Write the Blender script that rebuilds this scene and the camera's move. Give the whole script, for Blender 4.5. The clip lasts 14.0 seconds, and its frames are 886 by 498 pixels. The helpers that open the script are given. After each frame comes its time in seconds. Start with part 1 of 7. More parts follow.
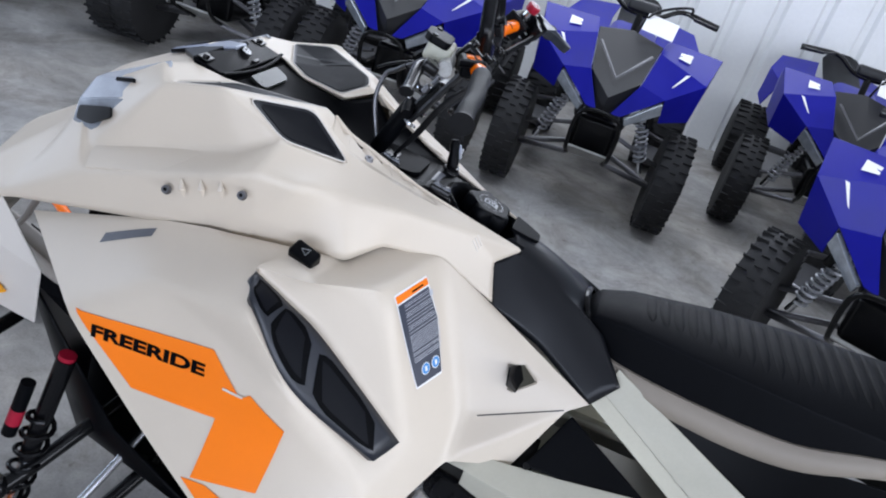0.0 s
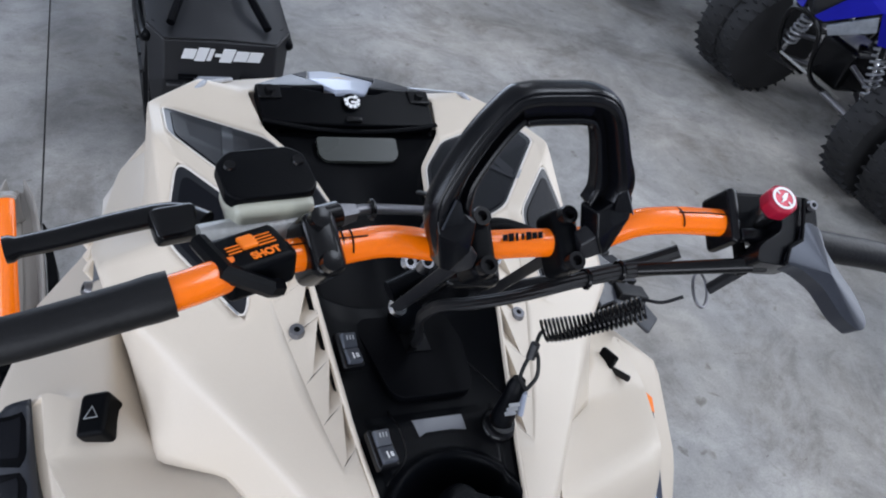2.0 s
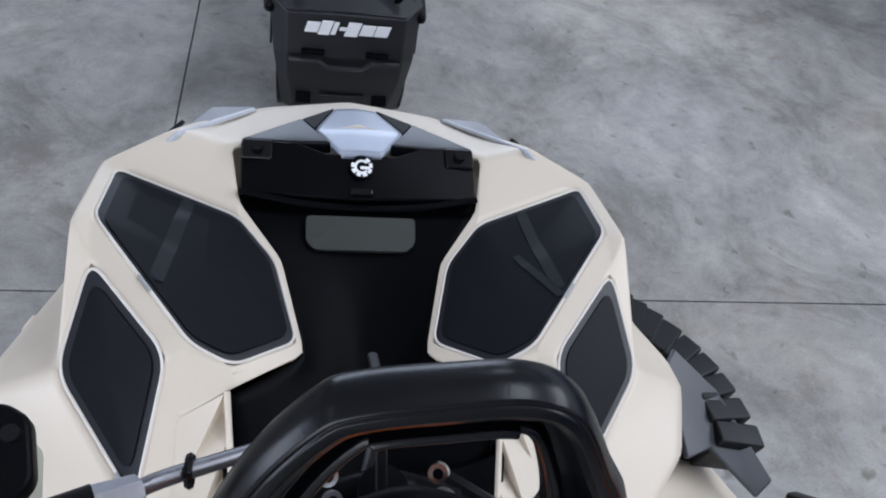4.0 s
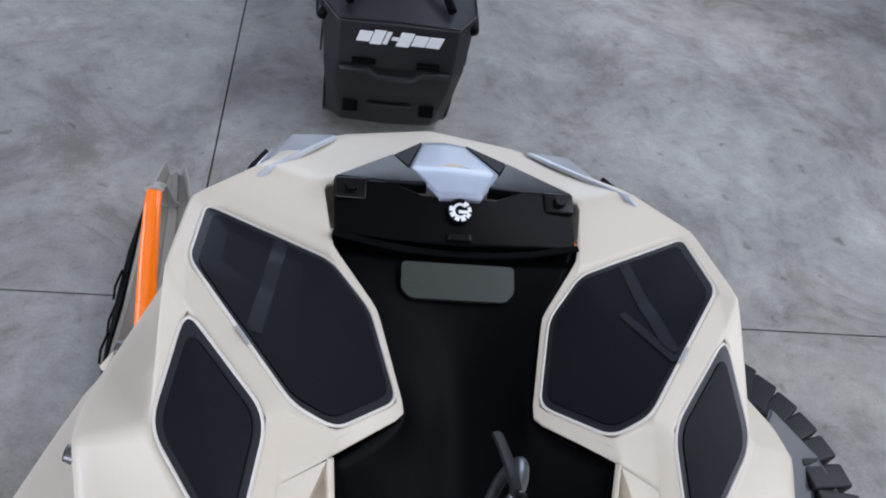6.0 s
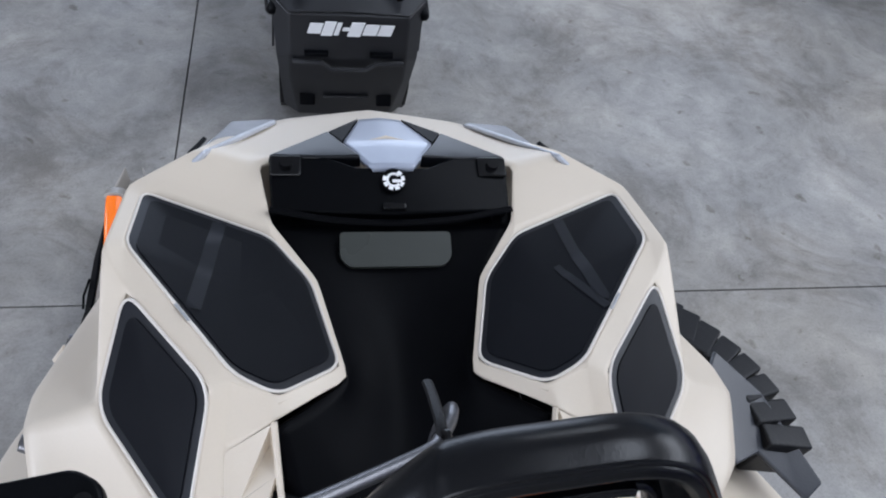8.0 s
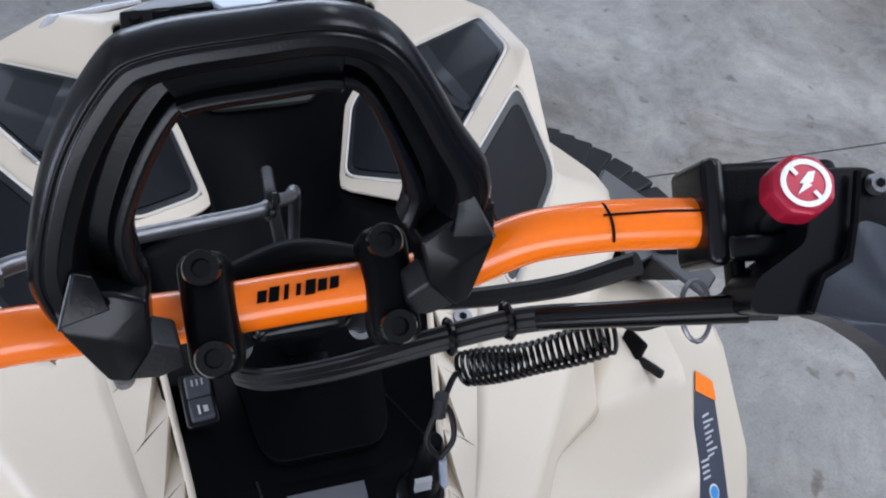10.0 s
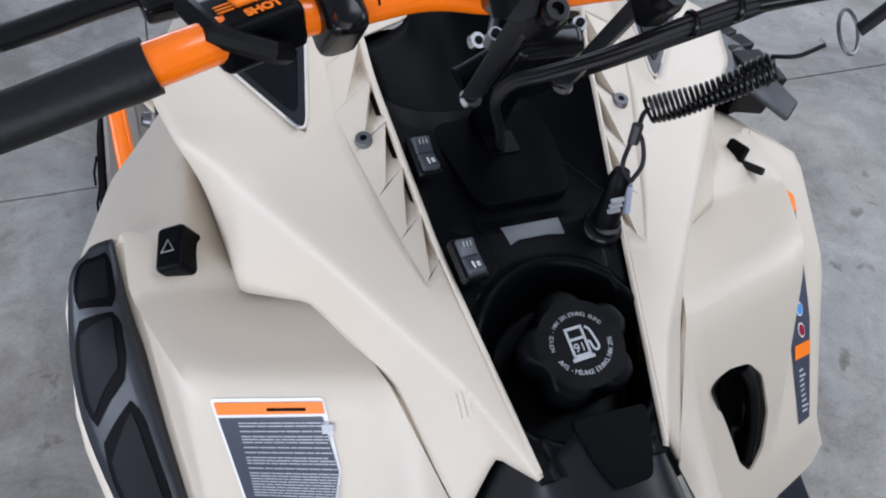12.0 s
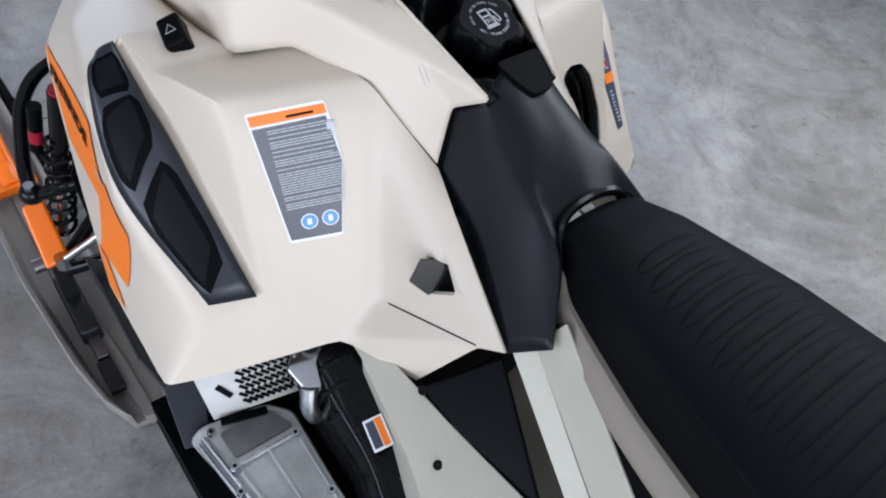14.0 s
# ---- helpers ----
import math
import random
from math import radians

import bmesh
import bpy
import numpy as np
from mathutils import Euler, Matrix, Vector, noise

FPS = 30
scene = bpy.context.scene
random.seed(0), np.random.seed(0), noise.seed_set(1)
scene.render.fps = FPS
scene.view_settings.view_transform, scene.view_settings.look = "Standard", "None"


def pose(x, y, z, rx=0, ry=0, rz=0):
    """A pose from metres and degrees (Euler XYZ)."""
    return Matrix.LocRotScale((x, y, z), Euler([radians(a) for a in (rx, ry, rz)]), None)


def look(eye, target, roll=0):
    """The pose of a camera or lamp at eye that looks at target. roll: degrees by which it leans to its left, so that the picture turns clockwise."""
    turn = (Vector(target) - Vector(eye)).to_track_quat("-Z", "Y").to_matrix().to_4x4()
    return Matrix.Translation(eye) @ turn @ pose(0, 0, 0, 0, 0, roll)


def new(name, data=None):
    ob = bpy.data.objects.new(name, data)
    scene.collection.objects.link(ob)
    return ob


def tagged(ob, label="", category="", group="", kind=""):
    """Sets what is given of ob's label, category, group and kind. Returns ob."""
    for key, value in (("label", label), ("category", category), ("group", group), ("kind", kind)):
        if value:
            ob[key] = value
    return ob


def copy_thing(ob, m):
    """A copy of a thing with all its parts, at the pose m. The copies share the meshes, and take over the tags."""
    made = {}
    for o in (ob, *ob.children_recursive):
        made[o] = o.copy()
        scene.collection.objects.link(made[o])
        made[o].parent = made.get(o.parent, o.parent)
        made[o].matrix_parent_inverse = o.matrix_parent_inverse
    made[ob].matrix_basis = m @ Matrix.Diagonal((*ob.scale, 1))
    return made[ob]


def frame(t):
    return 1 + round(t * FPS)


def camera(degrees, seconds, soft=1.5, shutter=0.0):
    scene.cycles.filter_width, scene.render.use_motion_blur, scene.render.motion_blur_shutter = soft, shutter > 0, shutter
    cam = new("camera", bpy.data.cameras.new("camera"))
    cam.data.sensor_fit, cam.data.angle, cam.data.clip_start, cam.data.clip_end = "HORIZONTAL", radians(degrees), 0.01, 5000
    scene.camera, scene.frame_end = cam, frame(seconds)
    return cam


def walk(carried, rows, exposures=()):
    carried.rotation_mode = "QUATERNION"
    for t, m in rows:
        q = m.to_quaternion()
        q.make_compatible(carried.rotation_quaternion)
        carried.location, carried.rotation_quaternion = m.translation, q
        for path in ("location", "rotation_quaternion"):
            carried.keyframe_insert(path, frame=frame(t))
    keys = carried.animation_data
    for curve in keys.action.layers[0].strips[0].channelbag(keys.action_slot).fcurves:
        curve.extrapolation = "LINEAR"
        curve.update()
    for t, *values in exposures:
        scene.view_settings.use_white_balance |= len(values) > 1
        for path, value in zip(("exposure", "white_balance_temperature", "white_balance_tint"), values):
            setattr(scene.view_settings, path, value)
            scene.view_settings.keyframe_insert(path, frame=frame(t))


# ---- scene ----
cam = camera(59.8, 14.0, soft=2.0)
PATH = [
    (0, (-1.193, -0.299, 1.434), (0.585, -0.058, 0.55), 18.1),
    (0.5, (-0.932, -0.478, 1.429), (0.64, 0.16, 0.37), 21.4),
    (1, (-0.674, -0.551, 1.466), (0.569, 0.467, 0.276), 18.3),
    (1.5, (-0.459, -0.578, 1.501), (0.503, 0.69, 0.291), 17.3),
    (2, (-0.261, -0.44, 1.505), (0.543, 0.888, 0.245), 18.6),
    (2.5, (-0.145, -0.384, 1.507), (0.494, 0.971, 0.183), 16.3),
    (3, (-0.072, -0.323, 1.513), (0.454, 1.034, 0.141), 14.6),
    (3.2, (-0.047, -0.296, 1.512), (0.435, 1.052, 0.116), 14.0),
    (5.3, (-0.073, -0.149, 1.478), (0.232, 1.169, 0.005), 13.6),
    (5.5, (-0.085, -0.147, 1.486), (0.22, 1.174, 0.015), 13.7),
    (6, (-0.11, -0.154, 1.49), (0.208, 1.172, 0.027), 13.8),
    (6.5, (-0.128, -0.175, 1.501), (0.208, 1.153, 0.043), 13.6),
    (7, (-0.119, -0.185, 1.507), (0.232, 1.137, 0.049), 13.0),
    (7.2, (-0.112, -0.183, 1.504), (0.242, 1.139, 0.045), 12.6),
    (9.3, (-0.011, -0.209, 1.467), (0.383, 1.041, -0.043), 7.6),
    (9.7, (0.0, -0.245, 1.447), (0.407, 0.983, -0.078), 6.5),
    (10, (-0.005, -0.281, 1.431), (0.416, 0.93, -0.104), 6.1),
    (10.5, (-0.024, -0.342, 1.418), (0.409, 0.827, -0.146), 5.5),
    (11, (-0.058, -0.39, 1.403), (0.374, 0.774, -0.165), 4.9),
    (11.5, (-0.114, -0.414, 1.406), (0.324, 0.738, -0.169), 5.5),
    (12, (-0.198, -0.429, 1.42), (0.243, 0.723, -0.154), 6.0),
    (12.5, (-0.285, -0.451, 1.432), (0.175, 0.725, -0.12), 7.0),
    (13, (-0.397, -0.511, 1.436), (0.217, 0.614, -0.1), 9.8),
    (13.5, (-0.46, -0.595, 1.426), (0.292, 0.42, -0.125), 11.1),
    (14, (-0.515, -0.707, 1.439), (0.389, 0.184, -0.107), 11.8),
]
walk(cam, [(t, look(eye, target, roll)) for t, eye, target, roll in PATH])

# ---- light ----
world = bpy.data.worlds.new("world")
scene.world = world
world.use_nodes = True
wn = world.node_tree
sky = wn.nodes.new("ShaderNodeTexSky")
sky.sky_type, sky.sun_disc = "NISHITA", False
sky.sun_elevation, sky.sun_rotation = radians(40), radians(210)
wn.links.new(sky.outputs[0], wn.nodes["Background"].inputs[0])
wn.nodes["Background"].inputs[1].default_value = 0.1


def area_lamp(name, at, to, wide, high, watts, colour):
    lamp = bpy.data.lights.new(name, "AREA")
    lamp.shape, lamp.size, lamp.size_y, lamp.energy, lamp.color = "RECTANGLE", wide, high, watts, colour
    ob = new(name, lamp)
    ob.matrix_world = look(at, to)
    return ob


# daylight through the doors at the front and the rear, the low window on the left, the roof light and the high strip
# window above the quads; added fill lamps under the ceiling
area_lamp("front_door_daylight", (0.0, 8.95, 1.5), (0.0, 0.0, 1.0), 5.6, 2.6, 240, (0.68, 0.78, 1.0))
area_lamp("window_daylight", (-5.95, -1.6, 1.45), (1.0, -0.9, 0.9), 5.8, 1.9, 290, (0.72, 0.80, 1.0))
area_lamp("rear_door_daylight", (-1.6, -5.95, 1.5), (-0.2, 0.0, 0.8), 4.6, 2.6, 255, (0.80, 0.86, 1.0))
area_lamp("roof_light_daylight", (2.0, 0.3, 4.41), (2.0, 0.3, 0), 1.2, 2.6, 95, (0.80, 0.87, 1.0))
area_lamp("high_window_daylight", (5.04, 0.4, 3.4), (0.3, 0.3, 0.5), 5.0, 1.4, 165, (0.84, 0.89, 1.0))
# weak fill lamps added below the ceiling, without fixtures of their own
for lx, ly, watts in ((-3.0, -2.8, 8), (-3.0, 0.2, 4), (-3.0, 5.0, 2), (1.9, 5.0, 30), (4.1, 5.0, 5)):
    area_lamp("ceiling_fill", (lx, ly, 4.28), (lx, ly, 0), 0.25, 1.5, watts, (0.82, 0.88, 1.0))
EXPOSURE = -0.09
scene.view_settings.exposure = EXPOSURE

# ---- materials ----


def node_material(name):
    m = bpy.data.materials.new(name)
    m.use_nodes = True
    return m, m.node_tree, m.node_tree.nodes["Principled BSDF"]


def surface(name, colour, rough=0.5, metal=0.0, vary=0.08, scale=6.0, grain=90.0, bump=0.0, coat=0.0, rough_vary=0.08, spec=0.5, random_tone=0.0):
    """A painted, moulded or bare surface: tone varies at two scales, roughness and relief follow the fine one."""
    m, t, b = node_material(name)
    co = t.nodes.new("ShaderNodeTexCoord")
    big, fine = t.nodes.new("ShaderNodeTexNoise"), t.nodes.new("ShaderNodeTexNoise")
    big.inputs["Scale"].default_value, fine.inputs["Scale"].default_value = scale, grain
    big.inputs["Detail"].default_value, fine.inputs["Detail"].default_value = 5, 3
    t.links.new(co.outputs["Object"], big.inputs["Vector"])
    t.links.new(co.outputs["Object"], fine.inputs["Vector"])
    mix = t.nodes.new("ShaderNodeMath")
    mix.operation = "MULTIPLY_ADD"
    t.links.new(fine.outputs[0], mix.inputs[0])
    mix.inputs[1].default_value = 0.4
    t.links.new(big.outputs[0], mix.inputs[2])
    ramp = t.nodes.new("ShaderNodeValToRGB")
    lo, hi = [c * (1 - vary) for c in colour], [min(1, c * (1 + vary)) for c in colour]
    ramp.color_ramp.elements[0].position, ramp.color_ramp.elements[1].position = 0.45, 0.95
    ramp.color_ramp.elements[0].color, ramp.color_ramp.elements[1].color = (*lo, 1), (*hi, 1)
    t.links.new(mix.outputs[0], ramp.inputs[0])
    out = ramp.outputs[0]
    if random_tone:
        info, hsv, mr = t.nodes.new("ShaderNodeObjectInfo"), t.nodes.new("ShaderNodeHueSaturation"), t.nodes.new("ShaderNodeMapRange")
        mr.inputs["To Min"].default_value, mr.inputs["To Max"].default_value = 1 - random_tone, 1 + random_tone
        t.links.new(info.outputs["Random"], mr.inputs["Value"])
        t.links.new(mr.outputs[0], hsv.inputs["Value"])
        t.links.new(out, hsv.inputs["Color"])
        out = hsv.outputs[0]
    t.links.new(out, b.inputs["Base Color"])
    rr = t.nodes.new("ShaderNodeMapRange")
    rr.inputs["To Min"].default_value, rr.inputs["To Max"].default_value = max(0.02, rough - rough_vary), min(1, rough + rough_vary)
    t.links.new(big.outputs[0], rr.inputs["Value"])
    t.links.new(rr.outputs[0], b.inputs["Roughness"])
    b.inputs["Metallic"].default_value = metal
    b.inputs["Coat Weight"].default_value = coat
    b.inputs["Coat Roughness"].default_value = 0.08
    b.inputs["Specular IOR Level"].default_value = spec
    if bump:
        bp = t.nodes.new("ShaderNodeBump")
        bp.inputs["Strength"].default_value, bp.inputs["Distance"].default_value = bump, 0.001
        t.links.new(fine.outputs[0], bp.inputs["Height"])
        t.links.new(bp.outputs[0], b.inputs["Normal"])
    return m


SAND = surface("sand_plastic", (0.60, 0.525, 0.43), 0.42, vary=0.035, scale=5, grain=700, bump=0.06, rough_vary=0.05)
PEARL = surface("pale_sand_plastic", (0.62, 0.575, 0.52), 0.36, vary=0.03, scale=5, grain=700, bump=0.05)
BLACK = surface("black_plastic", (0.0016, 0.0018, 0.0026), 0.48, vary=0.25, grain=500, bump=0.12, spec=0.05)
SOFTBLACK = surface("textured_black_plastic", (0.0016, 0.0019, 0.0027), 0.38, vary=0.25, grain=900, bump=0.12, spec=0.07)
GLOSSBLACK = surface("gloss_black_paint", (0.0035, 0.0036, 0.0042), 0.20, vary=0.2, grain=200, bump=0.03, spec=0.22)
SLATE = surface("slate_grey_plastic", (0.012, 0.0145, 0.021), 0.36, vary=0.12, grain=600, bump=0.2)
TANK = surface("charcoal_tank_plastic", (0.0030, 0.0036, 0.0054), 0.36, vary=0.15, grain=800, bump=0.06, spec=0.28)
MESHBRACE = surface("brace_behind_mesh", (0.0078, 0.0090, 0.0125), 0.45, vary=0.1, grain=300, spec=0.2)
MESHRIM = surface("mesh_border_foil", (0.0085, 0.0095, 0.0125), 0.35, vary=0.1, grain=300, spec=0.3)
ORANGE = surface("orange_paint", (0.95, 0.175, 0.001), 0.26, vary=0.05, grain=300, bump=0.02, coat=0.15)
ORANGEFOIL = surface("orange_decal", (0.95, 0.200, 0.001), 0.42, vary=0.03, grain=300)
AMBER = surface("amber_lens", (0.85, 0.36, 0.01), 0.2, coat=0.4)
RED = surface("red_anodised", (0.34, 0.008, 0.03), 0.3, metal=0.25, vary=0.1)
CHROME = surface("bright_metal", (0.52, 0.53, 0.55), 0.22, metal=1.0, vary=0.1, grain=200)
HOUSEGLOSS = surface("wet_gloss_black_casting", (0.004, 0.0042, 0.005), 0.10, vary=0.2, scale=20, grain=150, bump=0.05, spec=0.16)
CASTALU = surface("cast_aluminium", (0.40, 0.40, 0.385), 0.40, metal=0.45, vary=0.22, scale=14, grain=260, bump=0.4)
SPRING = surface("silver_spring_paint", (0.36, 0.37, 0.39), 0.35, metal=0.6, vary=0.1)
STEEL = surface("dull_steel", (0.17, 0.17, 0.18), 0.38, metal=0.9, vary=0.2, grain=200, bump=0.2)
RUBBER = surface("black_rubber", (0.0045, 0.0047, 0.0055), 0.5, vary=0.3, scale=20, grain=300, bump=0.3, spec=0.25)
LOOPBLACK = surface("satin_black_moulding", (0.0028, 0.0031, 0.0042), 0.25, vary=0.2, grain=900, bump=0.06, spec=0.22)
LEVERGREY = surface("satin_charcoal_casting", (0.034, 0.038, 0.048), 0.28, metal=0.5, vary=0.15, grain=900, bump=0.05, spec=0.4)
TYRE = surface("dusty_tyre_rubber", (0.010, 0.010, 0.011), 0.75, vary=0.4, scale=12, grain=200, bump=0.5)
SKI = surface("taupe_ski_plastic", (0.27, 0.25, 0.225), 0.42, vary=0.1, scale=9, grain=400, bump=0.15)
BEAM = surface("pale_olive_metal_paint", (0.46, 0.44, 0.36), 0.42, vary=0.06, scale=12, grain=200, bump=0.1)
VINYL = surface("black_seat_vinyl", (0.0026, 0.0030, 0.0042), 0.5, vary=0.25, scale=9, grain=1200, bump=0.35, spec=0.07)
STRIPE = surface("taupe_seat_vinyl", (0.26, 0.225, 0.185), 0.55, vary=0.08, grain=900, bump=0.4)
WHITE = surface("white_print", (0.80, 0.80, 0.80), 0.45, vary=0.03)
CAPPRINT = surface("worn_white_print", (0.42, 0.43, 0.45), 0.5, vary=0.15, grain=300)
GREYPRINT = surface("grey_print", (0.30, 0.31, 0.32), 0.45, vary=0.05)
LABELDARK = surface("dark_label_print", (0.045, 0.052, 0.075), 0.32, vary=0.1)
LABELBAR = surface("pale_label_print", (0.50, 0.51, 0.55), 0.4, vary=0.1)
LABELBLUE = surface("blue_label_print", (0.05, 0.27, 0.62), 0.35)
BLUE = surface("blue_fender_plastic", (0.008, 0.009, 0.24), 0.34, vary=0.1, spec=0.12, grain=300)
DARKGREY = surface("dark_grey_plastic", (0.0065, 0.007, 0.009), 0.45, vary=0.2, grain=500, bump=0.2)
LCD = surface("lcd_glass", (0.040, 0.044, 0.040), 0.3, vary=0.03, spec=0.3)
SILVERCAP = surface("silver_gloss_plastic", (0.30, 0.33, 0.40), 0.34, metal=0.15, vary=0.05, coat=0.15)
LAMPSHELL = surface("pale_lamp_shell", (0.40, 0.42, 0.46), 0.22, vary=0.12, scale=30, grain=500, coat=0.4)
LENS = surface("clear_headlight_lens", (0.30, 0.33, 0.37), 0.1, metal=0.4, vary=0.25, scale=25, coat=0.8)
RESERVOIR = surface("milky_reservoir_plastic", (0.42, 0.42, 0.34), 0.35, vary=0.1, scale=25)
# darker copy of the cast metal, with the shade of recesses in its colour
SHADEDCAST = surface("shaded_casting", (0.12, 0.12, 0.12), 0.5, metal=0.3, vary=0.25, scale=18, bump=0.4)
GUARD = surface("grey_heat_guard_paint", (0.56, 0.55, 0.52), 0.5, vary=0.1, scale=20, bump=0.2)
SWITCHGREY = surface("smoky_switch_plastic", (0.055, 0.060, 0.072), 0.25, vary=0.1, spec=0.5)
GREYPLATE = surface("grey_label_foil", (0.10, 0.105, 0.12), 0.3, vary=0.08)


def mesh_cloth():
    """Fine woven vent mesh: black threads with tiny dark holes."""
    m, t, b = node_material("woven_vent_mesh")
    co = t.nodes.new("ShaderNodeTexCoord")
    w1, w2 = t.nodes.new("ShaderNodeTexWave"), t.nodes.new("ShaderNodeTexWave")
    w1.bands_direction, w2.bands_direction = "X", "Y"
    mul = t.nodes.new("ShaderNodeMath")
    mul.operation = "MULTIPLY"
    for w in (w1, w2):
        w.inputs["Scale"].default_value = 210
        t.links.new(co.outputs["Object"], w.inputs["Vector"])
    t.links.new(w1.outputs[1], mul.inputs[0])
    t.links.new(w2.outputs[1], mul.inputs[1])
    ramp = t.nodes.new("ShaderNodeValToRGB")
    ramp.color_ramp.elements[0].color, ramp.color_ramp.elements[1].color = (0.0036, 0.0042, 0.0064, 1), (0.0024, 0.0029, 0.0043, 1)
    t.links.new(mul.outputs[0], ramp.inputs[0])
    t.links.new(ramp.outputs[0], b.inputs["Base Color"])
    b.inputs["Roughness"].default_value, b.inputs["Specular IOR Level"].default_value = 0.45, 0.11
    bp = t.nodes.new("ShaderNodeBump")
    bp.inputs["Strength"].default_value, bp.inputs["Distance"].default_value = 0.12, 0.0004
    t.links.new(mul.outputs[0], bp.inputs["Height"])
    t.links.new(bp.outputs[0], b.inputs["Normal"])
    return m


MESH = mesh_cloth()


def concrete():
    """Power-trowelled grey concrete: cloudy blotches, pits, scuffs and dark drag marks, a faint sheen."""
    m, t, b = node_material("trowelled_concrete")
    co = t.nodes.new("ShaderNodeTexCoord")

    def noise_at(scale, detail, rough, stretch=None, distortion=0.0):
        n = t.nodes.new("ShaderNodeTexNoise")
        n.inputs["Scale"].default_value, n.inputs["Detail"].default_value = scale, detail
        n.inputs["Roughness"].default_value, n.inputs["Distortion"].default_value = rough, distortion
        if stretch:
            mp = t.nodes.new("ShaderNodeMapping")
            mp.inputs["Scale"].default_value, mp.inputs["Rotation"].default_value = stretch[:3], (0, 0, stretch[3])
            t.links.new(co.outputs["Object"], mp.inputs[0])
            t.links.new(mp.outputs[0], n.inputs["Vector"])
        else:
            t.links.new(co.outputs["Object"], n.inputs["Vector"])
        return n

    def ramp_of(src, stops):
        r = t.nodes.new("ShaderNodeValToRGB")
        while len(r.color_ramp.elements) < len(stops):
            r.color_ramp.elements.new(0.5)
        for e, (pos, c) in zip(r.color_ramp.elements, stops):
            e.position, e.color = pos, (*c, 1) if len(c) == 3 else c
        t.links.new(src, r.inputs[0])
        return r

    def blend(kind, fac, a, c):
        x = t.nodes.new("ShaderNodeMix")
        x.data_type, x.blend_type = "RGBA", kind
        if isinstance(fac, float):
            x.inputs[0].default_value = fac
        else:
            t.links.new(fac, x.inputs[0])
        t.links.new(a, x.inputs[6])
        t.links.new(c, x.inputs[7])
        return x.outputs[2]

    cloud = noise_at(1.3, 8, 0.62, distortion=0.6)
    base = ramp_of(cloud.outputs[0], [(0.30, (0.225, 0.224, 0.220)), (0.52, (0.305, 0.303, 0.298)), (0.72, (0.40, 0.397, 0.390))])
    mid = noise_at(9, 6, 0.7, distortion=0.8)
    tone = ramp_of(mid.outputs[0], [(0.32, (0.80, 0.80, 0.80)), (0.62, (1.06, 1.06, 1.06))])
    c1 = blend("MULTIPLY", 1.0, base.outputs[0], tone.outputs[0])
    fine = noise_at(160, 3, 0.6)
    speck = ramp_of(fine.outputs[0], [(0.30, (0.86, 0.86, 0.86)), (0.55, (1, 1, 1))])
    c2 = blend("MULTIPLY", 1.0, c1, speck.outputs[0])
    drag = noise_at(5, 4, 0.55, (1.0, 7.0, 1.0, 0.9), 0.4)
    dm = ramp_of(drag.outputs[0], [(0.66, (1, 1, 1)), (0.74, (0.78, 0.77, 0.76))])
    c3 = blend("MULTIPLY", 0.7, c2, dm.outputs[0])
    spot = noise_at(3.1, 2, 0.4)
    sm = ramp_of(spot.outputs[0], [(0.73, (1, 1, 1)), (0.78, (0.72, 0.69, 0.66))])
    c4 = blend("MULTIPLY", 0.8, c3, sm.outputs[0])
    blot = noise_at(2.2, 7, 0.75, distortion=0.7)
    bl = ramp_of(blot.outputs[0], [(0.36, (1.16, 1.16, 1.15)), (0.50, (1, 1, 1)), (0.60, (0.78, 0.765, 0.75)), (0.74, (0.60, 0.58, 0.56))])
    c5 = blend("MULTIPLY", 1.0, c4, bl.outputs[0])
    wear = noise_at(22, 5, 0.8, distortion=0.5)
    wr = ramp_of(wear.outputs[0], [(0.34, (0.80, 0.80, 0.79)), (0.44, (1, 1, 1)), (0.64, (1, 1, 1)), (0.72, (1.14, 1.14, 1.14))])
    c6 = blend("MULTIPLY", 0.75, c5, wr.outputs[0])
    nick = noise_at(34, 2, 0.5, (1.0, 5.0, 1.0, 2.3), 0.8)
    nk = ramp_of(nick.outputs[0], [(0.735, (1, 1, 1)), (0.76, (0.45, 0.43, 0.41))])
    c7 = blend("MULTIPLY", 0.8, c6, nk.outputs[0])
    oil = noise_at(13, 3, 0.55, distortion=0.3)
    ol = ramp_of(oil.outputs[0], [(0.665, (1, 1, 1)), (0.70, (0.74, 0.72, 0.69)), (0.76, (0.52, 0.50, 0.47))])
    c8 = blend("MULTIPLY", 0.85, c7, ol.outputs[0])
    warm = noise_at(0.9, 4, 0.6)
    wm = ramp_of(warm.outputs[0], [(0.40, (1.01, 1.0, 0.99)), (0.62, (1.12, 1.07, 1.00))])
    c9 = blend("MULTIPLY", 1.0, c8, wm.outputs[0])
    t.links.new(c9, b.inputs["Base Color"])
    rr = ramp_of(mid.outputs[0], [(0.3, (0.44, 0.44, 0.44)), (0.7, (0.64, 0.64, 0.64))])
    t.links.new(rr.outputs[0], b.inputs["Roughness"])
    b.inputs["Specular IOR Level"].default_value = 0.10
    bp = t.nodes.new("ShaderNodeBump")
    bp.inputs["Strength"].default_value, bp.inputs["Distance"].default_value = 0.12, 0.003
    t.links.new(fine.outputs[0], bp.inputs["Height"])
    t.links.new(bp.outputs[0], b.inputs["Normal"])
    return m


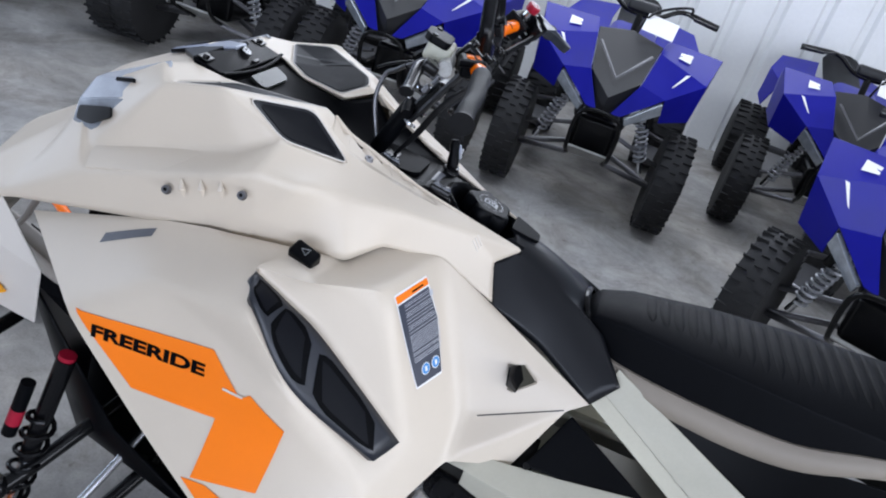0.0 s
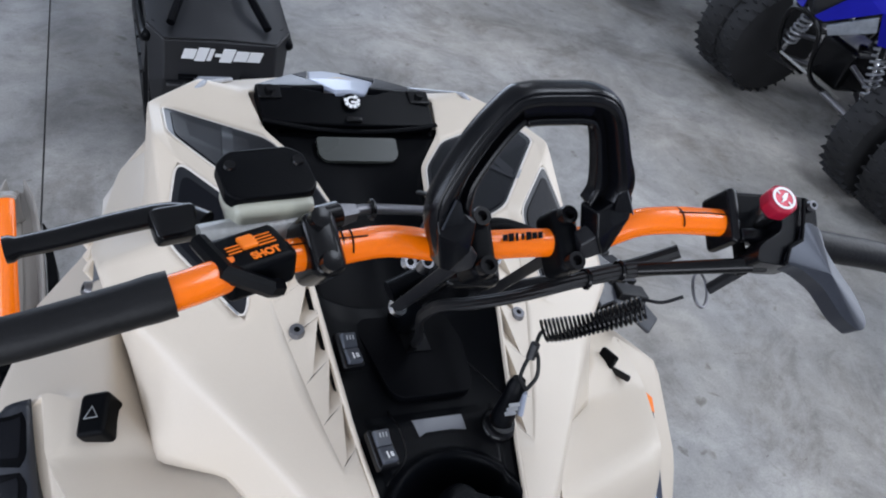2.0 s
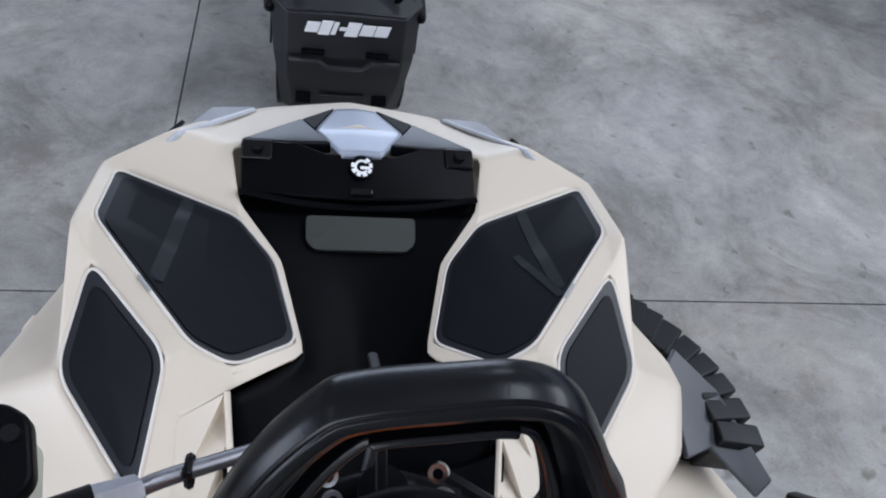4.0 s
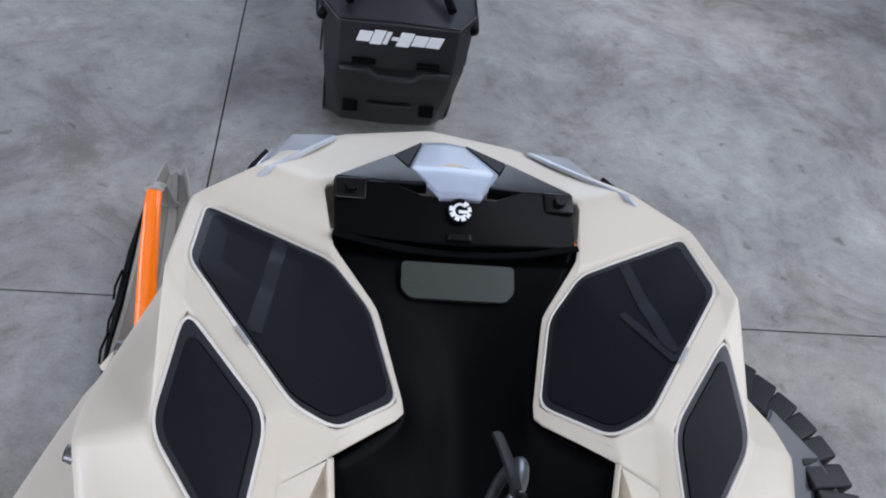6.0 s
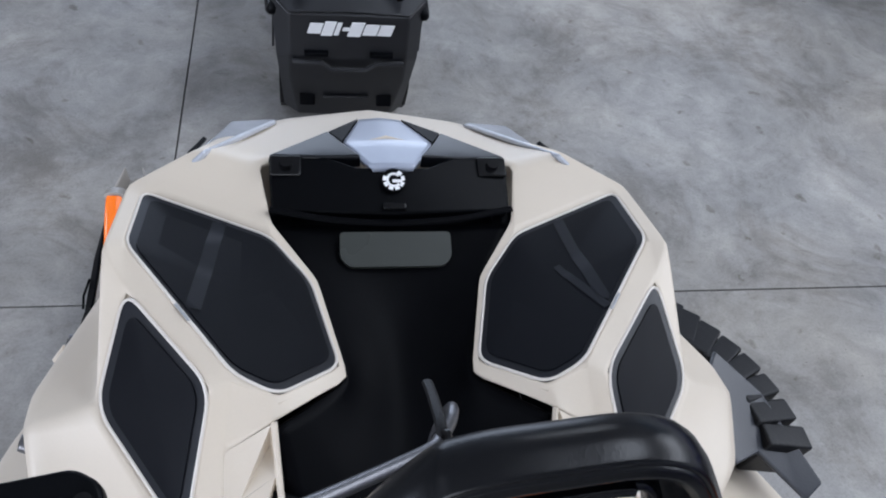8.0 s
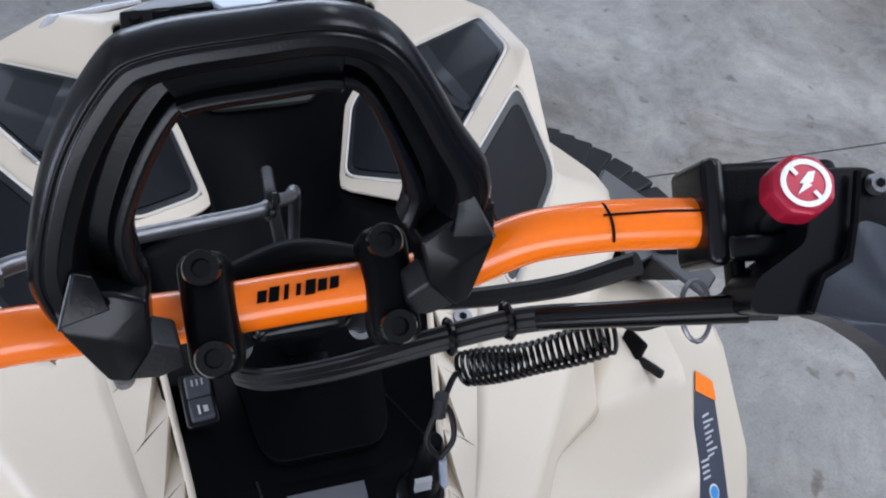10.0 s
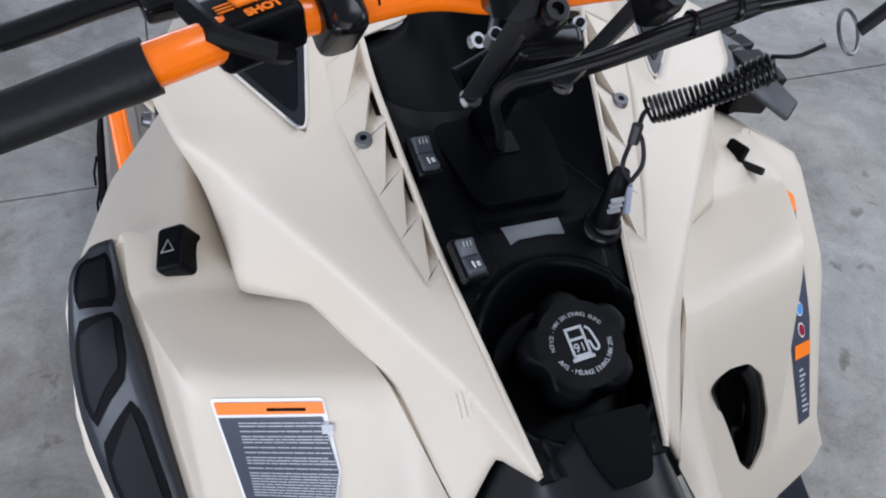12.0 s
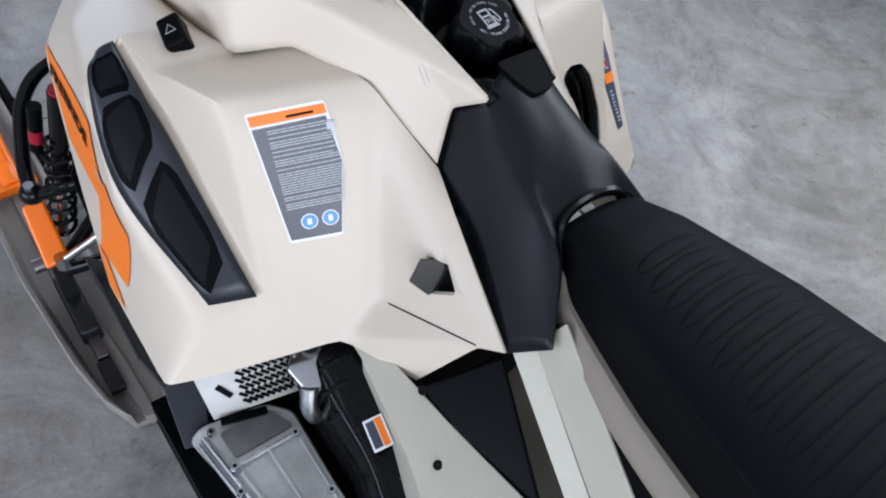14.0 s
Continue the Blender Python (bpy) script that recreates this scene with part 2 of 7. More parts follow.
CONCRETE = concrete()
JOINT = surface("dark_floor_joint", (0.03, 0.03, 0.03), 0.8, vary=0.3, scale=30)
WALLSHEET = surface("white_corrugated_sheet", (0.82, 0.83, 0.83), 0.4, vary=0.05, scale=2, grain=40)
WALLPAINT = surface("grey_white_wall_paint", (0.55, 0.55, 0.55), 0.7, vary=0.06, scale=2, grain=60, bump=0.2)
CEILPAINT = surface("white_ceiling_sheet", (0.62, 0.62, 0.62), 0.6, vary=0.05, scale=2)
GLASS, _t, _b = node_material("window_glass")
_b.inputs["Transmission Weight"].default_value, _b.inputs["Roughness"].default_value = 1.0, 0.02

# ---- building helpers ----
MIDDLE = 0.002  # the sled's centre line in x


def thing(name, label, category, at=(0, 0, 0), group=""):
    ob = new(name)
    ob.location = at
    ob.empty_display_size = 0.1
    return tagged(ob, label, category, group)


def part(name, bm, material, parent, label="", smooth=True, bevel=0.0, segments=2, solid=0.0, angle=25, kind="", rounds=0):
    """Links a bmesh as one mesh object under a thing or a part."""
    me = bpy.data.meshes.new(name)
    bm.to_mesh(me)
    bm.free()
    me.materials.append(material)
    if smooth:
        me.shade_smooth()
        if not bevel:
            me.set_sharp_from_angle(angle=radians(38))
    ob = new(name, me)
    if parent is not None:
        ob.parent = parent
    if rounds:
        # a moulded skin: folds firm by their angle, softly bulging fields, crisp rims and rim corners
        crease = me.attributes.new("crease_edge", "FLOAT", "EDGE")
        firm = me.attributes.new("crease_vert", "FLOAT", "POINT")
        used, rim = {}, {}
        for p in me.polygons:
            for k in p.edge_keys:
                used.setdefault(k, []).append(p.normal.copy())
        for e in me.edges:
            a, b = e.vertices
            sides = used.get(tuple(sorted((a, b))), [])
            if len(sides) < 2:
                crease.data[e.index].value = 1.0
                rim.setdefault(a, []).append(b)
                rim.setdefault(b, []).append(a)
            else:
                bend = math.degrees(sides[0].angle(sides[1], 0.0))
                crease.data[e.index].value = min(0.92, max(0.0, (bend - bevel) / angle))
        for v, near in rim.items():
            if len(near) == 2:
                p = me.vertices[v].co
                if (me.vertices[near[0]].co - p).angle(me.vertices[near[1]].co - p) < radians(168):
                    firm.data[v].value = 0.9
        md = ob.modifiers.new("rounding", "SUBSURF")
        md.levels = md.render_levels = rounds
        md = ob.modifiers.new("thickness", "SOLIDIFY")
        md.thickness, md.offset = solid, -1
        return tagged(ob, label, "", "", kind)
    if solid:
        md = ob.modifiers.new("thickness", "SOLIDIFY")
        md.thickness, md.offset = solid, -1
    if bevel:
        md = ob.modifiers.new("edges", "BEVEL")
        md.width, md.segments, md.limit_method, md.angle_limit = bevel, segments, "ANGLE", radians(angle)
        md = ob.modifiers.new("normals", "WEIGHTED_NORMAL")
        md.keep_sharp = False
    return tagged(ob, label, "", "", kind)


def mirrored(p, s):
    return (s * p[0] + MIDDLE, p[1], p[2])


def facets(points, faces, sides=(-1, 1), inside=(0.0, 0.1, 0.6)):
    """A faceted skin from named corners given for one half, built on one or both sides, facing away from the point inside."""
    bm = bmesh.new()
    for s in sides:
        vs = {k: bm.verts.new(mirrored(p, s)) for k, p in points.items()}
        for f in faces:
            names = f.split()
            bm.faces.new([vs[n] for n in names])
    bmesh.ops.remove_doubles(bm, verts=bm.verts, dist=0.0004)
    loose = [v for v in bm.verts if not v.link_faces]
    bmesh.ops.delete(bm, geom=loose, context="VERTS")
    bmesh.ops.recalc_face_normals(bm, faces=bm.faces)
    # turn each island outwards
    left = set(bm.faces)
    while left:
        island, stack = [], [left.pop()]
        while stack:
            f = stack.pop()
            island.append(f)
            for e in f.edges:
                for g in e.link_faces:
                    if g in left:
                        left.remove(g)
                        stack.append(g)
        eye = Vector(inside)
        if sum((f.calc_center_median() - eye).dot(f.normal) * f.calc_area() for f in island) < 0:
            bmesh.ops.reverse_faces(bm, faces=island)
    return bm


def box(bm, centre, size, turn=None):
    m = Matrix.Translation(centre) @ (turn.to_4x4() if turn else Matrix.Identity(4)) @ Matrix.Diagonal((*size, 1))
    return bmesh.ops.create_cube(bm, size=1, matrix=m)["verts"]


def new_box(centre, size, turn=None):
    bm = bmesh.new()
    box(bm, centre, size, turn)
    return bm


def turned(rx=0, ry=0, rz=0):
    return Euler((radians(rx), radians(ry), radians(rz))).to_matrix()


def rod(bm, a, b, r1, r2=None, sides=16, caps=True):
    a, b = Vector(a), Vector(b)
    d = b - a
    m = Matrix.Translation((a + b) / 2) @ d.to_track_quat("Z", "Y").to_matrix().to_4x4()
    return bmesh.ops.create_cone(bm, cap_ends=caps, segments=sides, radius1=r1, radius2=r1 if r2 is None else r2, depth=d.length, matrix=m)["verts"]


def new_rod(a, b, r1, r2=None, sides=16):
    bm = bmesh.new()
    rod(bm, a, b, r1, r2, sides)
    return bm


def ball(bm, at, r, size=(1, 1, 1)):
    m = Matrix.Translation(at) @ Matrix.Diagonal((*size, 1))
    return bmesh.ops.create_uvsphere(bm, u_segments=14, v_segments=10, radius=r, matrix=m)["verts"]


def spline(points, steps=8):
    """A smooth line through the points (Catmull-Rom)."""
    p = [Vector(q) for q in points]
    p = [2 * p[0] - p[1]] + p + [2 * p[-1] - p[-2]]
    out = []
    for i in range(1, len(p) - 2):
        for k in range(steps):
            u = k / steps
            out.append(0.5 * (2 * p[i] + (p[i + 1] - p[i - 1]) * u + (2 * p[i - 1] - 5 * p[i] + 4 * p[i + 1] - p[i + 2]) * u * u
                              + (3 * p[i] - p[i - 1] - 3 * p[i + 1] + p[i + 2]) * u ** 3))
    out.append(p[-2])
    return out


def tube(bm, line, radius, sides=12, flat=1.0, closed=False, up=None):
    """Sweeps a ring along a line; radius is a number or a function of 0..1; flat squeezes the ring."""
    line = [Vector(q) for q in line]
    n = len(line)
    rings, ref = [], Vector(up) if up else None
    for i, q in enumerate(line):
        a = line[(i - 1) % n] if closed or i else line[0]
        b = line[(i + 1) % n] if closed or i < n - 1 else line[-1]
        d = (b - a).normalized()
        if ref is None:
            ref = Vector((0, 0, 1)) if abs(d.z) < 0.9 else Vector((1, 0, 0))
        side = d.cross(ref).normalized()
        top = side.cross(d).normalized()
        if up is None:
            ref = top
        r = radius(i / max(1, n - 1)) if callable(radius) else radius
        rings.append([bm.verts.new(q + r * (math.cos(t) * side + flat * math.sin(t) * top)) for t in (2 * math.pi * k / sides for k in range(sides))])
    for i in range(n if closed else n - 1):
        r0, r1 = rings[i], rings[(i + 1) % n]
        for k in range(sides):
            bm.faces.new((r0[k], r0[(k + 1) % sides], r1[(k + 1) % sides], r1[k]))
    if not closed:
        bm.faces.new(rings[0][::-1])
        bm.faces.new(rings[-1])
    bmesh.ops.recalc_face_normals(bm, faces=bm.faces)
    return bm


def new_tube(line, radius, sides=12, flat=1.0, closed=False, up=None):
    return tube(bmesh.new(), line, radius, sides, flat, closed, up)


def rounded(points, r, steps=5):
    """A closed outline with its corners rounded off."""
    p = [Vector(q) for q in points]
    out = []
    for i, q in enumerate(p):
        a, b = p[i - 1] - q, p[(i + 1) % len(p)] - q
        k = min(r, 0.45 * a.length, 0.45 * b.length)
        s, e = q + a.normalized() * k, q + b.normalized() * k
        for j in range(steps + 1):
            u = j / steps
            out.append((1 - u) ** 2 * s + 2 * u * (1 - u) * q + u * u * e)
    return out


def outline_normal(pts):
    n = Vector()
    for i, q in enumerate(pts):
        n += (Vector(pts[i - 1]) - Vector(pts[0])).cross(Vector(q) - Vector(pts[0]))
    return n.normalized()


def plate(points, thick, lift=0.0, facing=(0, 0, 1), crown=0.0):
    """A flat or slightly bent slab over an outline, its top raised by lift along the outline's normal."""
    pts = [Vector(q) for q in points]
    n = outline_normal(pts)
    if n.dot(Vector(facing)) < 0:
        n = -n
    mid = sum(pts, Vector()) / len(pts)
    bm = bmesh.new()
    top = [bm.verts.new(q + n * lift) for q in pts]
    low = [bm.verts.new(q + n * (lift - thick)) for q in pts]
    c = bm.verts.new(mid + n * (lift + crown))
    k = len(pts)
    for i in range(k):
        bm.faces.new((top[i], top[(i + 1) % k], c))
        bm.faces.new((low[i], low[(i + 1) % k], top[(i + 1) % k], top[i]))
    bm.faces.new(low)
    bmesh.ops.recalc_face_normals(bm, faces=bm.faces)
    return bm


def on_plane(origin, across, upward):
    """A pose with x along across and z off the plane of across and upward."""
    x = Vector(across).normalized()
    z = x.cross(Vector(upward)).normalized()
    y = z.cross(x)
    m = Matrix((x, y, z)).transposed().to_4x4()
    m.translation = origin
    return m


def writing(name, text, m, height, material, parent, label="", width=None, shear=0.0, depth=0.0004, bold=0.0):
    """Raised letters in the built-in font at the pose m, as a mesh."""
    cu = bpy.data.curves.new(name, "FONT")
    cu.body, cu.size, cu.extrude, cu.shear, cu.offset = text, height * 1.4, depth, shear, bold
    cu.align_x, cu.align_y = "CENTER", "CENTER"
    tmp = bpy.data.objects.new(name, cu)
    me = bpy.data.meshes.new_from_object(tmp)
    bpy.data.objects.remove(tmp)
    bm = bmesh.new()
    bm.from_mesh(me)
    if width:
        xs = [v.co.x for v in bm.verts]
        k = width / (max(xs) - min(xs))
        for v in bm.verts:
            v.co.x *= k
    bmesh.ops.transform(bm, matrix=m, verts=bm.verts)
    return part(name, bm, material, parent, label, smooth=False)


def bars(bm, m, rows):
    """Thin raised bars at the pose m; rows of (x, y, width, height)."""
    for x, y, w, h in rows:
        vs = box(bm, (x, y, 0.0002), (w, h, 0.0005))
        bmesh.ops.transform(bm, matrix=m, verts=vs)
    return bm


def lathe(profile, sides=32, at=(0, 0, 0), turn=None, lobes=None):
    """Turns a profile of (radius, height) round the z axis; lobes(angle) scales the radius."""
    bm = bmesh.new()
    m = Matrix.Translation(at) @ (turn.to_4x4() if turn else Matrix.Identity(4))
    rings = []
    for r, z in profile:
        ring = []
        for k in range(sides):
            t = 2 * math.pi * k / sides
            q = r * (lobes(t, r, z) if lobes else 1)
            ring.append(bm.verts.new(m @ Vector((q * math.cos(t), q * math.sin(t), z))))
        rings.append(ring)
    for a, b in zip(rings, rings[1:]):
        for k in range(sides):
            bm.faces.new((a[k], a[(k + 1) % sides], b[(k + 1) % sides], b[k]))
    bm.faces.new(rings[0][::-1])
    bm.faces.new(rings[-1])
    bmesh.ops.recalc_face_normals(bm, faces=bm.faces)
    return bm


def coil(a, b, r, turns, wire, sides=6, per=14):
    """A helical spring from a to b."""
    a, b = Vector(a), Vector(b)
    d = b - a
    q = d.to_track_quat("Z", "Y")
    n = int(turns * per)
    return new_tube([a + d * (i / n) + q @ Vector((r * math.cos(2 * math.pi * i / per), r * math.sin(2 * math.pi * i / per), 0)) for i in range(n + 1)], wire, sides)


def drape(bm, ob, way, lift, cuts=0):
    """Lays a flat bmesh on the skin of a part, cast along way, a little proud of it."""
    if cuts:
        # an even net of cuts, so that the sheet follows every bend
        a = Vector(way).normalized()
        side = a.orthogonal().normalized()
        for d in (side, a.cross(side)):
            along = [v.co.dot(d) for v in bm.verts]
            k = min(along) + 0.005
            while k < max(along):
                bmesh.ops.bisect_plane(bm, geom=bm.verts[:] + bm.edges[:] + bm.faces[:], plane_co=d * k, plane_no=d)
                k += 0.006
        bmesh.ops.triangulate(bm, faces=bm.faces)
    bpy.context.view_layer.update()
    seen = ob.evaluated_get(bpy.context.evaluated_depsgraph_get())
    back = ob.matrix_world.inverted()
    way = Vector(way).normalized()
    for v in bm.verts:
        hit, place, normal, _ = seen.ray_cast(back @ (v.co - way * 0.3), way)
        if hit:
            v.co = ob.matrix_world @ (place + (normal if normal.dot(way) < 0 else -normal) * lift)
    return bm


def carve(ob, cutter):
    """Cuts a closed bmesh out of a part, and leaves the part as one plain mesh."""
    me = bpy.data.meshes.new("cutter")
    cutter.to_mesh(me)
    cutter.free()
    tool = bpy.data.objects.new("cutter", me)
    scene.collection.objects.link(tool)
    md = ob.modifiers.new("cut", "BOOLEAN")
    md.operation, md.object, md.solver = "DIFFERENCE", tool, "EXACT"
    bpy.context.view_layer.update()
    done = bpy.data.meshes.new_from_object(ob.evaluated_get(bpy.context.evaluated_depsgraph_get()))
    ob.modifiers.clear()
    ob.data = done
    bpy.data.objects.remove(tool)
    done.set_sharp_from_angle(angle=radians(50))


def sheet(points):
    bm = bmesh.new()
    bm.faces.new([bm.verts.new(p) for p in points])
    return bm


# ---- the hall ----
def build_hall():
    bm = bmesh.new()
    # slab with saw-cut joints as real gaps
    xs, ys = (-6.0, -0.413, 5.6), (-6.0, 0.985, 9.0)
    floor = tagged(new("floor"), "grey trowelled concrete floor with saw-cut joints and scuffs", "floor", kind="structure")
    for i in range(2):
        for j in range(2):
            g = 0.0022
            x0, x1 = xs[i] + g, xs[i + 1] - g
            y0, y1 = ys[j] + g, ys[j + 1] - g
            bm = new_box(((x0 + x1) / 2, (y0 + y1) / 2, -0.06), (x1 - x0, y1 - y0, 0.12))
            part("slab", bm, CONCRETE, floor, bevel=0.0015, segments=1)
    part("joint_filler", new_box((-0.2, 1.5, -0.03), (11.6, 15.0, 0.048)), JOINT, floor, "dark joint filler", smooth=False)

    def wall(name, bm, mat, label):
        ob = part(name, bm, mat, None, smooth=False)
        return tagged(ob, label, "wall", kind="structure")

    # corrugated sheet wall beside the quads
    bm = bmesh.new()
    pitch, depth, x = 0.30, 0.035, 5.05
    y, prof = -6.0, []
    while y < 9.0:
        prof += [(0, y), (0, y + 0.19), (depth, y + 0.215), (depth, y + 0.275)]
        y += pitch
    for low, high in ((0.0, 2.6), (4.2, 4.4)):
        rows = [[bm.verts.new((x + dx, yy, z)) for dx, yy in prof] for z in (low, high)]
        for a in range(len(prof) - 1):
            bm.faces.new((rows[0][a], rows[0][a + 1], rows[1][a + 1], rows[1][a]))
    w = part("wall_east", bm, WALLSHEET, None, smooth=False, solid=0.02)
    tagged(w, "white corrugated metal sheet wall with a high strip window", "wall", kind="structure")
    bm = bmesh.new()
    box(bm, (-6.1, 1.5, 0.22), (0.2, 15.2, 0.44))
    box(bm, (-6.1, 1.5, 3.43), (0.2, 15.2, 1.94))
    box(bm, (-6.1, -5.30, 1.45), (0.2, 1.6, 2.02))
    box(bm, (-6.1, 5.15, 1.45), (0.2, 7.7, 2.02))
    wall("wall_west", bm, WALLPAINT, "plain painted wall with a long window")
    bm = bmesh.new()
    box(bm, (-5.1, -6.1, 2.2), (2.2, 0.2, 4.4))
    box(bm, (3.3, -6.1, 2.2), (5.0, 0.2, 4.4))
    box(bm, (-1.6, -6.1, 3.65), (4.8, 0.2, 1.5))
    wall("wall_south", bm, WALLPAINT, "painted rear wall with a wide open door")
    bm = bmesh.new()
    box(bm, (-4.6, 9.1, 2.2), (3.2, 0.2, 4.4))
    box(bm, (4.4, 9.1, 2.2), (2.8, 0.2, 4.4))
    box(bm, (0.0, 9.1, 4.05), (6.0, 0.2, 0.7))
    wall("wall_north", bm, WALLPAINT, "front wall with a wide open door")
    # ceiling with the opening of the roof light
    bm = bmesh.new()
    for x0, x1, y0, y1 in ((-6.3, 1.35, -6.2, 9.2), (2.65, 5.9, -6.2, 9.2), (1.35, 2.65, -6.2, -1.05), (1.35, 2.65, 1.65, 9.2)):
        box(bm, ((x0 + x1) / 2, (y0 + y1) / 2, 4.5), (x1 - x0, y1 - y0, 0.2))
    c = part("ceiling", bm, CEILPAINT, None, smooth=False)
    tagged(c, "plain white sheet ceiling with a roof light", "ceiling", kind="structure")


build_hall()

# ---- the sand-coloured snowmobile ----
sled = thing("snowmobile", "sand and orange mountain snowmobile parked on concrete floor", "snowmobile")

HOOD = {
    "A0": (0.112, 0.320, 1.040), "A1": (0.101, 0.259, 1.030), "A2": (0.065, 0.204, 1.022), "A3": (0.045, 0.115, 1.020), "A4": (0.098, 0.074, 1.034),
    "b1": (0.204, 0.292, 1.034), "b2": (0.205, 0.218, 1.053), "b3": (0.122, 0.103, 1.047), "b4": (0.093, 0.090, 1.040), "b5": (0.050, 0.123, 1.022),
    "b6": (0.069, 0.202, 1.023), "b7": (0.101, 0.245, 1.029),
    "H4": (0.159, 0.339, 1.042), "H2": (0.217, 0.302, 1.032), "H3": (0.218, 0.208, 1.058),
    "s1": (0.199, 0.176, 1.051), "s2": (0.136, 0.096, 1.046), "s3": (0.214, 0.104, 1.014), "s4": (0.152, 0.017, 0.990),
    "U0": (0.212, 0.415, 0.882), "U1": (0.226, 0.168, 0.978), "T0": (0.245, 0.406, 0.856), "T1": (0.277, 0.148, 0.962),
    "C0": (0.272, 0.112, 0.978), "C1": (0.255, 0.052, 0.974), "C2": (0.210, 0.003, 0.966), "C3": (0.154, -0.084, 0.950), "C4": (0.086, -0.186, 0.928),
    "E3": (0.048, -0.270, 0.914), "R1": (0.066, -0.232, 0.884),
    "L0": (0.236, 0.560, 0.752), "L1": (0.250, 0.260, 0.830), "Lb": (0.245, 0.110, 0.856), "L2": (0.228, -0.035, 0.876), "L3": (0.174, -0.071, 0.893),
    "L4": (0.126, -0.155, 0.884), "L5": (0.094, -0.253, 0.830),
    "N0": (0.0, 0.512, 0.950), "N1": (0.092, 0.494, 0.950), "N2": (0.150, 0.474, 0.946), "M0": (0.0, 0.350, 1.046),
    "V0": (0.0, 0.545, 0.880), "V1": (0.120, 0.520, 0.875), "V2": (0.165, 0.495, 0.868),
    "W0": (0.0, 0.700, 0.775), "W1": (0.190, 0.640, 0.760), "X0": (0.0, 0.700, 0.620), "X1": (0.190, 0.640, 0.610), "X2": (0.225, 0.545, 0.600),
}
# the gill strip between the console edge and the hood top
GILL_OUT = [(0.128, 0.062, 1.020), (0.128, 0.030, 1.000), (0.120, -0.006, 0.988), (0.110, -0.044, 0.975), (0.101, -0.080, 0.964), (0.090, -0.116, 0.953)]
GILL_IN = [(0.098, 0.074, 1.034), (0.095, 0.046, 1.014), (0.091, 0.012, 1.001), (0.086, -0.026, 0.986), (0.081, -0.064, 0.971), (0.076, -0.101, 0.958)]
for i in range(6):
    HOOD["o%d" % i], HOOD["i%d" % i] = GILL_OUT[i], GILL_IN[i]
HOOD_FACES = ["A0 H4 b1 b7", "H4 H2 b1", "A0 b7 A1", "A1 b7 b6 A2", "A2 b6 b5 A3", "A3 b5 b4 i0", "b1 H2 H3 b2", "b2 H3 s1", "b2 s1 s2 b3",
              "b3 s2 o0", "b3 o0 i0 b4", "s2 s4 o1 o0", "H3 s3 s1",
              "H2 U0 U1 H3", "H3 U1 s3", "U1 C0 s3", "s3 C0 C1 s4", "s4 C1 C2", "s4 C2 o2 o1", "C2 C3 o4 o3", "C2 o3 o2", "C3 C4 o5 o4", "C4 E3 i5 o5",
              "U0 T0 T1 U1", "U1 T1 C0", "T0 L0 L1 T1", "T1 L1 Lb C0", "C0 Lb C1", "C1 Lb L2 C2", "C2 L2 L3 C3", "C3 L3 L4 C4", "C4 L4 L5 R1", "C4 R1 E3",
              "H4 A0 N1 N2", "A0 M0 N0 N1", "H4 N2 U0 H2", "N2 V2 L0 T0", "N2 T0 U0", "N0 V0 V1 N1", "N1 V1 V2 N2", "V0 W0 W1 V1", "V1 W1 L0 V2",
              "W0 X0 X1 W1", "W1 X1 X2 L0"]


def gill_strip(s):
    """Five saw-tooth louvres: a ramp out of the hollow up to the next ridge."""
    bm = bmesh.new()
    if s:
        o, n = [Vector(mirrored(p, s)) for p in GILL_OUT], [Vector(mirrored(p, s)) for p in GILL_IN]
        for k in range(5):
            low = n[k] + (n[k + 1] - n[k]) * 0.10 + Vector((s * 0.001, 0, -0.019))
            tip = o[k + 1].lerp(n[k + 1], 0.30)
            q = [bm.verts.new(p) for p in (o[k], n[k], low, n[k + 1], o[k + 1], tip)]
            bm.faces.new((q[0], q[1], q[5]))
            bm.faces.new((q[0], q[5], q[4]))
            bm.faces.new((q[5], q[1], q[2]))
            bm.faces.new((q[5], q[2], q[3]))
            bm.faces.new((q[1], q[3], q[2]))
    bmesh.ops.remove_doubles(bm, verts=bm.verts, dist=0.0003)
    bmesh.ops.recalc_face_normals(bm, faces=bm.faces)
    return bm


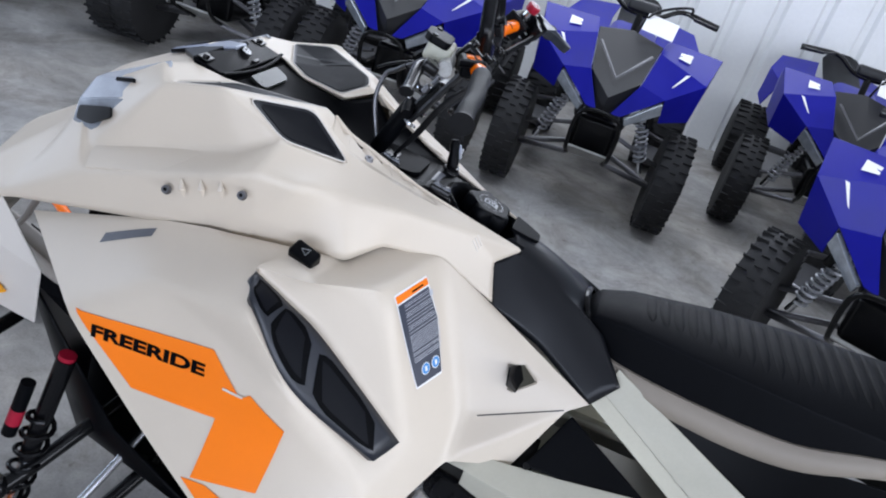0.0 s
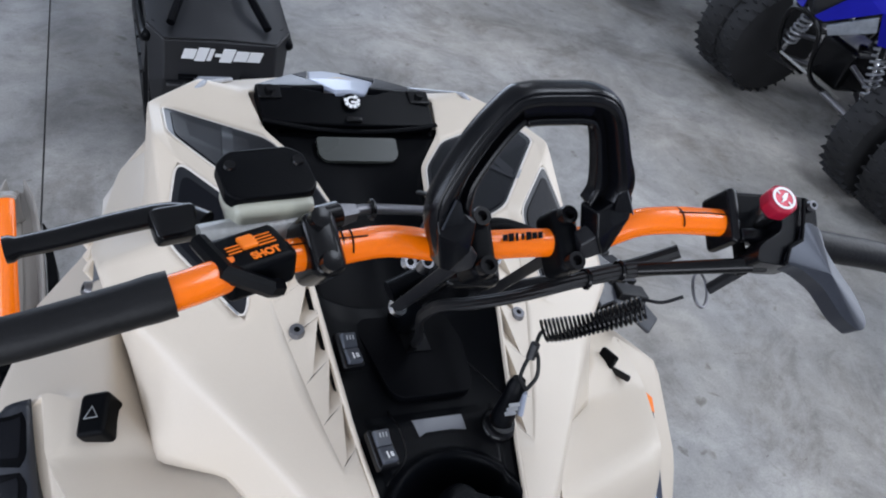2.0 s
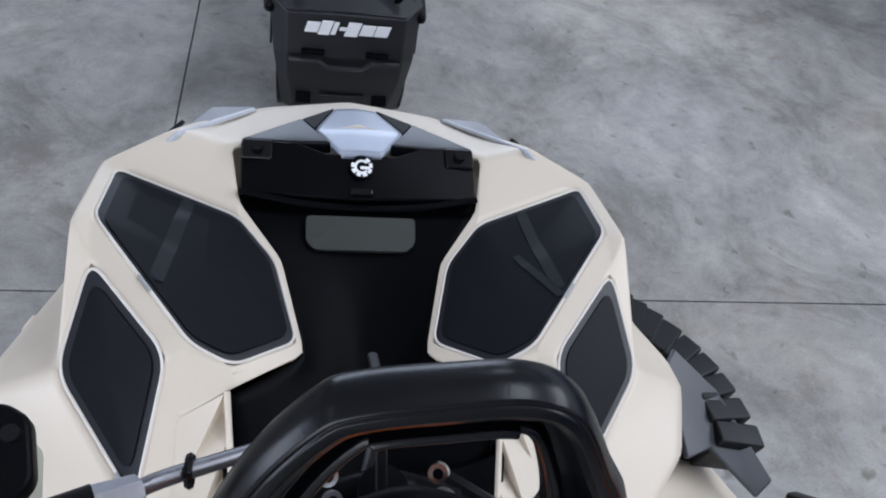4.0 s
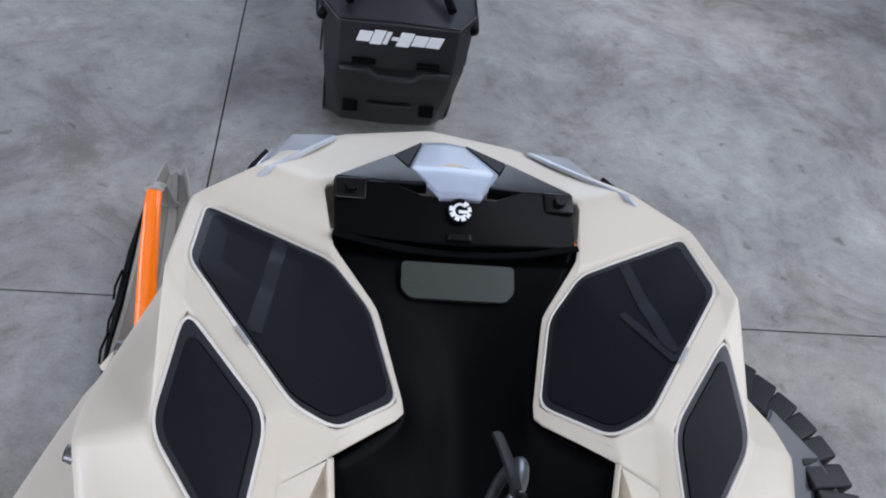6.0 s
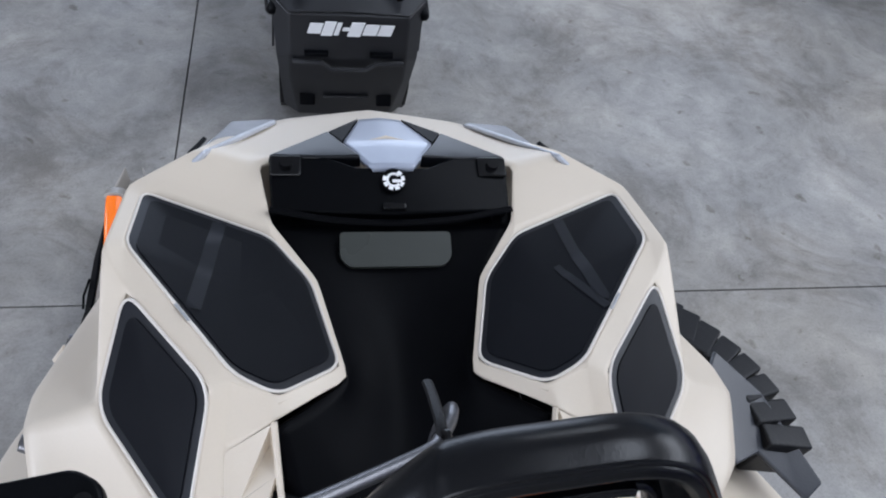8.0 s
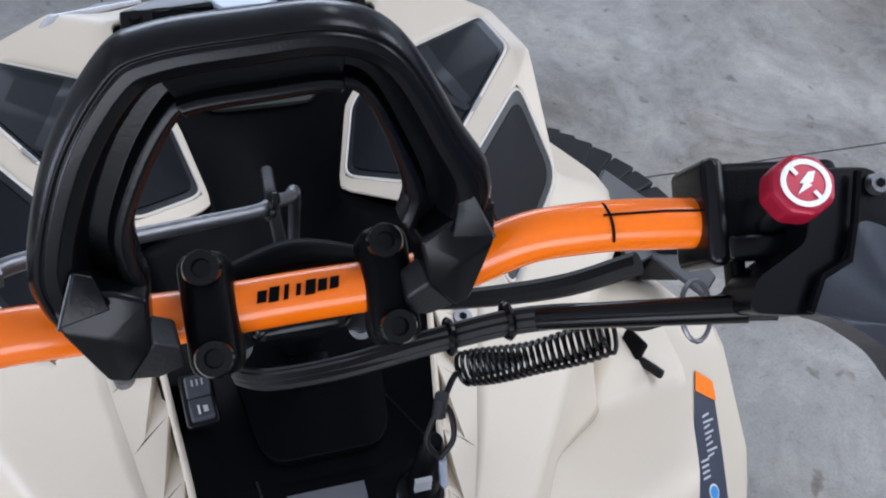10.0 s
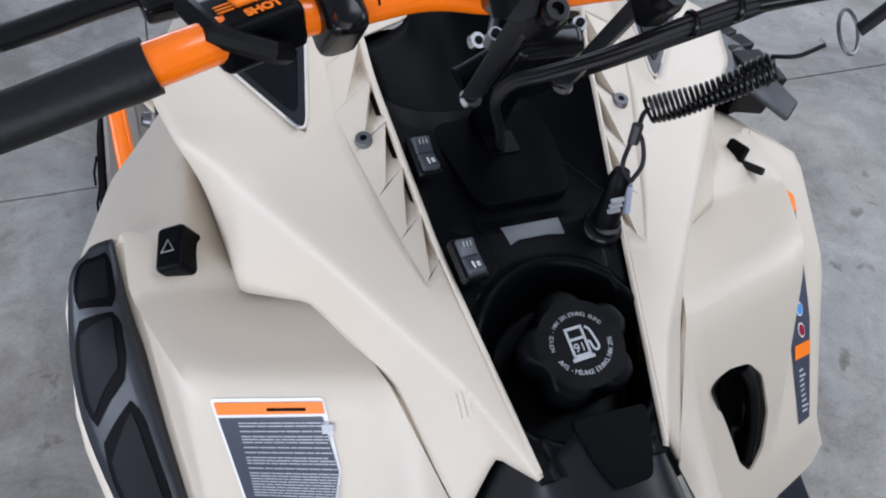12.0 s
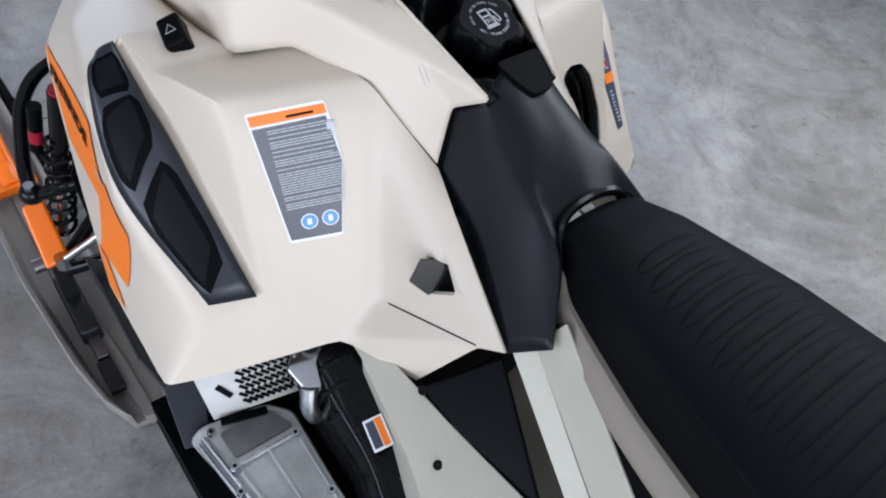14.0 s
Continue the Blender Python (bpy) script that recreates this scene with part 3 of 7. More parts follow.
def build_hood():
    hood = part("hood", facets(HOOD, HOOD_FACES), SAND, sled, "matte sand plastic hood with louvred spines", bevel=1, solid=0.004, angle=9, rounds=3)
    for s in (-1, 1):
        part("louvre_strip", gill_strip(s), SAND, hood, bevel=0.0012, segments=2, angle=20)
    # thin raised lip of the inner edge beside the console
    for s in (-1, 1):
        rim = [mirrored((x - 0.002, y, z + 0.001), s) for x, y, z in GILL_IN] + [mirrored((0.048, -0.262, 0.914), s)]
        part("edge_lip", new_tube(spline(rim, 4), 0.0022, 8), SAND, hood)
        # screws in the louvres and on the flank
        for p, n, r in (((0.111, 0.002, 0.9945), (0.1, -0.1, 1), 0.0080), ((0.2775, 0.238, 0.903), (1, 0, 0.45), 0.0075), ((0.2815, 0.120, 0.942), (1, 0, 0.45), 0.0075)):
            d = Vector((s * n[0], n[1], n[2])).normalized()
            at = Vector(mirrored(p, s))
            screw = part("screw", new_rod(at - d * 0.005, at + d * 0.0012, r, r * 0.8, 18), STEEL, hood, "bright domed screw")
            part("socket", new_rod(at + d * 0.0005, at + d * 0.0015, r * 0.38, None, 6), BLACK, screw)
        # shallow dents between the flank screws
        for k in range(3):
            y = 0.212 - 0.030 * k
            z = 0.914 + 0.0105 * k
            part("flank_rib", new_tube([mirrored((0.273, y + 0.006, z + 0.012), s), mirrored((0.2785, y, z), s), mirrored((0.275, y - 0.003, z - 0.012), s)], lambda u: 0.0008 + 0.0045 * math.sin(math.pi * u), 8), SAND, hood)
        # mesh fields with a plain border
        for key, names, r in (("large_vent_mesh", "b1 b2 b3 b4 b5 b6 b7", 0.011), ("small_vent_mesh", "s1 s3 s4 s2", 0.017)):
            pts = [Vector(mirrored(HOOD[n], s)) for n in names.split()]
            mid = sum(pts, Vector()) / len(pts)
            outer = rounded([mid + (p - mid) * 0.985 for p in pts], r)
            inner = rounded([mid + (p - mid) * (0.80 if key[0] == "s" else 0.90) for p in pts], r * 0.8)
            part("vent_seat", plate([mid + (p - mid) * 1.04 for p in pts], 0.004, -0.0026), SAND, hood)
            field = part(key, plate(outer, 0.003, 0.0002), MESHRIM, hood, "black woven vent mesh")
            cloth = part("mesh_cloth", plate(inner, 0.002, 0.0012), MESH, field)
            part("vent_lip", new_tube(outer, 0.0012, 8, closed=True), PEARL, hood)
            if key[0] == "l":
                b = {n: Vector(mirrored(HOOD[n], s)) for n in names.split()}
                lift = Vector((0, 0, 0.0018))
                a0, a1 = b["b1"].lerp(b["b7"], 0.62) + lift, b["b2"].lerp(b["b3"], 0.62) + lift
                a2 = b["b6"].lerp(b["b2"], 0.40)
                for p, q, w in ((a0, a1, 0.0050), (a1, a2, 0.0035)) if s > 0 else ((a0, a1, 0.0055),):
                    side = (q - p).cross(Vector((0, 0, 1))).normalized() * w
                    p, q = p.lerp(q, 0.06), q.lerp(p, 0.10)
                    part("inner_brace", drape(sheet([p + side, q + side, q - side, p - side]), cloth, (0, 0, -1), 0.0007, 1), MESHBRACE, field)
                part("mesh_tag", new_tube([b["b2"].lerp(b["b3"], 0.50) + lift, b["b2"].lerp(b["b3"], 0.62) + lift], 0.0011, 6, flat=0.4), GREYPRINT, field)
            else:
                part("mesh_tag", new_tube([pts[2].lerp(pts[1], 0.10) + Vector((0, 0, 0.0018)), pts[2].lerp(pts[1], 0.22) + Vector((0, 0, 0.0018))], 0.0011, 6, flat=0.4), GREYPRINT, field)
    # raised band along either flank: a hard step at its front end, fading out towards the rear
    for s in (-1, 1):
        upper = spline([Vector(mirrored(p, s)) for p in ((0.2095, 0.4040, 0.8905), (0.2185, 0.2734, 0.9391), (0.2380, 0.1166, 0.9910))], 6)
        lower = spline([Vector(mirrored(p, s)) for p in ((0.2395, 0.3966, 0.8645), (0.2610, 0.2423, 0.9219), (0.2600, 0.0904, 0.9740))], 6)
        bm, net = bmesh.new(), []
        for k, (a, b) in enumerate(zip(upper, lower)):
            rise = 0.0052 * (1 - k / (len(upper) - 1)) - 0.0012
            net.append([bm.verts.new(a.lerp(b, v) + Vector((s * 0.92, 0.0, 0.40)) * (rise + 0.002 * math.sin(math.pi * v))) for v in (0, 0.25, 0.5, 0.75, 1)])
        for a, b in zip(net, net[1:]):
            for k in range(4):
                bm.faces.new((a[k], a[k + 1], b[k + 1], b[k]))
        bmesh.ops.recalc_face_normals(bm, faces=bm.faces)
        if sum(f.normal.x * s for f in bm.faces) < 0:
            bmesh.ops.reverse_faces(bm, faces=bm.faces)
        part("flank_band", bm, SAND, hood, solid=0.008, bevel=0.0015, segments=2, angle=40)
    # three small slanting nicks near the tail of the hood
    for k in range(3):
        a, b = Vector((-0.0851 + 0.003 * k, -0.1904 - 0.002 * k, 0.9168 + 0.0048 * k)), Vector((-0.0828 + 0.0033 * k, -0.203 - 0.0013 * k, 0.9004 + 0.0045 * k))
        part("tail_nick", new_tube([a, b], 0.0010, 6), PEARL, hood)
    return hood


hood = build_hood()


def build_gauge():
    """Black instrument panel: upper plate with two screws and a round badge, a display below."""
    top = {"a": (0.104, 0.322, 1.046), "b": (0.101, 0.268, 1.034), "c": (0.0, 0.262, 1.036), "d": (0.0, 0.300, 1.054), "e": (0.030, 0.300, 1.054),
           "f": (0.062, 0.322, 1.049)}
    gauge = part("instrument_panel", facets(top, ["a b c d e f"], inside=(0, 0.3, 0.9)), SOFTBLACK, sled, "black instrument panel with display", bevel=0.003, segments=3, solid=0.02, angle=12)
    low = {"a": (0.106, 0.262, 1.024), "b": (0.068, 0.204, 1.019), "c": (0.044, 0.116, 1.014), "d": (0.094, 0.074, 1.026), "e": (0.086, 0.030, 0.985),
           "m0": (0.0, 0.262, 1.022), "m1": (0.0, 0.206, 0.996), "m2": (0.0, 0.115, 0.965), "m3": (0.0, 0.030, 0.945)}
    part("centre_fairing", facets(low, ["a b m1 m0", "b c m2 m1", "c d e m3 m2"], inside=(0, 0.2, 0.7)), BLACK, gauge, "matte black centre fairing", bevel=60, solid=0.004, rounds=3)
    part("brow", new_tube(spline([(-0.100, 0.268, 1.036), (-0.05, 0.259, 1.033), (MIDDLE, 0.256, 1.032), (0.054, 0.259, 1.033), (0.104, 0.268, 1.036)]), 0.0035, 8, flat=0.5), BLACK, gauge)
    lcd = [(MIDDLE + x, y, z) for x, y, z in ((-0.046, 0.252, 1.021), (0.046, 0.252, 1.021), (0.046, 0.232, 1.0118), (0.039, 0.225, 1.0086), (-0.039, 0.225, 1.0086), (-0.046, 0.232, 1.0118))]
    part("display", plate(rounded(lcd, 0.004), 0.006, 0.009), LCD, gauge, "grey blank display glass", smooth=False)
    part("brow_backing", new_box((MIDDLE, 0.266, 1.013), (0.200, 0.026, 0.012), turned(16, 0, 0)), BLACK, gauge, bevel=0.002)
    for s in (-1, 1):
        part("corner_filler", new_box((MIDDLE + s * 0.100, 0.262, 1.017), (0.030, 0.030, 0.010), turned(14, 0, 0)), SOFTBLACK, gauge, bevel=0.002)
        p = Vector((MIDDLE + s * 0.089, 0.309, 1.046))
        pocket = part("screw_pocket", new_box(p + Vector((0, 0, 0.0006)), (0.026, 0.020, 0.004), turned(14, 0, 0)), GLOSSBLACK, gauge, bevel=0.002)
        screw = part("screw", new_rod(p, p + Vector((0, -0.002, 0.007)), 0.0062, 0.0048, 18), GLOSSBLACK, pocket)
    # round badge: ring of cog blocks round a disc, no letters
    m = Matrix.Translation((MIDDLE, 0.287, 1.0505)) @ turned(25, 0, 0).to_4x4()
    badge = part("badge", lathe([(0.0105, 0), (0.0105, 0.0015), (0.0100, 0.002)], 32, m.translation, turned(25, 0, 0)), BLACK, gauge, "round black and white badge")
    bm = bmesh.new()
    for k in range(9):
        if k in (3, 4):
            continue
        t = radians(250 - 40 * k)
        vs = box(bm, (0.0078 * math.cos(t), 0.0078 * math.sin(t), 0.0022), (0.0028, 0.0040, 0.0008), turned(0, 0, math.degrees(t)))
    bars(bm, Matrix.Translation((0, 0, 0.002)), [(0.0030, -0.0010, 0.0085, 0.0026)])
    tube(bm, [Vector((0.0055 * math.cos(radians(a)), 0.0055 * math.sin(radians(a)), 0.0022)) for a in range(40, 330, 20)], 0.0011, 6)
    bmesh.ops.transform(bm, matrix=m, verts=bm.verts)
    part("badge_print", bm, WHITE, badge, kind="stuff")
    part("button", new_box((MIDDLE, 0.267, 1.040), (0.020, 0.007, 0.006), turned(20, 0, 0)), GLOSSBLACK, gauge, bevel=0.002)
    # silver hexagonal cover in front of the badge, with dark openings beside it
    cover = {"a": (0.0175, 0.297, 1.0580), "b": (0.0400, 0.340, 1.0465), "c": (0.0200, 0.414, 1.0130), "A": (0.0, 0.297, 1.0590), "B": (0.0, 0.340, 1.0490), "C": (0.0, 0.416, 1.0140)}
    part("silver_cover", facets(cover, ["A a b B", "B b c C"], inside=(0, 0.36, 0.9)), SILVERCAP, gauge, "silver hexagonal cover", bevel=2, angle=20, solid=0.006, rounds=3)
    for s in (-1, 1):
        tri = [mirrored(p, s) for p in ((0.0215, 0.412, 1.0135), (0.0510, 0.367, 1.0345), (0.0405, 0.341, 1.0455))]
        part("dark_opening", plate(tri, 0.006, 0.0015), BLACK, gauge, smooth=False)
        wing = [mirrored(p, s) for p in ((0.104, 0.322, 1.046), (0.052, 0.369, 1.0345), (0.041, 0.341, 1.0458), (0.026, 0.314, 1.0535), (0.060, 0.316, 1.050))]
        part("panel_wing", plate(wing, 0.012, 0.0012), TANK, gauge, bevel=0.002)
    return gauge


build_gauge()


def build_nose():
    """Headlight, amber marker and the pale lower nose."""
    for s in (-1, 1):
        lamp = {"a": (0.105, 0.474, 0.969), "b": (0.148, 0.467, 0.972), "c": (0.190, 0.318, 1.026), "d": (0.160, 0.334, 1.048), "e": (0.174, 0.474, 0.938), "f": (0.192, 0.374, 0.978), "g": (0.106, 0.498, 0.946)}
        lamp = {k: (x - 0.003, y - 0.007, z) for k, (x, y, z) in lamp.items()}
        block = part("lamp_housing", facets(lamp, ["a b c d", "b e f c", "a g e b"], sides=(s,), inside=(s * 0.1, 0.36, 0.9)), LAMPSHELL, sled, "pale silver headlight housing", solid=0.006, bevel=0.004, segments=3, angle=12)
        glass = {"e": (0.173, 0.473, 0.940), "f": (0.193, 0.376, 0.976), "h": (0.206, 0.372, 0.946), "i": (0.200, 0.430, 0.906), "j": (0.184, 0.474, 0.902), "k": (0.112, 0.515, 0.902), "g": (0.108, 0.500, 0.945)}
        glass = {k: (x - 0.002, y - 0.005, z) for k, (x, y, z) in glass.items()}
        part("headlight", facets(glass, ["e f h i j", "g e j k"], sides=(s,), inside=(s * 0.1, 0.36, 0.9)), LENS, block, "clear headlight lens", solid=0.005, bevel=0.003)
        dark = [Vector(mirrored(q, s)) for q in ((0.181, 0.456, 0.932), (0.197, 0.390, 0.956), (0.204, 0.384, 0.942), (0.199, 0.424, 0.916), (0.189, 0.454, 0.912))]
        part("lamp_inner", plate(rounded(dark, 0.006), 0.004, 0.0045, facing=(s, 0.3, 0.4)), GLOSSBLACK, block)
        slot = [Vector(mirrored(q, s)) for q in ((0.166, 0.408, 0.9925), (0.176, 0.372, 1.0045), (0.179, 0.370, 1.000), (0.169, 0.408, 0.988))]
        part("lamp_slot", plate(slot, 0.004, 0.0020, facing=(s, 0.3, 0.4)), BLACK, block, smooth=False)
        tri = [mirrored(p, s) for p in ((0.270, 0.590, 0.618), (0.270, 0.552, 0.630), (0.272, 0.504, 0.602), (0.270, 0.548, 0.576))]
        part("marker_reflector", plate(tri, 0.006, 0.003, facing=(s, 0, 0)), AMBER, sled, "amber side reflector", smooth=False)
        f = {"a": (0.228, 0.560, 0.755), "b": (0.262, 0.560, 0.690), "c": (0.268, 0.450, 0.560), "d": (0.262, 0.610, 0.570), "e": (0.272, 0.440, 0.670)}
        part("nose_cheek", facets(f, ["a b d", "b c d", "a b e", "b e c"], sides=(s,)), PEARL, sled, bevel=0.004, solid=0.004, angle=10)


build_nose()

PANEL = {
    "t0": (0.218, 0.502, 0.738), "t1": (0.248, 0.264, 0.832), "tc": (0.262, 0.166, 0.862), "t2": (0.236, 0.108, 0.848), "hc": (0.258, 0.020, 0.886), "t3": (0.212, -0.026, 0.858),
    "f0": (0.362, 0.315, 0.690), "f1": (0.396, 0.161, 0.578), "f2": (0.420, 0.030, 0.490), "BL": (0.427, -0.190, 0.543),
    "k0": (0.345, 0.205, 0.796), "k1": (0.384, 0.030, 0.826), "k2": (0.398, -0.060, 0.738), "k3": (0.369, -0.186, 0.620),
    "j1": (0.322, 0.066, 0.868), "j3": (0.292, -0.214, 0.650), "j2": (0.310, -0.060, 0.800),
    "SA": (0.318, -0.015, 0.872), "SB": (0.279, -0.116, 0.885), "SC": (0.128, -0.158, 0.889), "SD": (0.160, -0.066, 0.891), "SE": (0.216, -0.030, 0.871),
    "RS": (0.173, -0.272, 0.668), "R2": (0.093, -0.256, 0.824), "Q": (0.139, -0.456, 0.747), "S2": (0.148, -0.426, 0.724), "RB": (0.180, -0.3765, 0.606),
    "BA": (0.226, -0.277, 0.602), "BR": (0.377, -0.214, 0.552),
}
# the other side's knee stands a little further out
PANEL_FAR = {**PANEL, "k1": (0.402, 0.044, 0.824), "k2": (0.414, -0.060, 0.738), "k3": (0.380, -0.188, 0.618), "BR": (0.386, -0.216, 0.550)}
PANEL_FACES = ["t0 f0 k0 t1", "t1 k0 k1 tc", "tc k1 j1 hc", "tc hc t2", "hc j1 SA", "hc SA SE", "t2 hc SE t3", "f0 f1 k2 k0", "k0 k2 k1", "f1 f2 BL k3 k2", "k1 k2 k3 j3 j2 j1", "j1 j2 SB SA", "j2 j3 SB",
               "SA SB SE", "SB SC SD SE", "SB j3 RS SC", "SC RS S2 Q R2", "BA RB S2", "RS BA S2", "j3 BA RS", "k3 BR BA j3", "k3 BL BR"]


def build_side_panel(s):
    left = s < 0
    panel = part("side_panel", facets(PANEL if left else PANEL_FAR, PANEL_FACES, sides=(s,)), SAND, sled,
                 "sand side panel with orange graphic and grey grille" if left else "sand side panel with dark vent slot", bevel=0, solid=0.004, angle=30, rounds=3)
    if left:
        # the five-sided opening in the rear corner
        hole, axis = Vector((-0.1480, -0.3385, 0.7500)), turned(55, -42, 0)
        carve(panel, lathe([(0.0250, -0.020), (0.0250, 0.020)], 5, hole, axis))
        floor_disc = [hole + axis @ Vector((0.0250 * math.cos(2 * math.pi * k / 5), 0.0250 * math.sin(2 * math.pi * k / 5), -0.007)) for k in range(5)]
        part("plug_hole", plate(floor_disc, 0.003, facing=axis @ Vector((0, 0, 1))), GLOSSBLACK, panel, smooth=False)

        # grey grille: a bowed strip with three dark openings between slanting bars
        outer = spline([Vector(q) for q in ((-0.346, 0.056, 0.8580), (-0.369, 0.029, 0.839), (-0.3845, -0.050, 0.748), (-0.349, -0.184, 0.657))], 8)
        inner = spline([Vector(q) for q in ((-0.325, 0.057, 0.8645), (-0.3215, 0.000, 0.833), (-0.318, -0.060, 0.796), (-0.297, -0.205, 0.6625))], 8)
        out = Vector((-0.75, -0.30, 0.55)).normalized()

        def on_grille(u, v, lift):
            k = min(len(outer) - 1.001, max(0.0, u * (len(outer) - 1)))
            i, f = int(k), k - int(k)
            a, b = outer[i].lerp(outer[i + 1], f), inner[i].lerp(inner[i + 1], f)
            return a.lerp(b, v) + out * (lift + 0.003 * math.sin(math.pi * v))

        def patch(rows, lift):
            bm, net = bmesh.new(), []
            for us, vs in rows:
                net.append([bm.verts.new(on_grille(u, v, lift)) for u, v in zip(us, vs)])
            for a, b in zip(net, net[1:]):
                for k in range(len(a) - 1):
                    bm.faces.new((a[k], a[k + 1], b[k + 1], b[k]))
            bmesh.ops.recalc_face_normals(bm, faces=bm.faces)
            if sum(f.normal.dot(out) for f in bm.faces) < 0:
                bmesh.ops.reverse_faces(bm, faces=bm.faces)
            return bm
        cross = [k / 6 for k in range(7)]
        grille = part("grille", patch([([u / 24] * 7, cross) for u in range(25)], 0.0035), SLATE, panel, "slate grey plastic grille", solid=0.016)
        for low, high, lean in ((0.085, 0.365, 0.045), (0.395, 0.665, 0.060), (0.705, 0.945, 0.050)):
            rows = []
            for k in range(9):
                u, edge = low + (high - low) * k / 8, 0.115 + 0.11 * max(0.0, abs(k - 4) - 2.5) / 1.5
                vs = [edge + (1 - 2 * edge) * q for q in cross]
                rows.append(([u + lean * (0.5 - v) * 2 for v in vs], vs))
            hole = part("grille_opening", patch(rows, 0.0042), BLACK, grille, "dark mesh opening")
            part("opening_floor", patch([(us, [0.5 + (v - 0.5) * 0.72 for v in vs]) for us, vs in rows[1:-1]], 0.0050), MESH, hole)
        # blocky quarter-turn latch
        c = Vector((-0.2700, 0.0130, 0.8820))
        turn = turned(12, -24, -14)
        latch = part("latch", new_box(c, (0.027, 0.042, 0.030), turn), SOFTBLACK, panel, "black rubber quarter-turn latch", bevel=0.005, segments=3)
        part("latch_mark", new_tube([c + turn @ Vector(p) for p in ((-0.006, -0.005, 0.0155), (0.000, 0.006, 0.0155), (0.006, -0.005, 0.0155))], 0.0008, 5, closed=True), GREYPRINT, latch)
        # warning label on the rear-facing slope
        a, b, c, d = Vector((-0.262, -0.134, 0.876)), Vector((-0.177, -0.153, 0.879)), Vector((-0.193, -0.228, 0.737)), Vector((-0.252, -0.214, 0.735))
        right = Vector((-0.172, -0.185, 0.815))
        edge = [a, b, right, c, d]
        n = outline_normal(edge)
        n = n if n.y < 0 else -n
        mid = sum(edge, Vector()) / 5
        warn = part("warning_label", drape(sheet(rounded(edge, 0.004)), panel, -n, 0.0008, 3), WHITE, panel, "grey warning label with orange header")
        part("label_field", drape(sheet([mid + (p - mid) * 0.955 for p in (a.lerp(d, 0.095), b.lerp(c, 0.09), right, c, d)]), panel, -n, 0.0014, 3), LABELDARK, warn)
        part("label_header", drape(sheet([mid + (p - mid) * 0.955 for p in (a, b, b.lerp(right, 0.16), a.lerp(d, 0.075))]), panel, -n, 0.0015, 3), ORANGEFOIL, warn)
        m = on_plane(mid, b - a, (a - d))
        rnd = random.Random(3)
        rows, y = [], 0.056
        while y > -0.042:
            x = -0.0385 + 0.006 * (0.056 - y) / 0.1
            wide = 0.0385 - x - 0.05 * max(0.0, -y) - 0.005 * (y > 0.02)
            first = x
            while x < first + wide - 0.004:
                w = min(rnd.uniform(0.004, 0.014), first + wide - x)
                rows.append((x + w / 2, y, w - 0.0007, 0.0011))
                x += w
            y -= 0.0030 if rnd.random() < 0.8 else 0.0052

        def print_on(name, shapes, material, lift):
            bm = bmesh.new()
            for pts in shapes:
                bm.faces.new([bm.verts.new(m @ Vector((x, y, 0))) for x, y in pts])
            return part(name, drape(bm, panel, -n, lift), material, warn, smooth=False, kind="stuff" if len(shapes) > 1 else "")

        def rect(x, y, w, h):
            return [(x - w / 2, y - h / 2), (x + w / 2, y - h / 2), (x + w / 2, y + h / 2), (x - w / 2, y + h / 2)]

        def disc(x, y, r):
            return [(x + r * math.cos(t * math.pi / 12), y + r * math.sin(t * math.pi / 12)) for t in range(24)]

        print_on("label_print", [rect(*r) for r in rows], LABELBAR, 0.0019)
        print_on("label_square", [rect(0.0310, 0.0500, 0.009, 0.009)], LABELBAR, 0.0022)
        print_on("header_bar", [rect(0.0, 0.0685, 0.030, 0.0026)], BLACK, 0.0020)
        for k in range(2):
            x = -0.010 + 0.024 * k
            print_on("label_symbol", [disc(x, -0.058, 0.0098)], WHITE, 0.0020)
            print_on("label_disc", [disc(x, -0.058, 0.0084)], LABELBLUE, 0.0024)
            print_on("label_sign", [rect(x, -0.058, 0.005, 0.008)], WHITE, 0.0028)
        # orange graphic on the flank, laid along the skin
        def flank(name, corners, material, lift, label=""):
            return part(name, drape(sheet([(-0.5, y, z) for y, z in corners]), panel, (1, 0, 0), lift, 5), material, panel, label)
        flank("orange_graphic", ((0.310, 0.702), (0.074, 0.750), (0.016, 0.702), (0.002, 0.714), (-0.058, 0.681), (-0.043, 0.565), (0.060, 0.541), (0.045, 0.653), (0.186, 0.632)), ORANGEFOIL, 0.0018, "orange flank graphic with black lettering")
        flank("graphic_tail", ((0.075, 0.535), (0.035, 0.540), (-0.042, 0.519), (0.024, 0.499)), ORANGEFOIL, 0.0018)
        flank("graphic_slit", ((0.045, 0.7015), (0.012, 0.703), (0.012, 0.707), (0.045, 0.7052)), PEARL, 0.0026)
        letters = writing("graphic_lettering", "FREERIDE", Matrix((( 0, 0, -1, -0.5), (-0.990, -0.13, 0, 0.176), (0.146, -0.99, 0, 0.700), (0, 0, 0, 1))) @ Matrix.Diagonal((1, -1, 1, 1)), 0.0175, BLACK, panel, width=0.196, depth=0.0, bold=0.0010)
        bm = bmesh.new()
        bm.from_mesh(letters.data)
        drape(bm, panel, (1, 0, 0), 0.0030)
        bm.to_mesh(letters.data)
        bm.free()
        # faint tag on the pale upper flank
        part("panel_tag", drape(sheet([(-0.30, y, 1.0) for y, _ in ()] or [(-0.262, 0.335, 1.0), (-0.262, 0.250, 1.0), (-0.275, 0.250, 1.0), (-0.275, 0.335, 1.0)]), panel, (0, 0, -1), 0.0008, 3), GREYPLATE, panel)
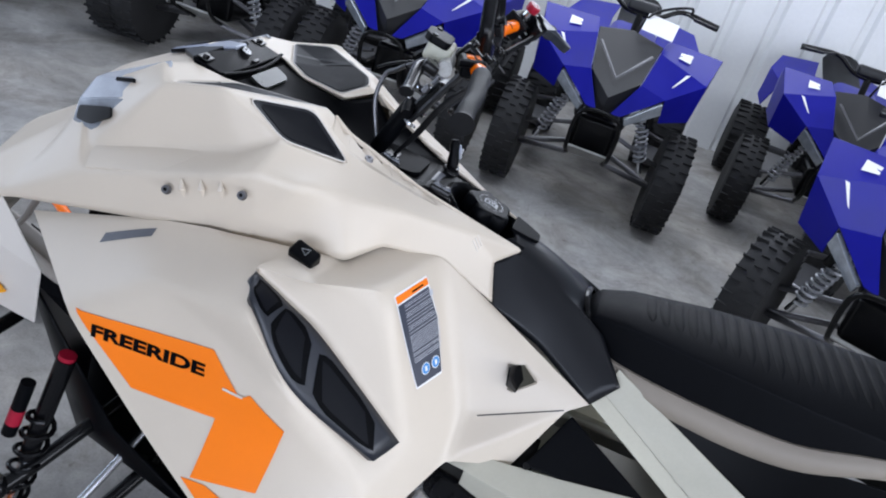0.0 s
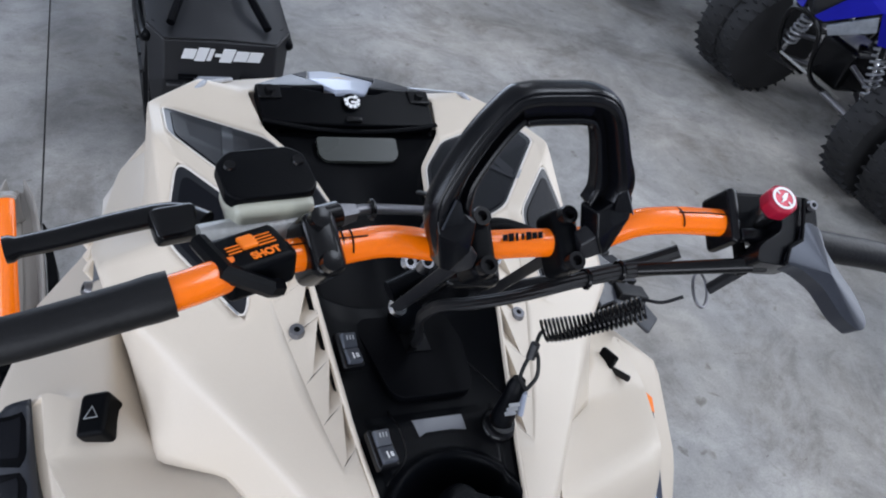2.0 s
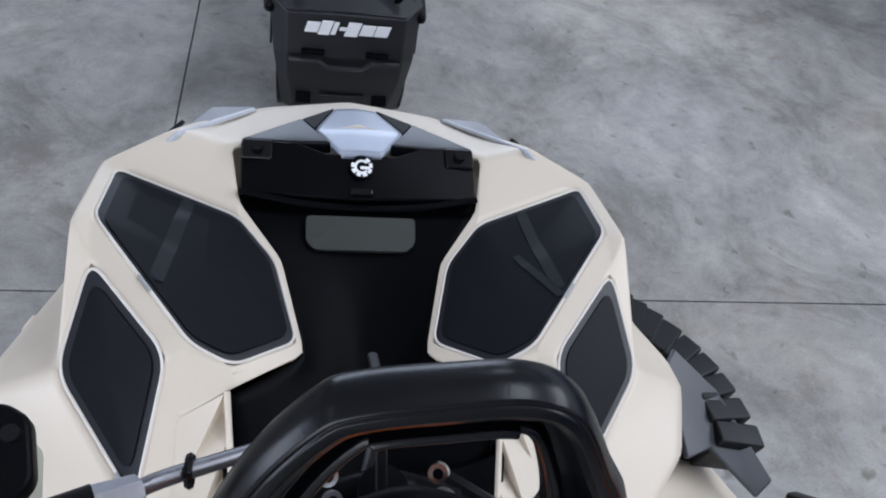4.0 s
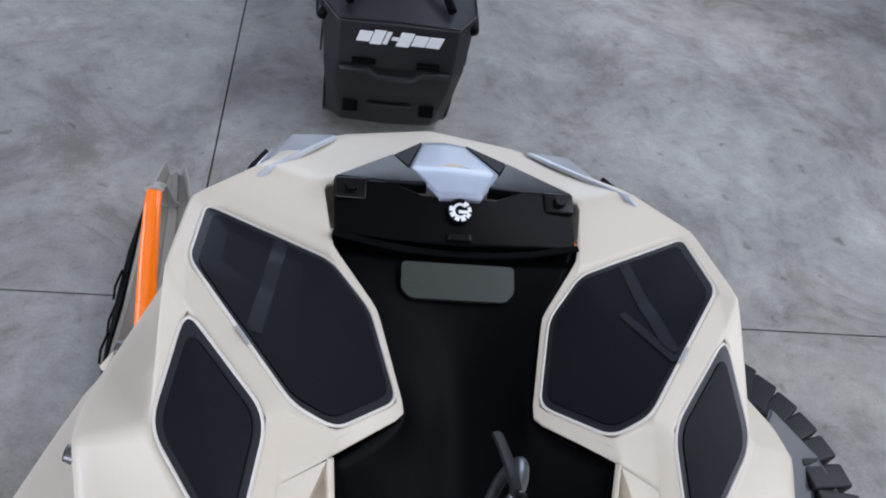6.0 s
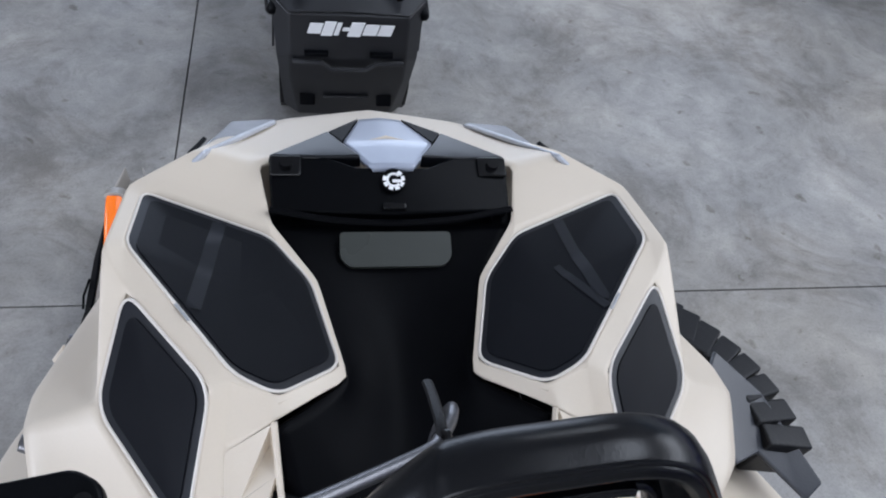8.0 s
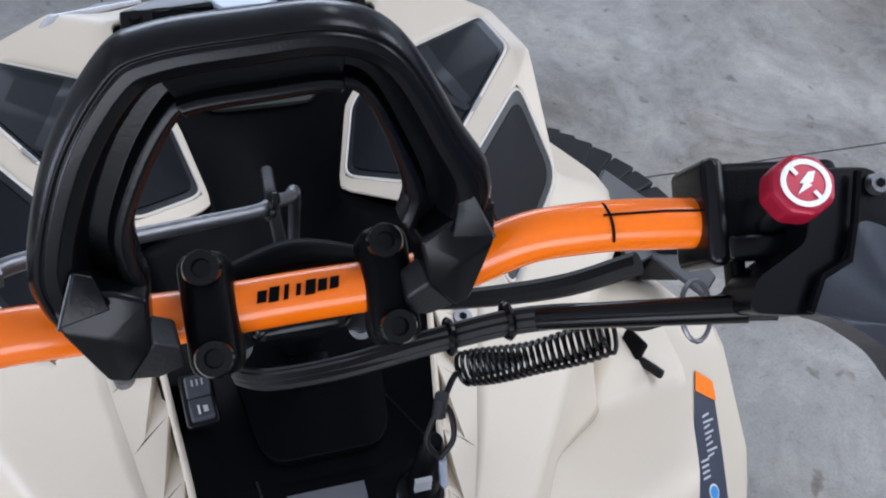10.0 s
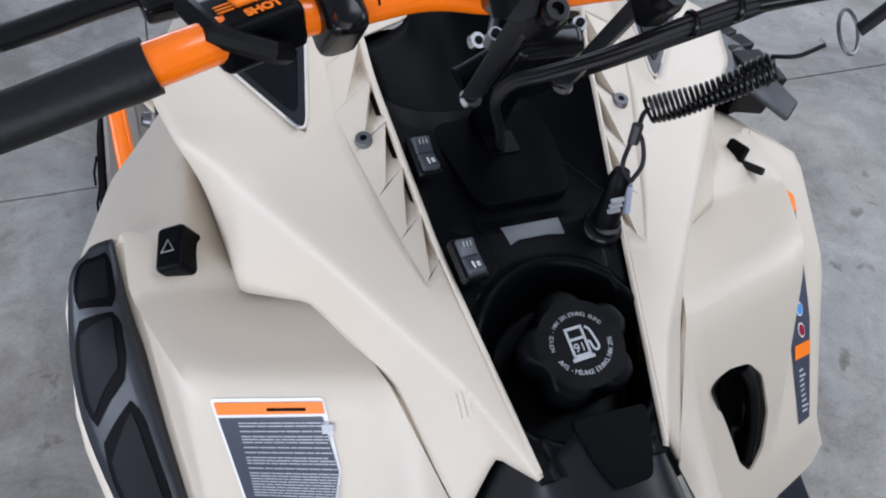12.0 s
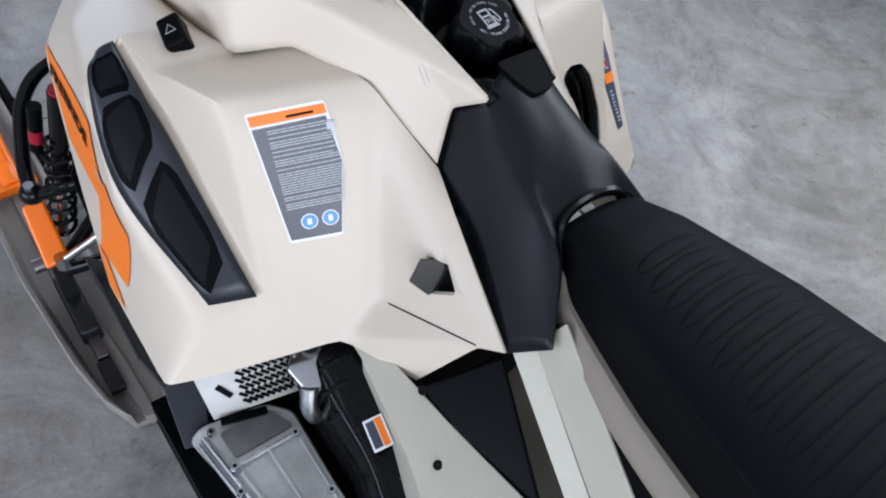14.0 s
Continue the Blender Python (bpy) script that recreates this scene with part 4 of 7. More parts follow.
        part("panel_seam", drape(new_tube([Vector((-0.173, -0.30, 0.668)).lerp(Vector((-0.148, -0.426, 0.724)), k / 12) + Vector((-0.002, 0.0, 0.004)) for k in range(13)], 0.0012, 5), panel, (0.6, 0.5, -0.5), 0.0002), DARKGREY, panel)
        return panel
    # right side: dark vent slot, latch and the narrow warning strip
    slot = [Vector(p) for p in ((0.166, -0.196, 0.812), (0.1865, -0.1816, 0.816), (0.217, -0.176, 0.805), (0.241, -0.1788, 0.778), (0.262, -0.1964, 0.722), (0.264, -0.2157, 0.678), (0.2447, -0.2343, 0.6645), (0.2204, -0.2308, 0.696), (0.1912, -0.2103, 0.760))]
    down = Vector((-0.35, 0.83, -0.44)).normalized()
    rim = rounded(slot, 0.008)
    cutter, n = bmesh.new(), len(rim)
    ends = [[cutter.verts.new(p + down * k) for p in rim] for k in (-0.03, 0.03)]
    cutter.faces.new(ends[0])
    cutter.faces.new(ends[1][::-1])
    for k in range(n):
        cutter.faces.new((ends[0][k], ends[1][k], ends[1][(k + 1) % n], ends[0][(k + 1) % n]))
    bmesh.ops.recalc_face_normals(cutter, faces=cutter.faces)
    carve(panel, cutter)
    well, mid = bmesh.new(), sum(rim, Vector()) / n
    rings = [[well.verts.new(mid + (p - mid) * (1 - 0.25 * k) + down * (0.002 + 0.028 * k)) for p in rim] for k in (0, 1)]
    for k in range(n):
        well.faces.new((rings[0][k], rings[0][(k + 1) % n], rings[1][(k + 1) % n], rings[1][k]))
    well.faces.new(rings[1])
    bmesh.ops.recalc_face_normals(well, faces=well.faces)
    if sum(f.normal.dot(down) for f in well.faces) > 0:
        bmesh.ops.reverse_faces(well, faces=well.faces)
    vent = part("side_vent", well, GLOSSBLACK, panel, "dark side vent slot", solid=0.002)
    part("vent_blade", new_tube(spline([p + down * 0.006 for p in (Vector((0.214, -0.178, 0.802)), Vector((0.238, -0.186, 0.760)), Vector((0.252, -0.204, 0.706)), Vector((0.246, -0.226, 0.674)))], 6), 0.007, 10), SOFTBLACK, vent)
    latch = part("latch", new_box((0.279, 0.016, 0.884), (0.008, 0.024, 0.018), turned(-10, 20, 12)), SOFTBLACK, panel, "black rubber pull latch", bevel=0.003)
    part("latch_tab", new_box((0.286, -0.006, 0.880), (0.006, 0.026, 0.008), turned(-16, 20, 20)), RUBBER, latch, bevel=0.002)
    strip = [Vector(p) for p in ((0.360, 0.014, 0.90), (0.379, 0.006, 0.90), (0.380, -0.100, 0.90), (0.364, -0.184, 0.90), (0.342, -0.192, 0.90), (0.340, -0.060, 0.90))]
    warn = part("warning_strip", drape(sheet(strip), panel, (0, 0, -1), 0.0010, 4), LABELDARK, panel, "narrow dark warning label with orange headers")
    part("strip_header", drape(sheet([strip[0], strip[1], strip[1] + Vector((0.001, -0.015, 0)), strip[0] + Vector((-0.004, -0.015, 0))]), panel, (0, 0, -1), 0.0018, 2), ORANGEFOIL, warn)
    part("strip_header", drape(sheet([Vector((0.347, -0.126, 0.9)), Vector((0.376, -0.118, 0.9)), Vector((0.374, -0.130, 0.9)), Vector((0.345, -0.138, 0.9))]), panel, (0, 0, -1), 0.0018, 2), ORANGEFOIL, warn)
    rnd = random.Random(8)
    bm = bmesh.new()
    y = -0.020
    while y > -0.180:
        if not -0.142 < y < -0.068:
            x = 0.350 + 0.010 * (y > -0.05)
            w = rnd.uniform(0.007, 0.013)
            bm.faces.new([bm.verts.new(p) for p in ((x, y, 0.9), (x + w, y + 0.003, 0.9), (x + w, y + 0.0014, 0.9), (x, y - 0.0016, 0.9))])
        y -= 0.0042
    part("strip_print", drape(bm, panel, (0, 0, -1), 0.0018), LABELBAR, warn, smooth=False, kind="stuff")
    for y, mat in ((-0.076, LABELBLUE), (-0.093, LABELBLUE), (-0.111, RED)):
        q = [Vector((0.362 + 0.0062 * math.cos(t * math.pi / 10), y + 0.0062 * math.sin(t * math.pi / 10), 0.9)) for t in range(20)]
        part("strip_disc", drape(sheet(q), panel, (0, 0, -1), 0.0018), WHITE, warn, smooth=False)
        part("strip_sign", drape(sheet([Vector((0.362, y, 0.9)) + (p - Vector((0.362, y, 0.9))) * 0.8 for p in q]), panel, (0, 0, -1), 0.0024), mat, warn, smooth=False)
    return panel


left_panel, right_panel = build_side_panel(-1), build_side_panel(1)


# ---- console, tank and seat ----
def edge_x(y):
    """Half-width of the black console at y."""
    pts = [(-0.27, 0.048), (-0.101, 0.076), (-0.064, 0.081), (-0.026, 0.086), (0.012, 0.091), (0.046, 0.095), (0.08, 0.098)]
    for (a, p), (b, q) in zip(pts, pts[1:]):
        if y <= b:
            return p + (q - p) * (y - a) / (b - a)
    return pts[-1][1]


def edge_z(y):
    pts = [(-0.27, 0.914), (-0.101, 0.958), (-0.064, 0.971), (-0.026, 0.986), (0.012, 1.001), (0.046, 1.014), (0.08, 1.034)]
    for (a, p), (b, q) in zip(pts, pts[1:]):
        if y <= b:
            return p + (q - p) * (y - a) / (b - a)
    return pts[-1][1]


def build_console():
    bm = bmesh.new()
    rows = []
    bowl_at = (MIDDLE, -0.187)
    for k in range(194):
        y = 0.040 - 0.0016 * k
        w, z = edge_x(y), edge_z(y) - 0.004
        sag = max(0.0, min(0.034, (y + 0.09) * 0.30))
        row = []
        for j in range(-40, 41):
            u = j / 40
            x = MIDDLE + u * (w - 0.0005)
            r = math.hypot(x - bowl_at[0], y - bowl_at[1])
            dip = min(1.0, max(0.0, (0.0660 - r) / 0.012))
            rim = 0.005 * math.exp(-((r - 0.0690) / 0.0040) ** 2) * (1.0 if y > -0.19 else 0.4)
            step = 0.004 * min(1.0, max(0.0, (-0.075 - y) / 0.01)) * (1 if abs(u) < 0.72 else max(0.0, 1 - (abs(u) - 0.72) / 0.08))
            row.append(bm.verts.new((x, y, z - sag * (1 - abs(u) ** 3) + step + rim - 0.042 * dip * dip * (3 - 2 * dip))))
        rows.append(row)
    for a, b in zip(rows, rows[1:]):
        for p in range(80):
            bm.faces.new((a[p], a[p + 1], b[p + 1], b[p]))
    bmesh.ops.recalc_face_normals(bm, faces=bm.faces)
    if sum(f.normal.z for f in bm.faces) < 0:
        bmesh.ops.reverse_faces(bm, faces=bm.faces)
    console = part("console", bm, SOFTBLACK, sled, "matte black console with switches and key post", solid=0.006)
    # raised steering cover
    cover = [(MIDDLE + x, y, z) for x, y, z in ((-0.052, 0.030, 0.966), (0.056, 0.030, 0.966), (0.048, -0.052, 0.962), (0.040, -0.064, 0.962), (-0.026, -0.064, 0.962), (-0.036, -0.052, 0.962))]
    lid = part("steering_cover", plate(rounded(cover, 0.010), 0.012, 0.006), BLACK, console, bevel=0.004, segments=3)
    part("cover_slot", new_box((MIDDLE + 0.004, -0.004, 0.9705), (0.026, 0.024, 0.003)), GLOSSBLACK, lid, smooth=False)
    # console seams
    for line in (((-0.040, -0.070, 0.0), (-0.034, -0.112, 0.0), (-0.056, -0.134, 0.0)), ((0.050, -0.030, 0.0), (0.073, -0.070, 0.0))):
        part("console_seam", drape(new_tube([Vector((MIDDLE + x, y, 1.0)) for x, y, _ in spline(line, 6)], 0.0010, 5), console, (0, 0, -1), 0.0004), GLOSSBLACK, console)
    # rocker switches
    for at, tilt in (((-0.066, -0.020, 0.986), 16), ((-0.056, -0.111, 0.966), 12)):
        base = Matrix.Translation(at) @ turned(tilt, 10, 9).to_4x4()
        sw = part("rocker_switch", new_box(at, (0.021, 0.036, 0.010), turned(tilt, 10, 9)), GLOSSBLACK, console, "grey rocker switch with printed symbol", bevel=0.003, segments=3)
        for k, (dy, t) in enumerate(((0.0075, 12), (-0.0075, -10))):
            m = base @ pose(0, dy, 0.0055, t)
            bm = new_box((0, 0, 0), (0.0145, 0.0145, 0.006))
            bmesh.ops.transform(bm, matrix=m, verts=bm.verts)
            part("rocker", bm, SWITCHGREY, sw, bevel=0.0015)
        m = base @ pose(0, -0.0085, 0.0095, -10)
        bm = bars(bmesh.new(), m, [(-0.002, 0, 0.0012, 0.006), (0.002, 0.0015, 0.0028, 0.001), (0.002, 0, 0.0028, 0.001), (0.002, -0.0015, 0.0028, 0.001)])
        part("switch_symbol", bm, WHITE, sw, smooth=False)
        m = base @ pose(0, 0.009, 0.0095, 12)
        part("switch_symbol", bars(bmesh.new(), m, [(-0.003, 0, 0.0012, 0.004), (0, 0, 0.0012, 0.004), (0.003, 0, 0.0012, 0.004)]), GREYPRINT, sw, smooth=False)
    # foil plate in front of the filler
    trap = [(MIDDLE + x, y, 1.0) for x, y in ((-0.023, -0.085), (0.025, -0.085), (0.026, -0.099), (0.012, -0.097), (-0.012, -0.097), (-0.019, -0.100))]
    part("foil_plate", drape(sheet(trap), console, (0, 0, -1), 0.0010, 2), GREYPLATE, console, "plain grey foil plate")
    # key post with the tether cap
    base = Vector((0.060, -0.098, 0.954))
    post = part("key_post", lathe([(0.0165, 0), (0.0165, 0.006), (0.0145, 0.009), (0.0125, 0.010), (0.0125, 0.016)], 24, base, turned(14, 0, 0)), GLOSSBLACK, console, "black key post with tether cap")
    cap = part("tether_cap", lathe([(0.0100, 0.0), (0.0105, 0.010), (0.0082, 0.026), (0.0088, 0.040), (0.006, 0.048)], 20, base + Vector((0.001, -0.002, 0.012)), turned(-12, 8, 0)), SOFTBLACK, post)
    part("cap_mark", new_tube([base + Vector((0.013, -0.005, 0.026)), base + Vector((0.0115, 0.001, 0.050))], 0.0060, 8, flat=0.5), SILVERCAP, post)
    for k in range(3):
        part("cap_rib", new_box(base + Vector((-0.002, -0.011, 0.036 + 0.006 * k)), (0.010, 0.003, 0.0025), turned(20, 0, 0)), GREYPRINT, post, smooth=False)
    # coiled tether up to the throttle block
    top = base + Vector((0.009, -0.004, 0.058))
    loop = [top + Vector(p) for p in ((0, 0, 0), (-0.007, 0.006, 0.012), (-0.001, 0.014, 0.026), (0.003, 0.016, 0.034), (0.008, 0.012, 0.026), (0.008, 0.004, 0.012))]
    tether = part("tether_cord", new_tube(spline(loop + loop[:1], 6), 0.0018, 8), RUBBER, sled, "black coiled safety tether cord")
    part("crimp", new_rod(loop[2] + Vector((0.002, 0, 0)), loop[3] + Vector((0, 0.002, 0.006)), 0.0042, None, 10), DARKGREY, tether)
    part("lead", new_tube(spline([loop[3], (0.081, -0.074, 1.050), (0.087, -0.070, 1.052)], 8), 0.0018, 8), RUBBER, tether)
    a, b = Vector((0.089, -0.067, 1.047)), Vector((0.160, -0.091, 1.096))
    d = b - a
    q = d.to_track_quat("Z", "Y")
    n = 23 * 18
    line = []
    for i in range(n + 1):
        u = i / n
        bow = Vector((0, 0, -0.006 * math.sin(math.pi * u)))
        t = 2 * math.pi * i / 18
        r = 0.0092 * (1 + 0.07 * math.sin(9 * u))
        line.append(a + d * u + bow + q @ Vector((r * math.cos(t), r * math.sin(t), 0)))
    part("cord_coil", new_tube(line, 0.00140, 6), GLOSSBLACK, tether, "tight black coil")
    part("lead", new_tube(spline([line[-1], (0.170, -0.096, 1.106), (0.182, -0.102, 1.118)], 6), 0.0016, 8), RUBBER, tether)
    ring = [Vector((0.190, -0.106, 1.130)) + turned(35, 20, 0) @ Vector((0.010 * math.cos(t / 10 * math.pi), 0.015 * math.sin(t / 10 * math.pi), 0)) for t in range(20)]
    part("split_ring", new_tube(ring, 0.0013, 6, closed=True), STEEL, tether)
    part("strap", new_tube([(0.196, -0.108, 1.132), (0.206, -0.116, 1.160), (0.208, -0.118, 1.178)], 0.005, 8, flat=0.35), RUBBER, tether)

    # filler bowl and cap
    tilt = turned(14.6, 0, 0)
    c = Vector((MIDDLE, -0.187, 0.937))
    top = tilt @ Vector((0, 0, 1))

    def lobed(t, r, z):
        return 1 - 0.25 * (0.5 + 0.5 * math.cos(5 * t + 0.9)) ** 1.6 if r > 0.034 else 1
    cc = c - top * 0.013 + Vector((0.004, 0.0, 0.0))
    cap = part("fuel_cap", lathe([(0.042, -0.020), (0.044, 0.010), (0.0435, 0.020), (0.0410, 0.0255), (0.038, 0.0270), (0.033, 0.0272), (0.010, 0.0272)], 80, cc, tilt, lobed), SOFTBLACK, sled, "black lobed fuel cap with white pump print")
    m = Matrix.Translation(cc + top * 0.0275) @ tilt.to_4x4() @ pose(0, 0, 0, 0, 0, 4)
    rect = lambda x0, y0, x1, y1: ((x0 + x1) / 2, (y0 + y1) / 2, x1 - x0, y1 - y0)
    pump = [rect(-0.0105, -0.012, 0.0065, -0.0095), rect(-0.0090, -0.010, -0.0072, 0.0125), rect(0.0032, -0.010, 0.0050, 0.0125), rect(-0.0090, 0.0110, 0.0050, 0.0130), rect(-0.0090, 0.0030, 0.0050, 0.0048),
            rect(-0.0090, -0.0098, 0.0050, -0.0075), rect(0.0050, -0.0010, 0.0072, 0.0006)]
    part("pump_print", bars(bmesh.new(), m, pump), CAPPRINT, cap, smooth=False)
    hose = [m @ Vector(p) for p in ((0.0066, -0.0004, 0.0004), (0.0078, -0.0060, 0.0004), (0.0100, -0.0074, 0.0004), (0.0120, -0.0050, 0.0004), (0.0110, 0.0020, 0.0004), (0.0096, 0.0080, 0.0004), (0.0070, 0.0110, 0.0004))]
    part("hose_print", new_tube(spline(hose, 5), 0.0009, 6, flat=0.4), CAPPRINT, cap)
    writing("octane_print", "91", m @ pose(-0.002, -0.003, 0.0004), 0.0066, CAPPRINT, cap, depth=0.0001)

    def arc_text(name, text, radius, start, end, upright, size, material):
        bm = bmesh.new()
        for i, ch in enumerate(text):
            if ch == " ":
                continue
            t = radians(start + (end - start) * i / (len(text) - 1))
            cu = bpy.data.curves.new("letter", "FONT")
            cu.body, cu.size, cu.align_x, cu.align_y = ch, size, "CENTER", "CENTER"
            tmp = bpy.data.objects.new("letter", cu)
            me = bpy.data.meshes.new_from_object(tmp)
            bpy.data.objects.remove(tmp)
            k = len(bm.verts)
            bm.from_mesh(me)
            bm.verts.ensure_lookup_table()
            turn = math.degrees(t) - 90 if upright else math.degrees(t) + 90
            mm = m @ pose(radius * math.cos(t), radius * math.sin(t), 0.0004, 0, 0, turn)
            bmesh.ops.transform(bm, matrix=mm, verts=bm.verts[k:])
        part(name, bm, material, cap, smooth=False)
    arc_text("cap_lettering", "AVIS - MÉLANGE ÉTHANOL MAX 20%", 0.0218, 205, 352, False, 0.0048, CAPPRINT)
    arc_text("cap_lettering", "NOTICE - MAX 20% ETHANOL BLEND", 0.0218, 178, 30, True, 0.0042, GREYPRINT)

    # tank shoulders behind the bowl
    tank = {"c0": (0.0, -0.236, 0.934), "a0": (0.044, -0.258, 0.914), "a1": (0.060, -0.225, 0.880), "a2": (0.091, -0.250, 0.818),
            "c1": (0.0, -0.325, 0.908), "b1": (0.054, -0.335, 0.888), "b2": (0.100, -0.345, 0.790), "c2": (0.0, -0.398, 0.862), "d1": (0.050, -0.402, 0.848),
            "f1": (0.070, -0.440, 0.835), "f2": (0.116, -0.492, 0.784), "e2": (0.134, -0.456, 0.742)}
    cover = part("tank_cover", facets(tank, ["c0 a0 b1 c1", "a0 a1 a2 b2 b1", "c1 b1 d1 c2", "b1 f1 d1", "b1 b2 e2 f2 f1"], inside=(0, -0.3, 0.7)), TANK, sled, "charcoal plastic tank cover", bevel=34, angle=60, solid=0.004, rounds=3)
    tongue = [(MIDDLE + x, y, 0.934 - 0.28 * (-0.236 - y)) for x, y in ((-0.020, -0.238), (0.038, -0.238), (0.034, -0.262), (0.026, -0.286), (-0.002, -0.288), (-0.012, -0.268))]
    part("rubber_tongue", plate(rounded(tongue, 0.006), 0.006, 0.000), BLACK, cover, "black rubber tongue behind the fuel cap", bevel=0.0015)


build_console()


def build_seat():
    """Long saddle: rounded vinyl top with cross ribs, taupe side band, dark side below."""
    stations = [(-0.402, 0.846, 0.815, 0.046), (-0.420, 0.866, 0.800, 0.054), (-0.470, 0.880, 0.785, 0.070), (-0.600, 0.894, 0.785, 0.102), (-0.760, 0.904, 0.800, 0.128), (-0.900, 0.910, 0.850, 0.140),
                (-1.100, 0.918, 0.872, 0.142), (-1.300, 0.925, 0.880, 0.140)]

    def ring(y, top, low, w, grow=0.0):
        pts = []
        for k in range(17):
            u = -1 + k / 8
            t = abs(u)
            x = (w + grow) * math.copysign(min(1.0, t * 1.12) ** 0.9, u) if t < 0.9 else math.copysign(w + grow, u)
            z = top - 0.30 * w * t ** 2.6 if t < 0.9 else low + (1 - t) / 0.1 * (top - 0.3 * w - low) * 0.6
            pts.append(Vector((MIDDLE + x, y, z)))
        return pts
    bm = bmesh.new()
    rings = []
    for i in range(len(stations) - 1):
        for k in range(4):
            u = k / 4
            y, t, l, w = (a + (b - a) * u for a, b in zip(stations[i], stations[i + 1]))
            rings.append([bm.verts.new(p) for p in ring(y, t, l, w)])
    rings.append([bm.verts.new(p) for p in ring(*stations[-1])])
    for a, b in zip(rings, rings[1:]):
        for k in range(16):
            bm.faces.new((a[k], a[k + 1], b[k + 1], b[k]))
    bm.faces.new(rings[0])
    bm.faces.new(rings[-1][::-1])
    bmesh.ops.recalc_face_normals(bm, faces=bm.faces)
    seat = part("seat", bm, VINYL, sled, "black ribbed vinyl seat with taupe side band", bevel=0.004, segments=2, angle=40)
    for k in range(29):
        y = -0.500 - 0.0225 * k
        w = 0.046 + 0.048 * min(1, k / 9)
        bm = new_tube([(MIDDLE + w * u, y - 0.005 * u * u, 1.0) for u in (-1, -0.75, -0.5, -0.25, 0, 0.25, 0.5, 0.75, 1)], lambda u: 0.0008 + 0.0078 * math.sin(math.pi * u) ** 0.3, 10, flat=0.16)
        hold = {v: v.co.z - 1.0 for v in bm.verts}
        drape(bm, seat, (0, 0, -1), 0.0)
        for v, dz in hold.items():
            v.co.z += dz + 0.0006
        part("seat_rib", bm, VINYL, seat)
    for s in (-1, 1):
        low = [mirrored(p, s) for p in ((0.060, -0.432, 0.812), (0.070, -0.47, 0.782), (0.101, -0.60, 0.778), (0.126, -0.76, 0.792), (0.138, -0.90, 0.842), (0.140, -1.10, 0.868))]
        part("side_band", new_tube(spline(low, 6), lambda u: 0.004 + 0.016 * math.sin(math.pi * min(1, u * 1.05)) ** 0.8, 10, flat=1.25), STRIPE, seat, "taupe vinyl side band")
    lip = [mirrored(p, -1) for p in ((0.062, -0.440, 0.800), (0.050, -0.412, 0.838), (0.035, -0.400, 0.856))] + [(MIDDLE, -0.397, 0.862)] + [mirrored(p, 1) for p in ((0.035, -0.400, 0.856), (0.050, -0.412, 0.838))]
    part("front_lip", new_tube(spline(lip, 6), 0.006, 8), GLOSSBLACK, seat)
    f = {"a": (0.060, -0.44, 0.79), "b": (0.110, -0.62, 0.775), "c": (0.135, -0.80, 0.79), "d": (0.150, -0.80, 0.66), "e": (0.135, -0.60, 0.69), "f": (0.105, -0.46, 0.76), "g": (0.14, -1.3, 0.86), "h": (0.15, -1.3, 0.6)}
    part("seat_base", facets(f, ["a b e f", "b c d e", "c g h d"], inside=(0, -0.8, 0.6)), SOFTBLACK, sled, "black plastic seat base", solid=0.004, bevel=0.004)


build_seat()


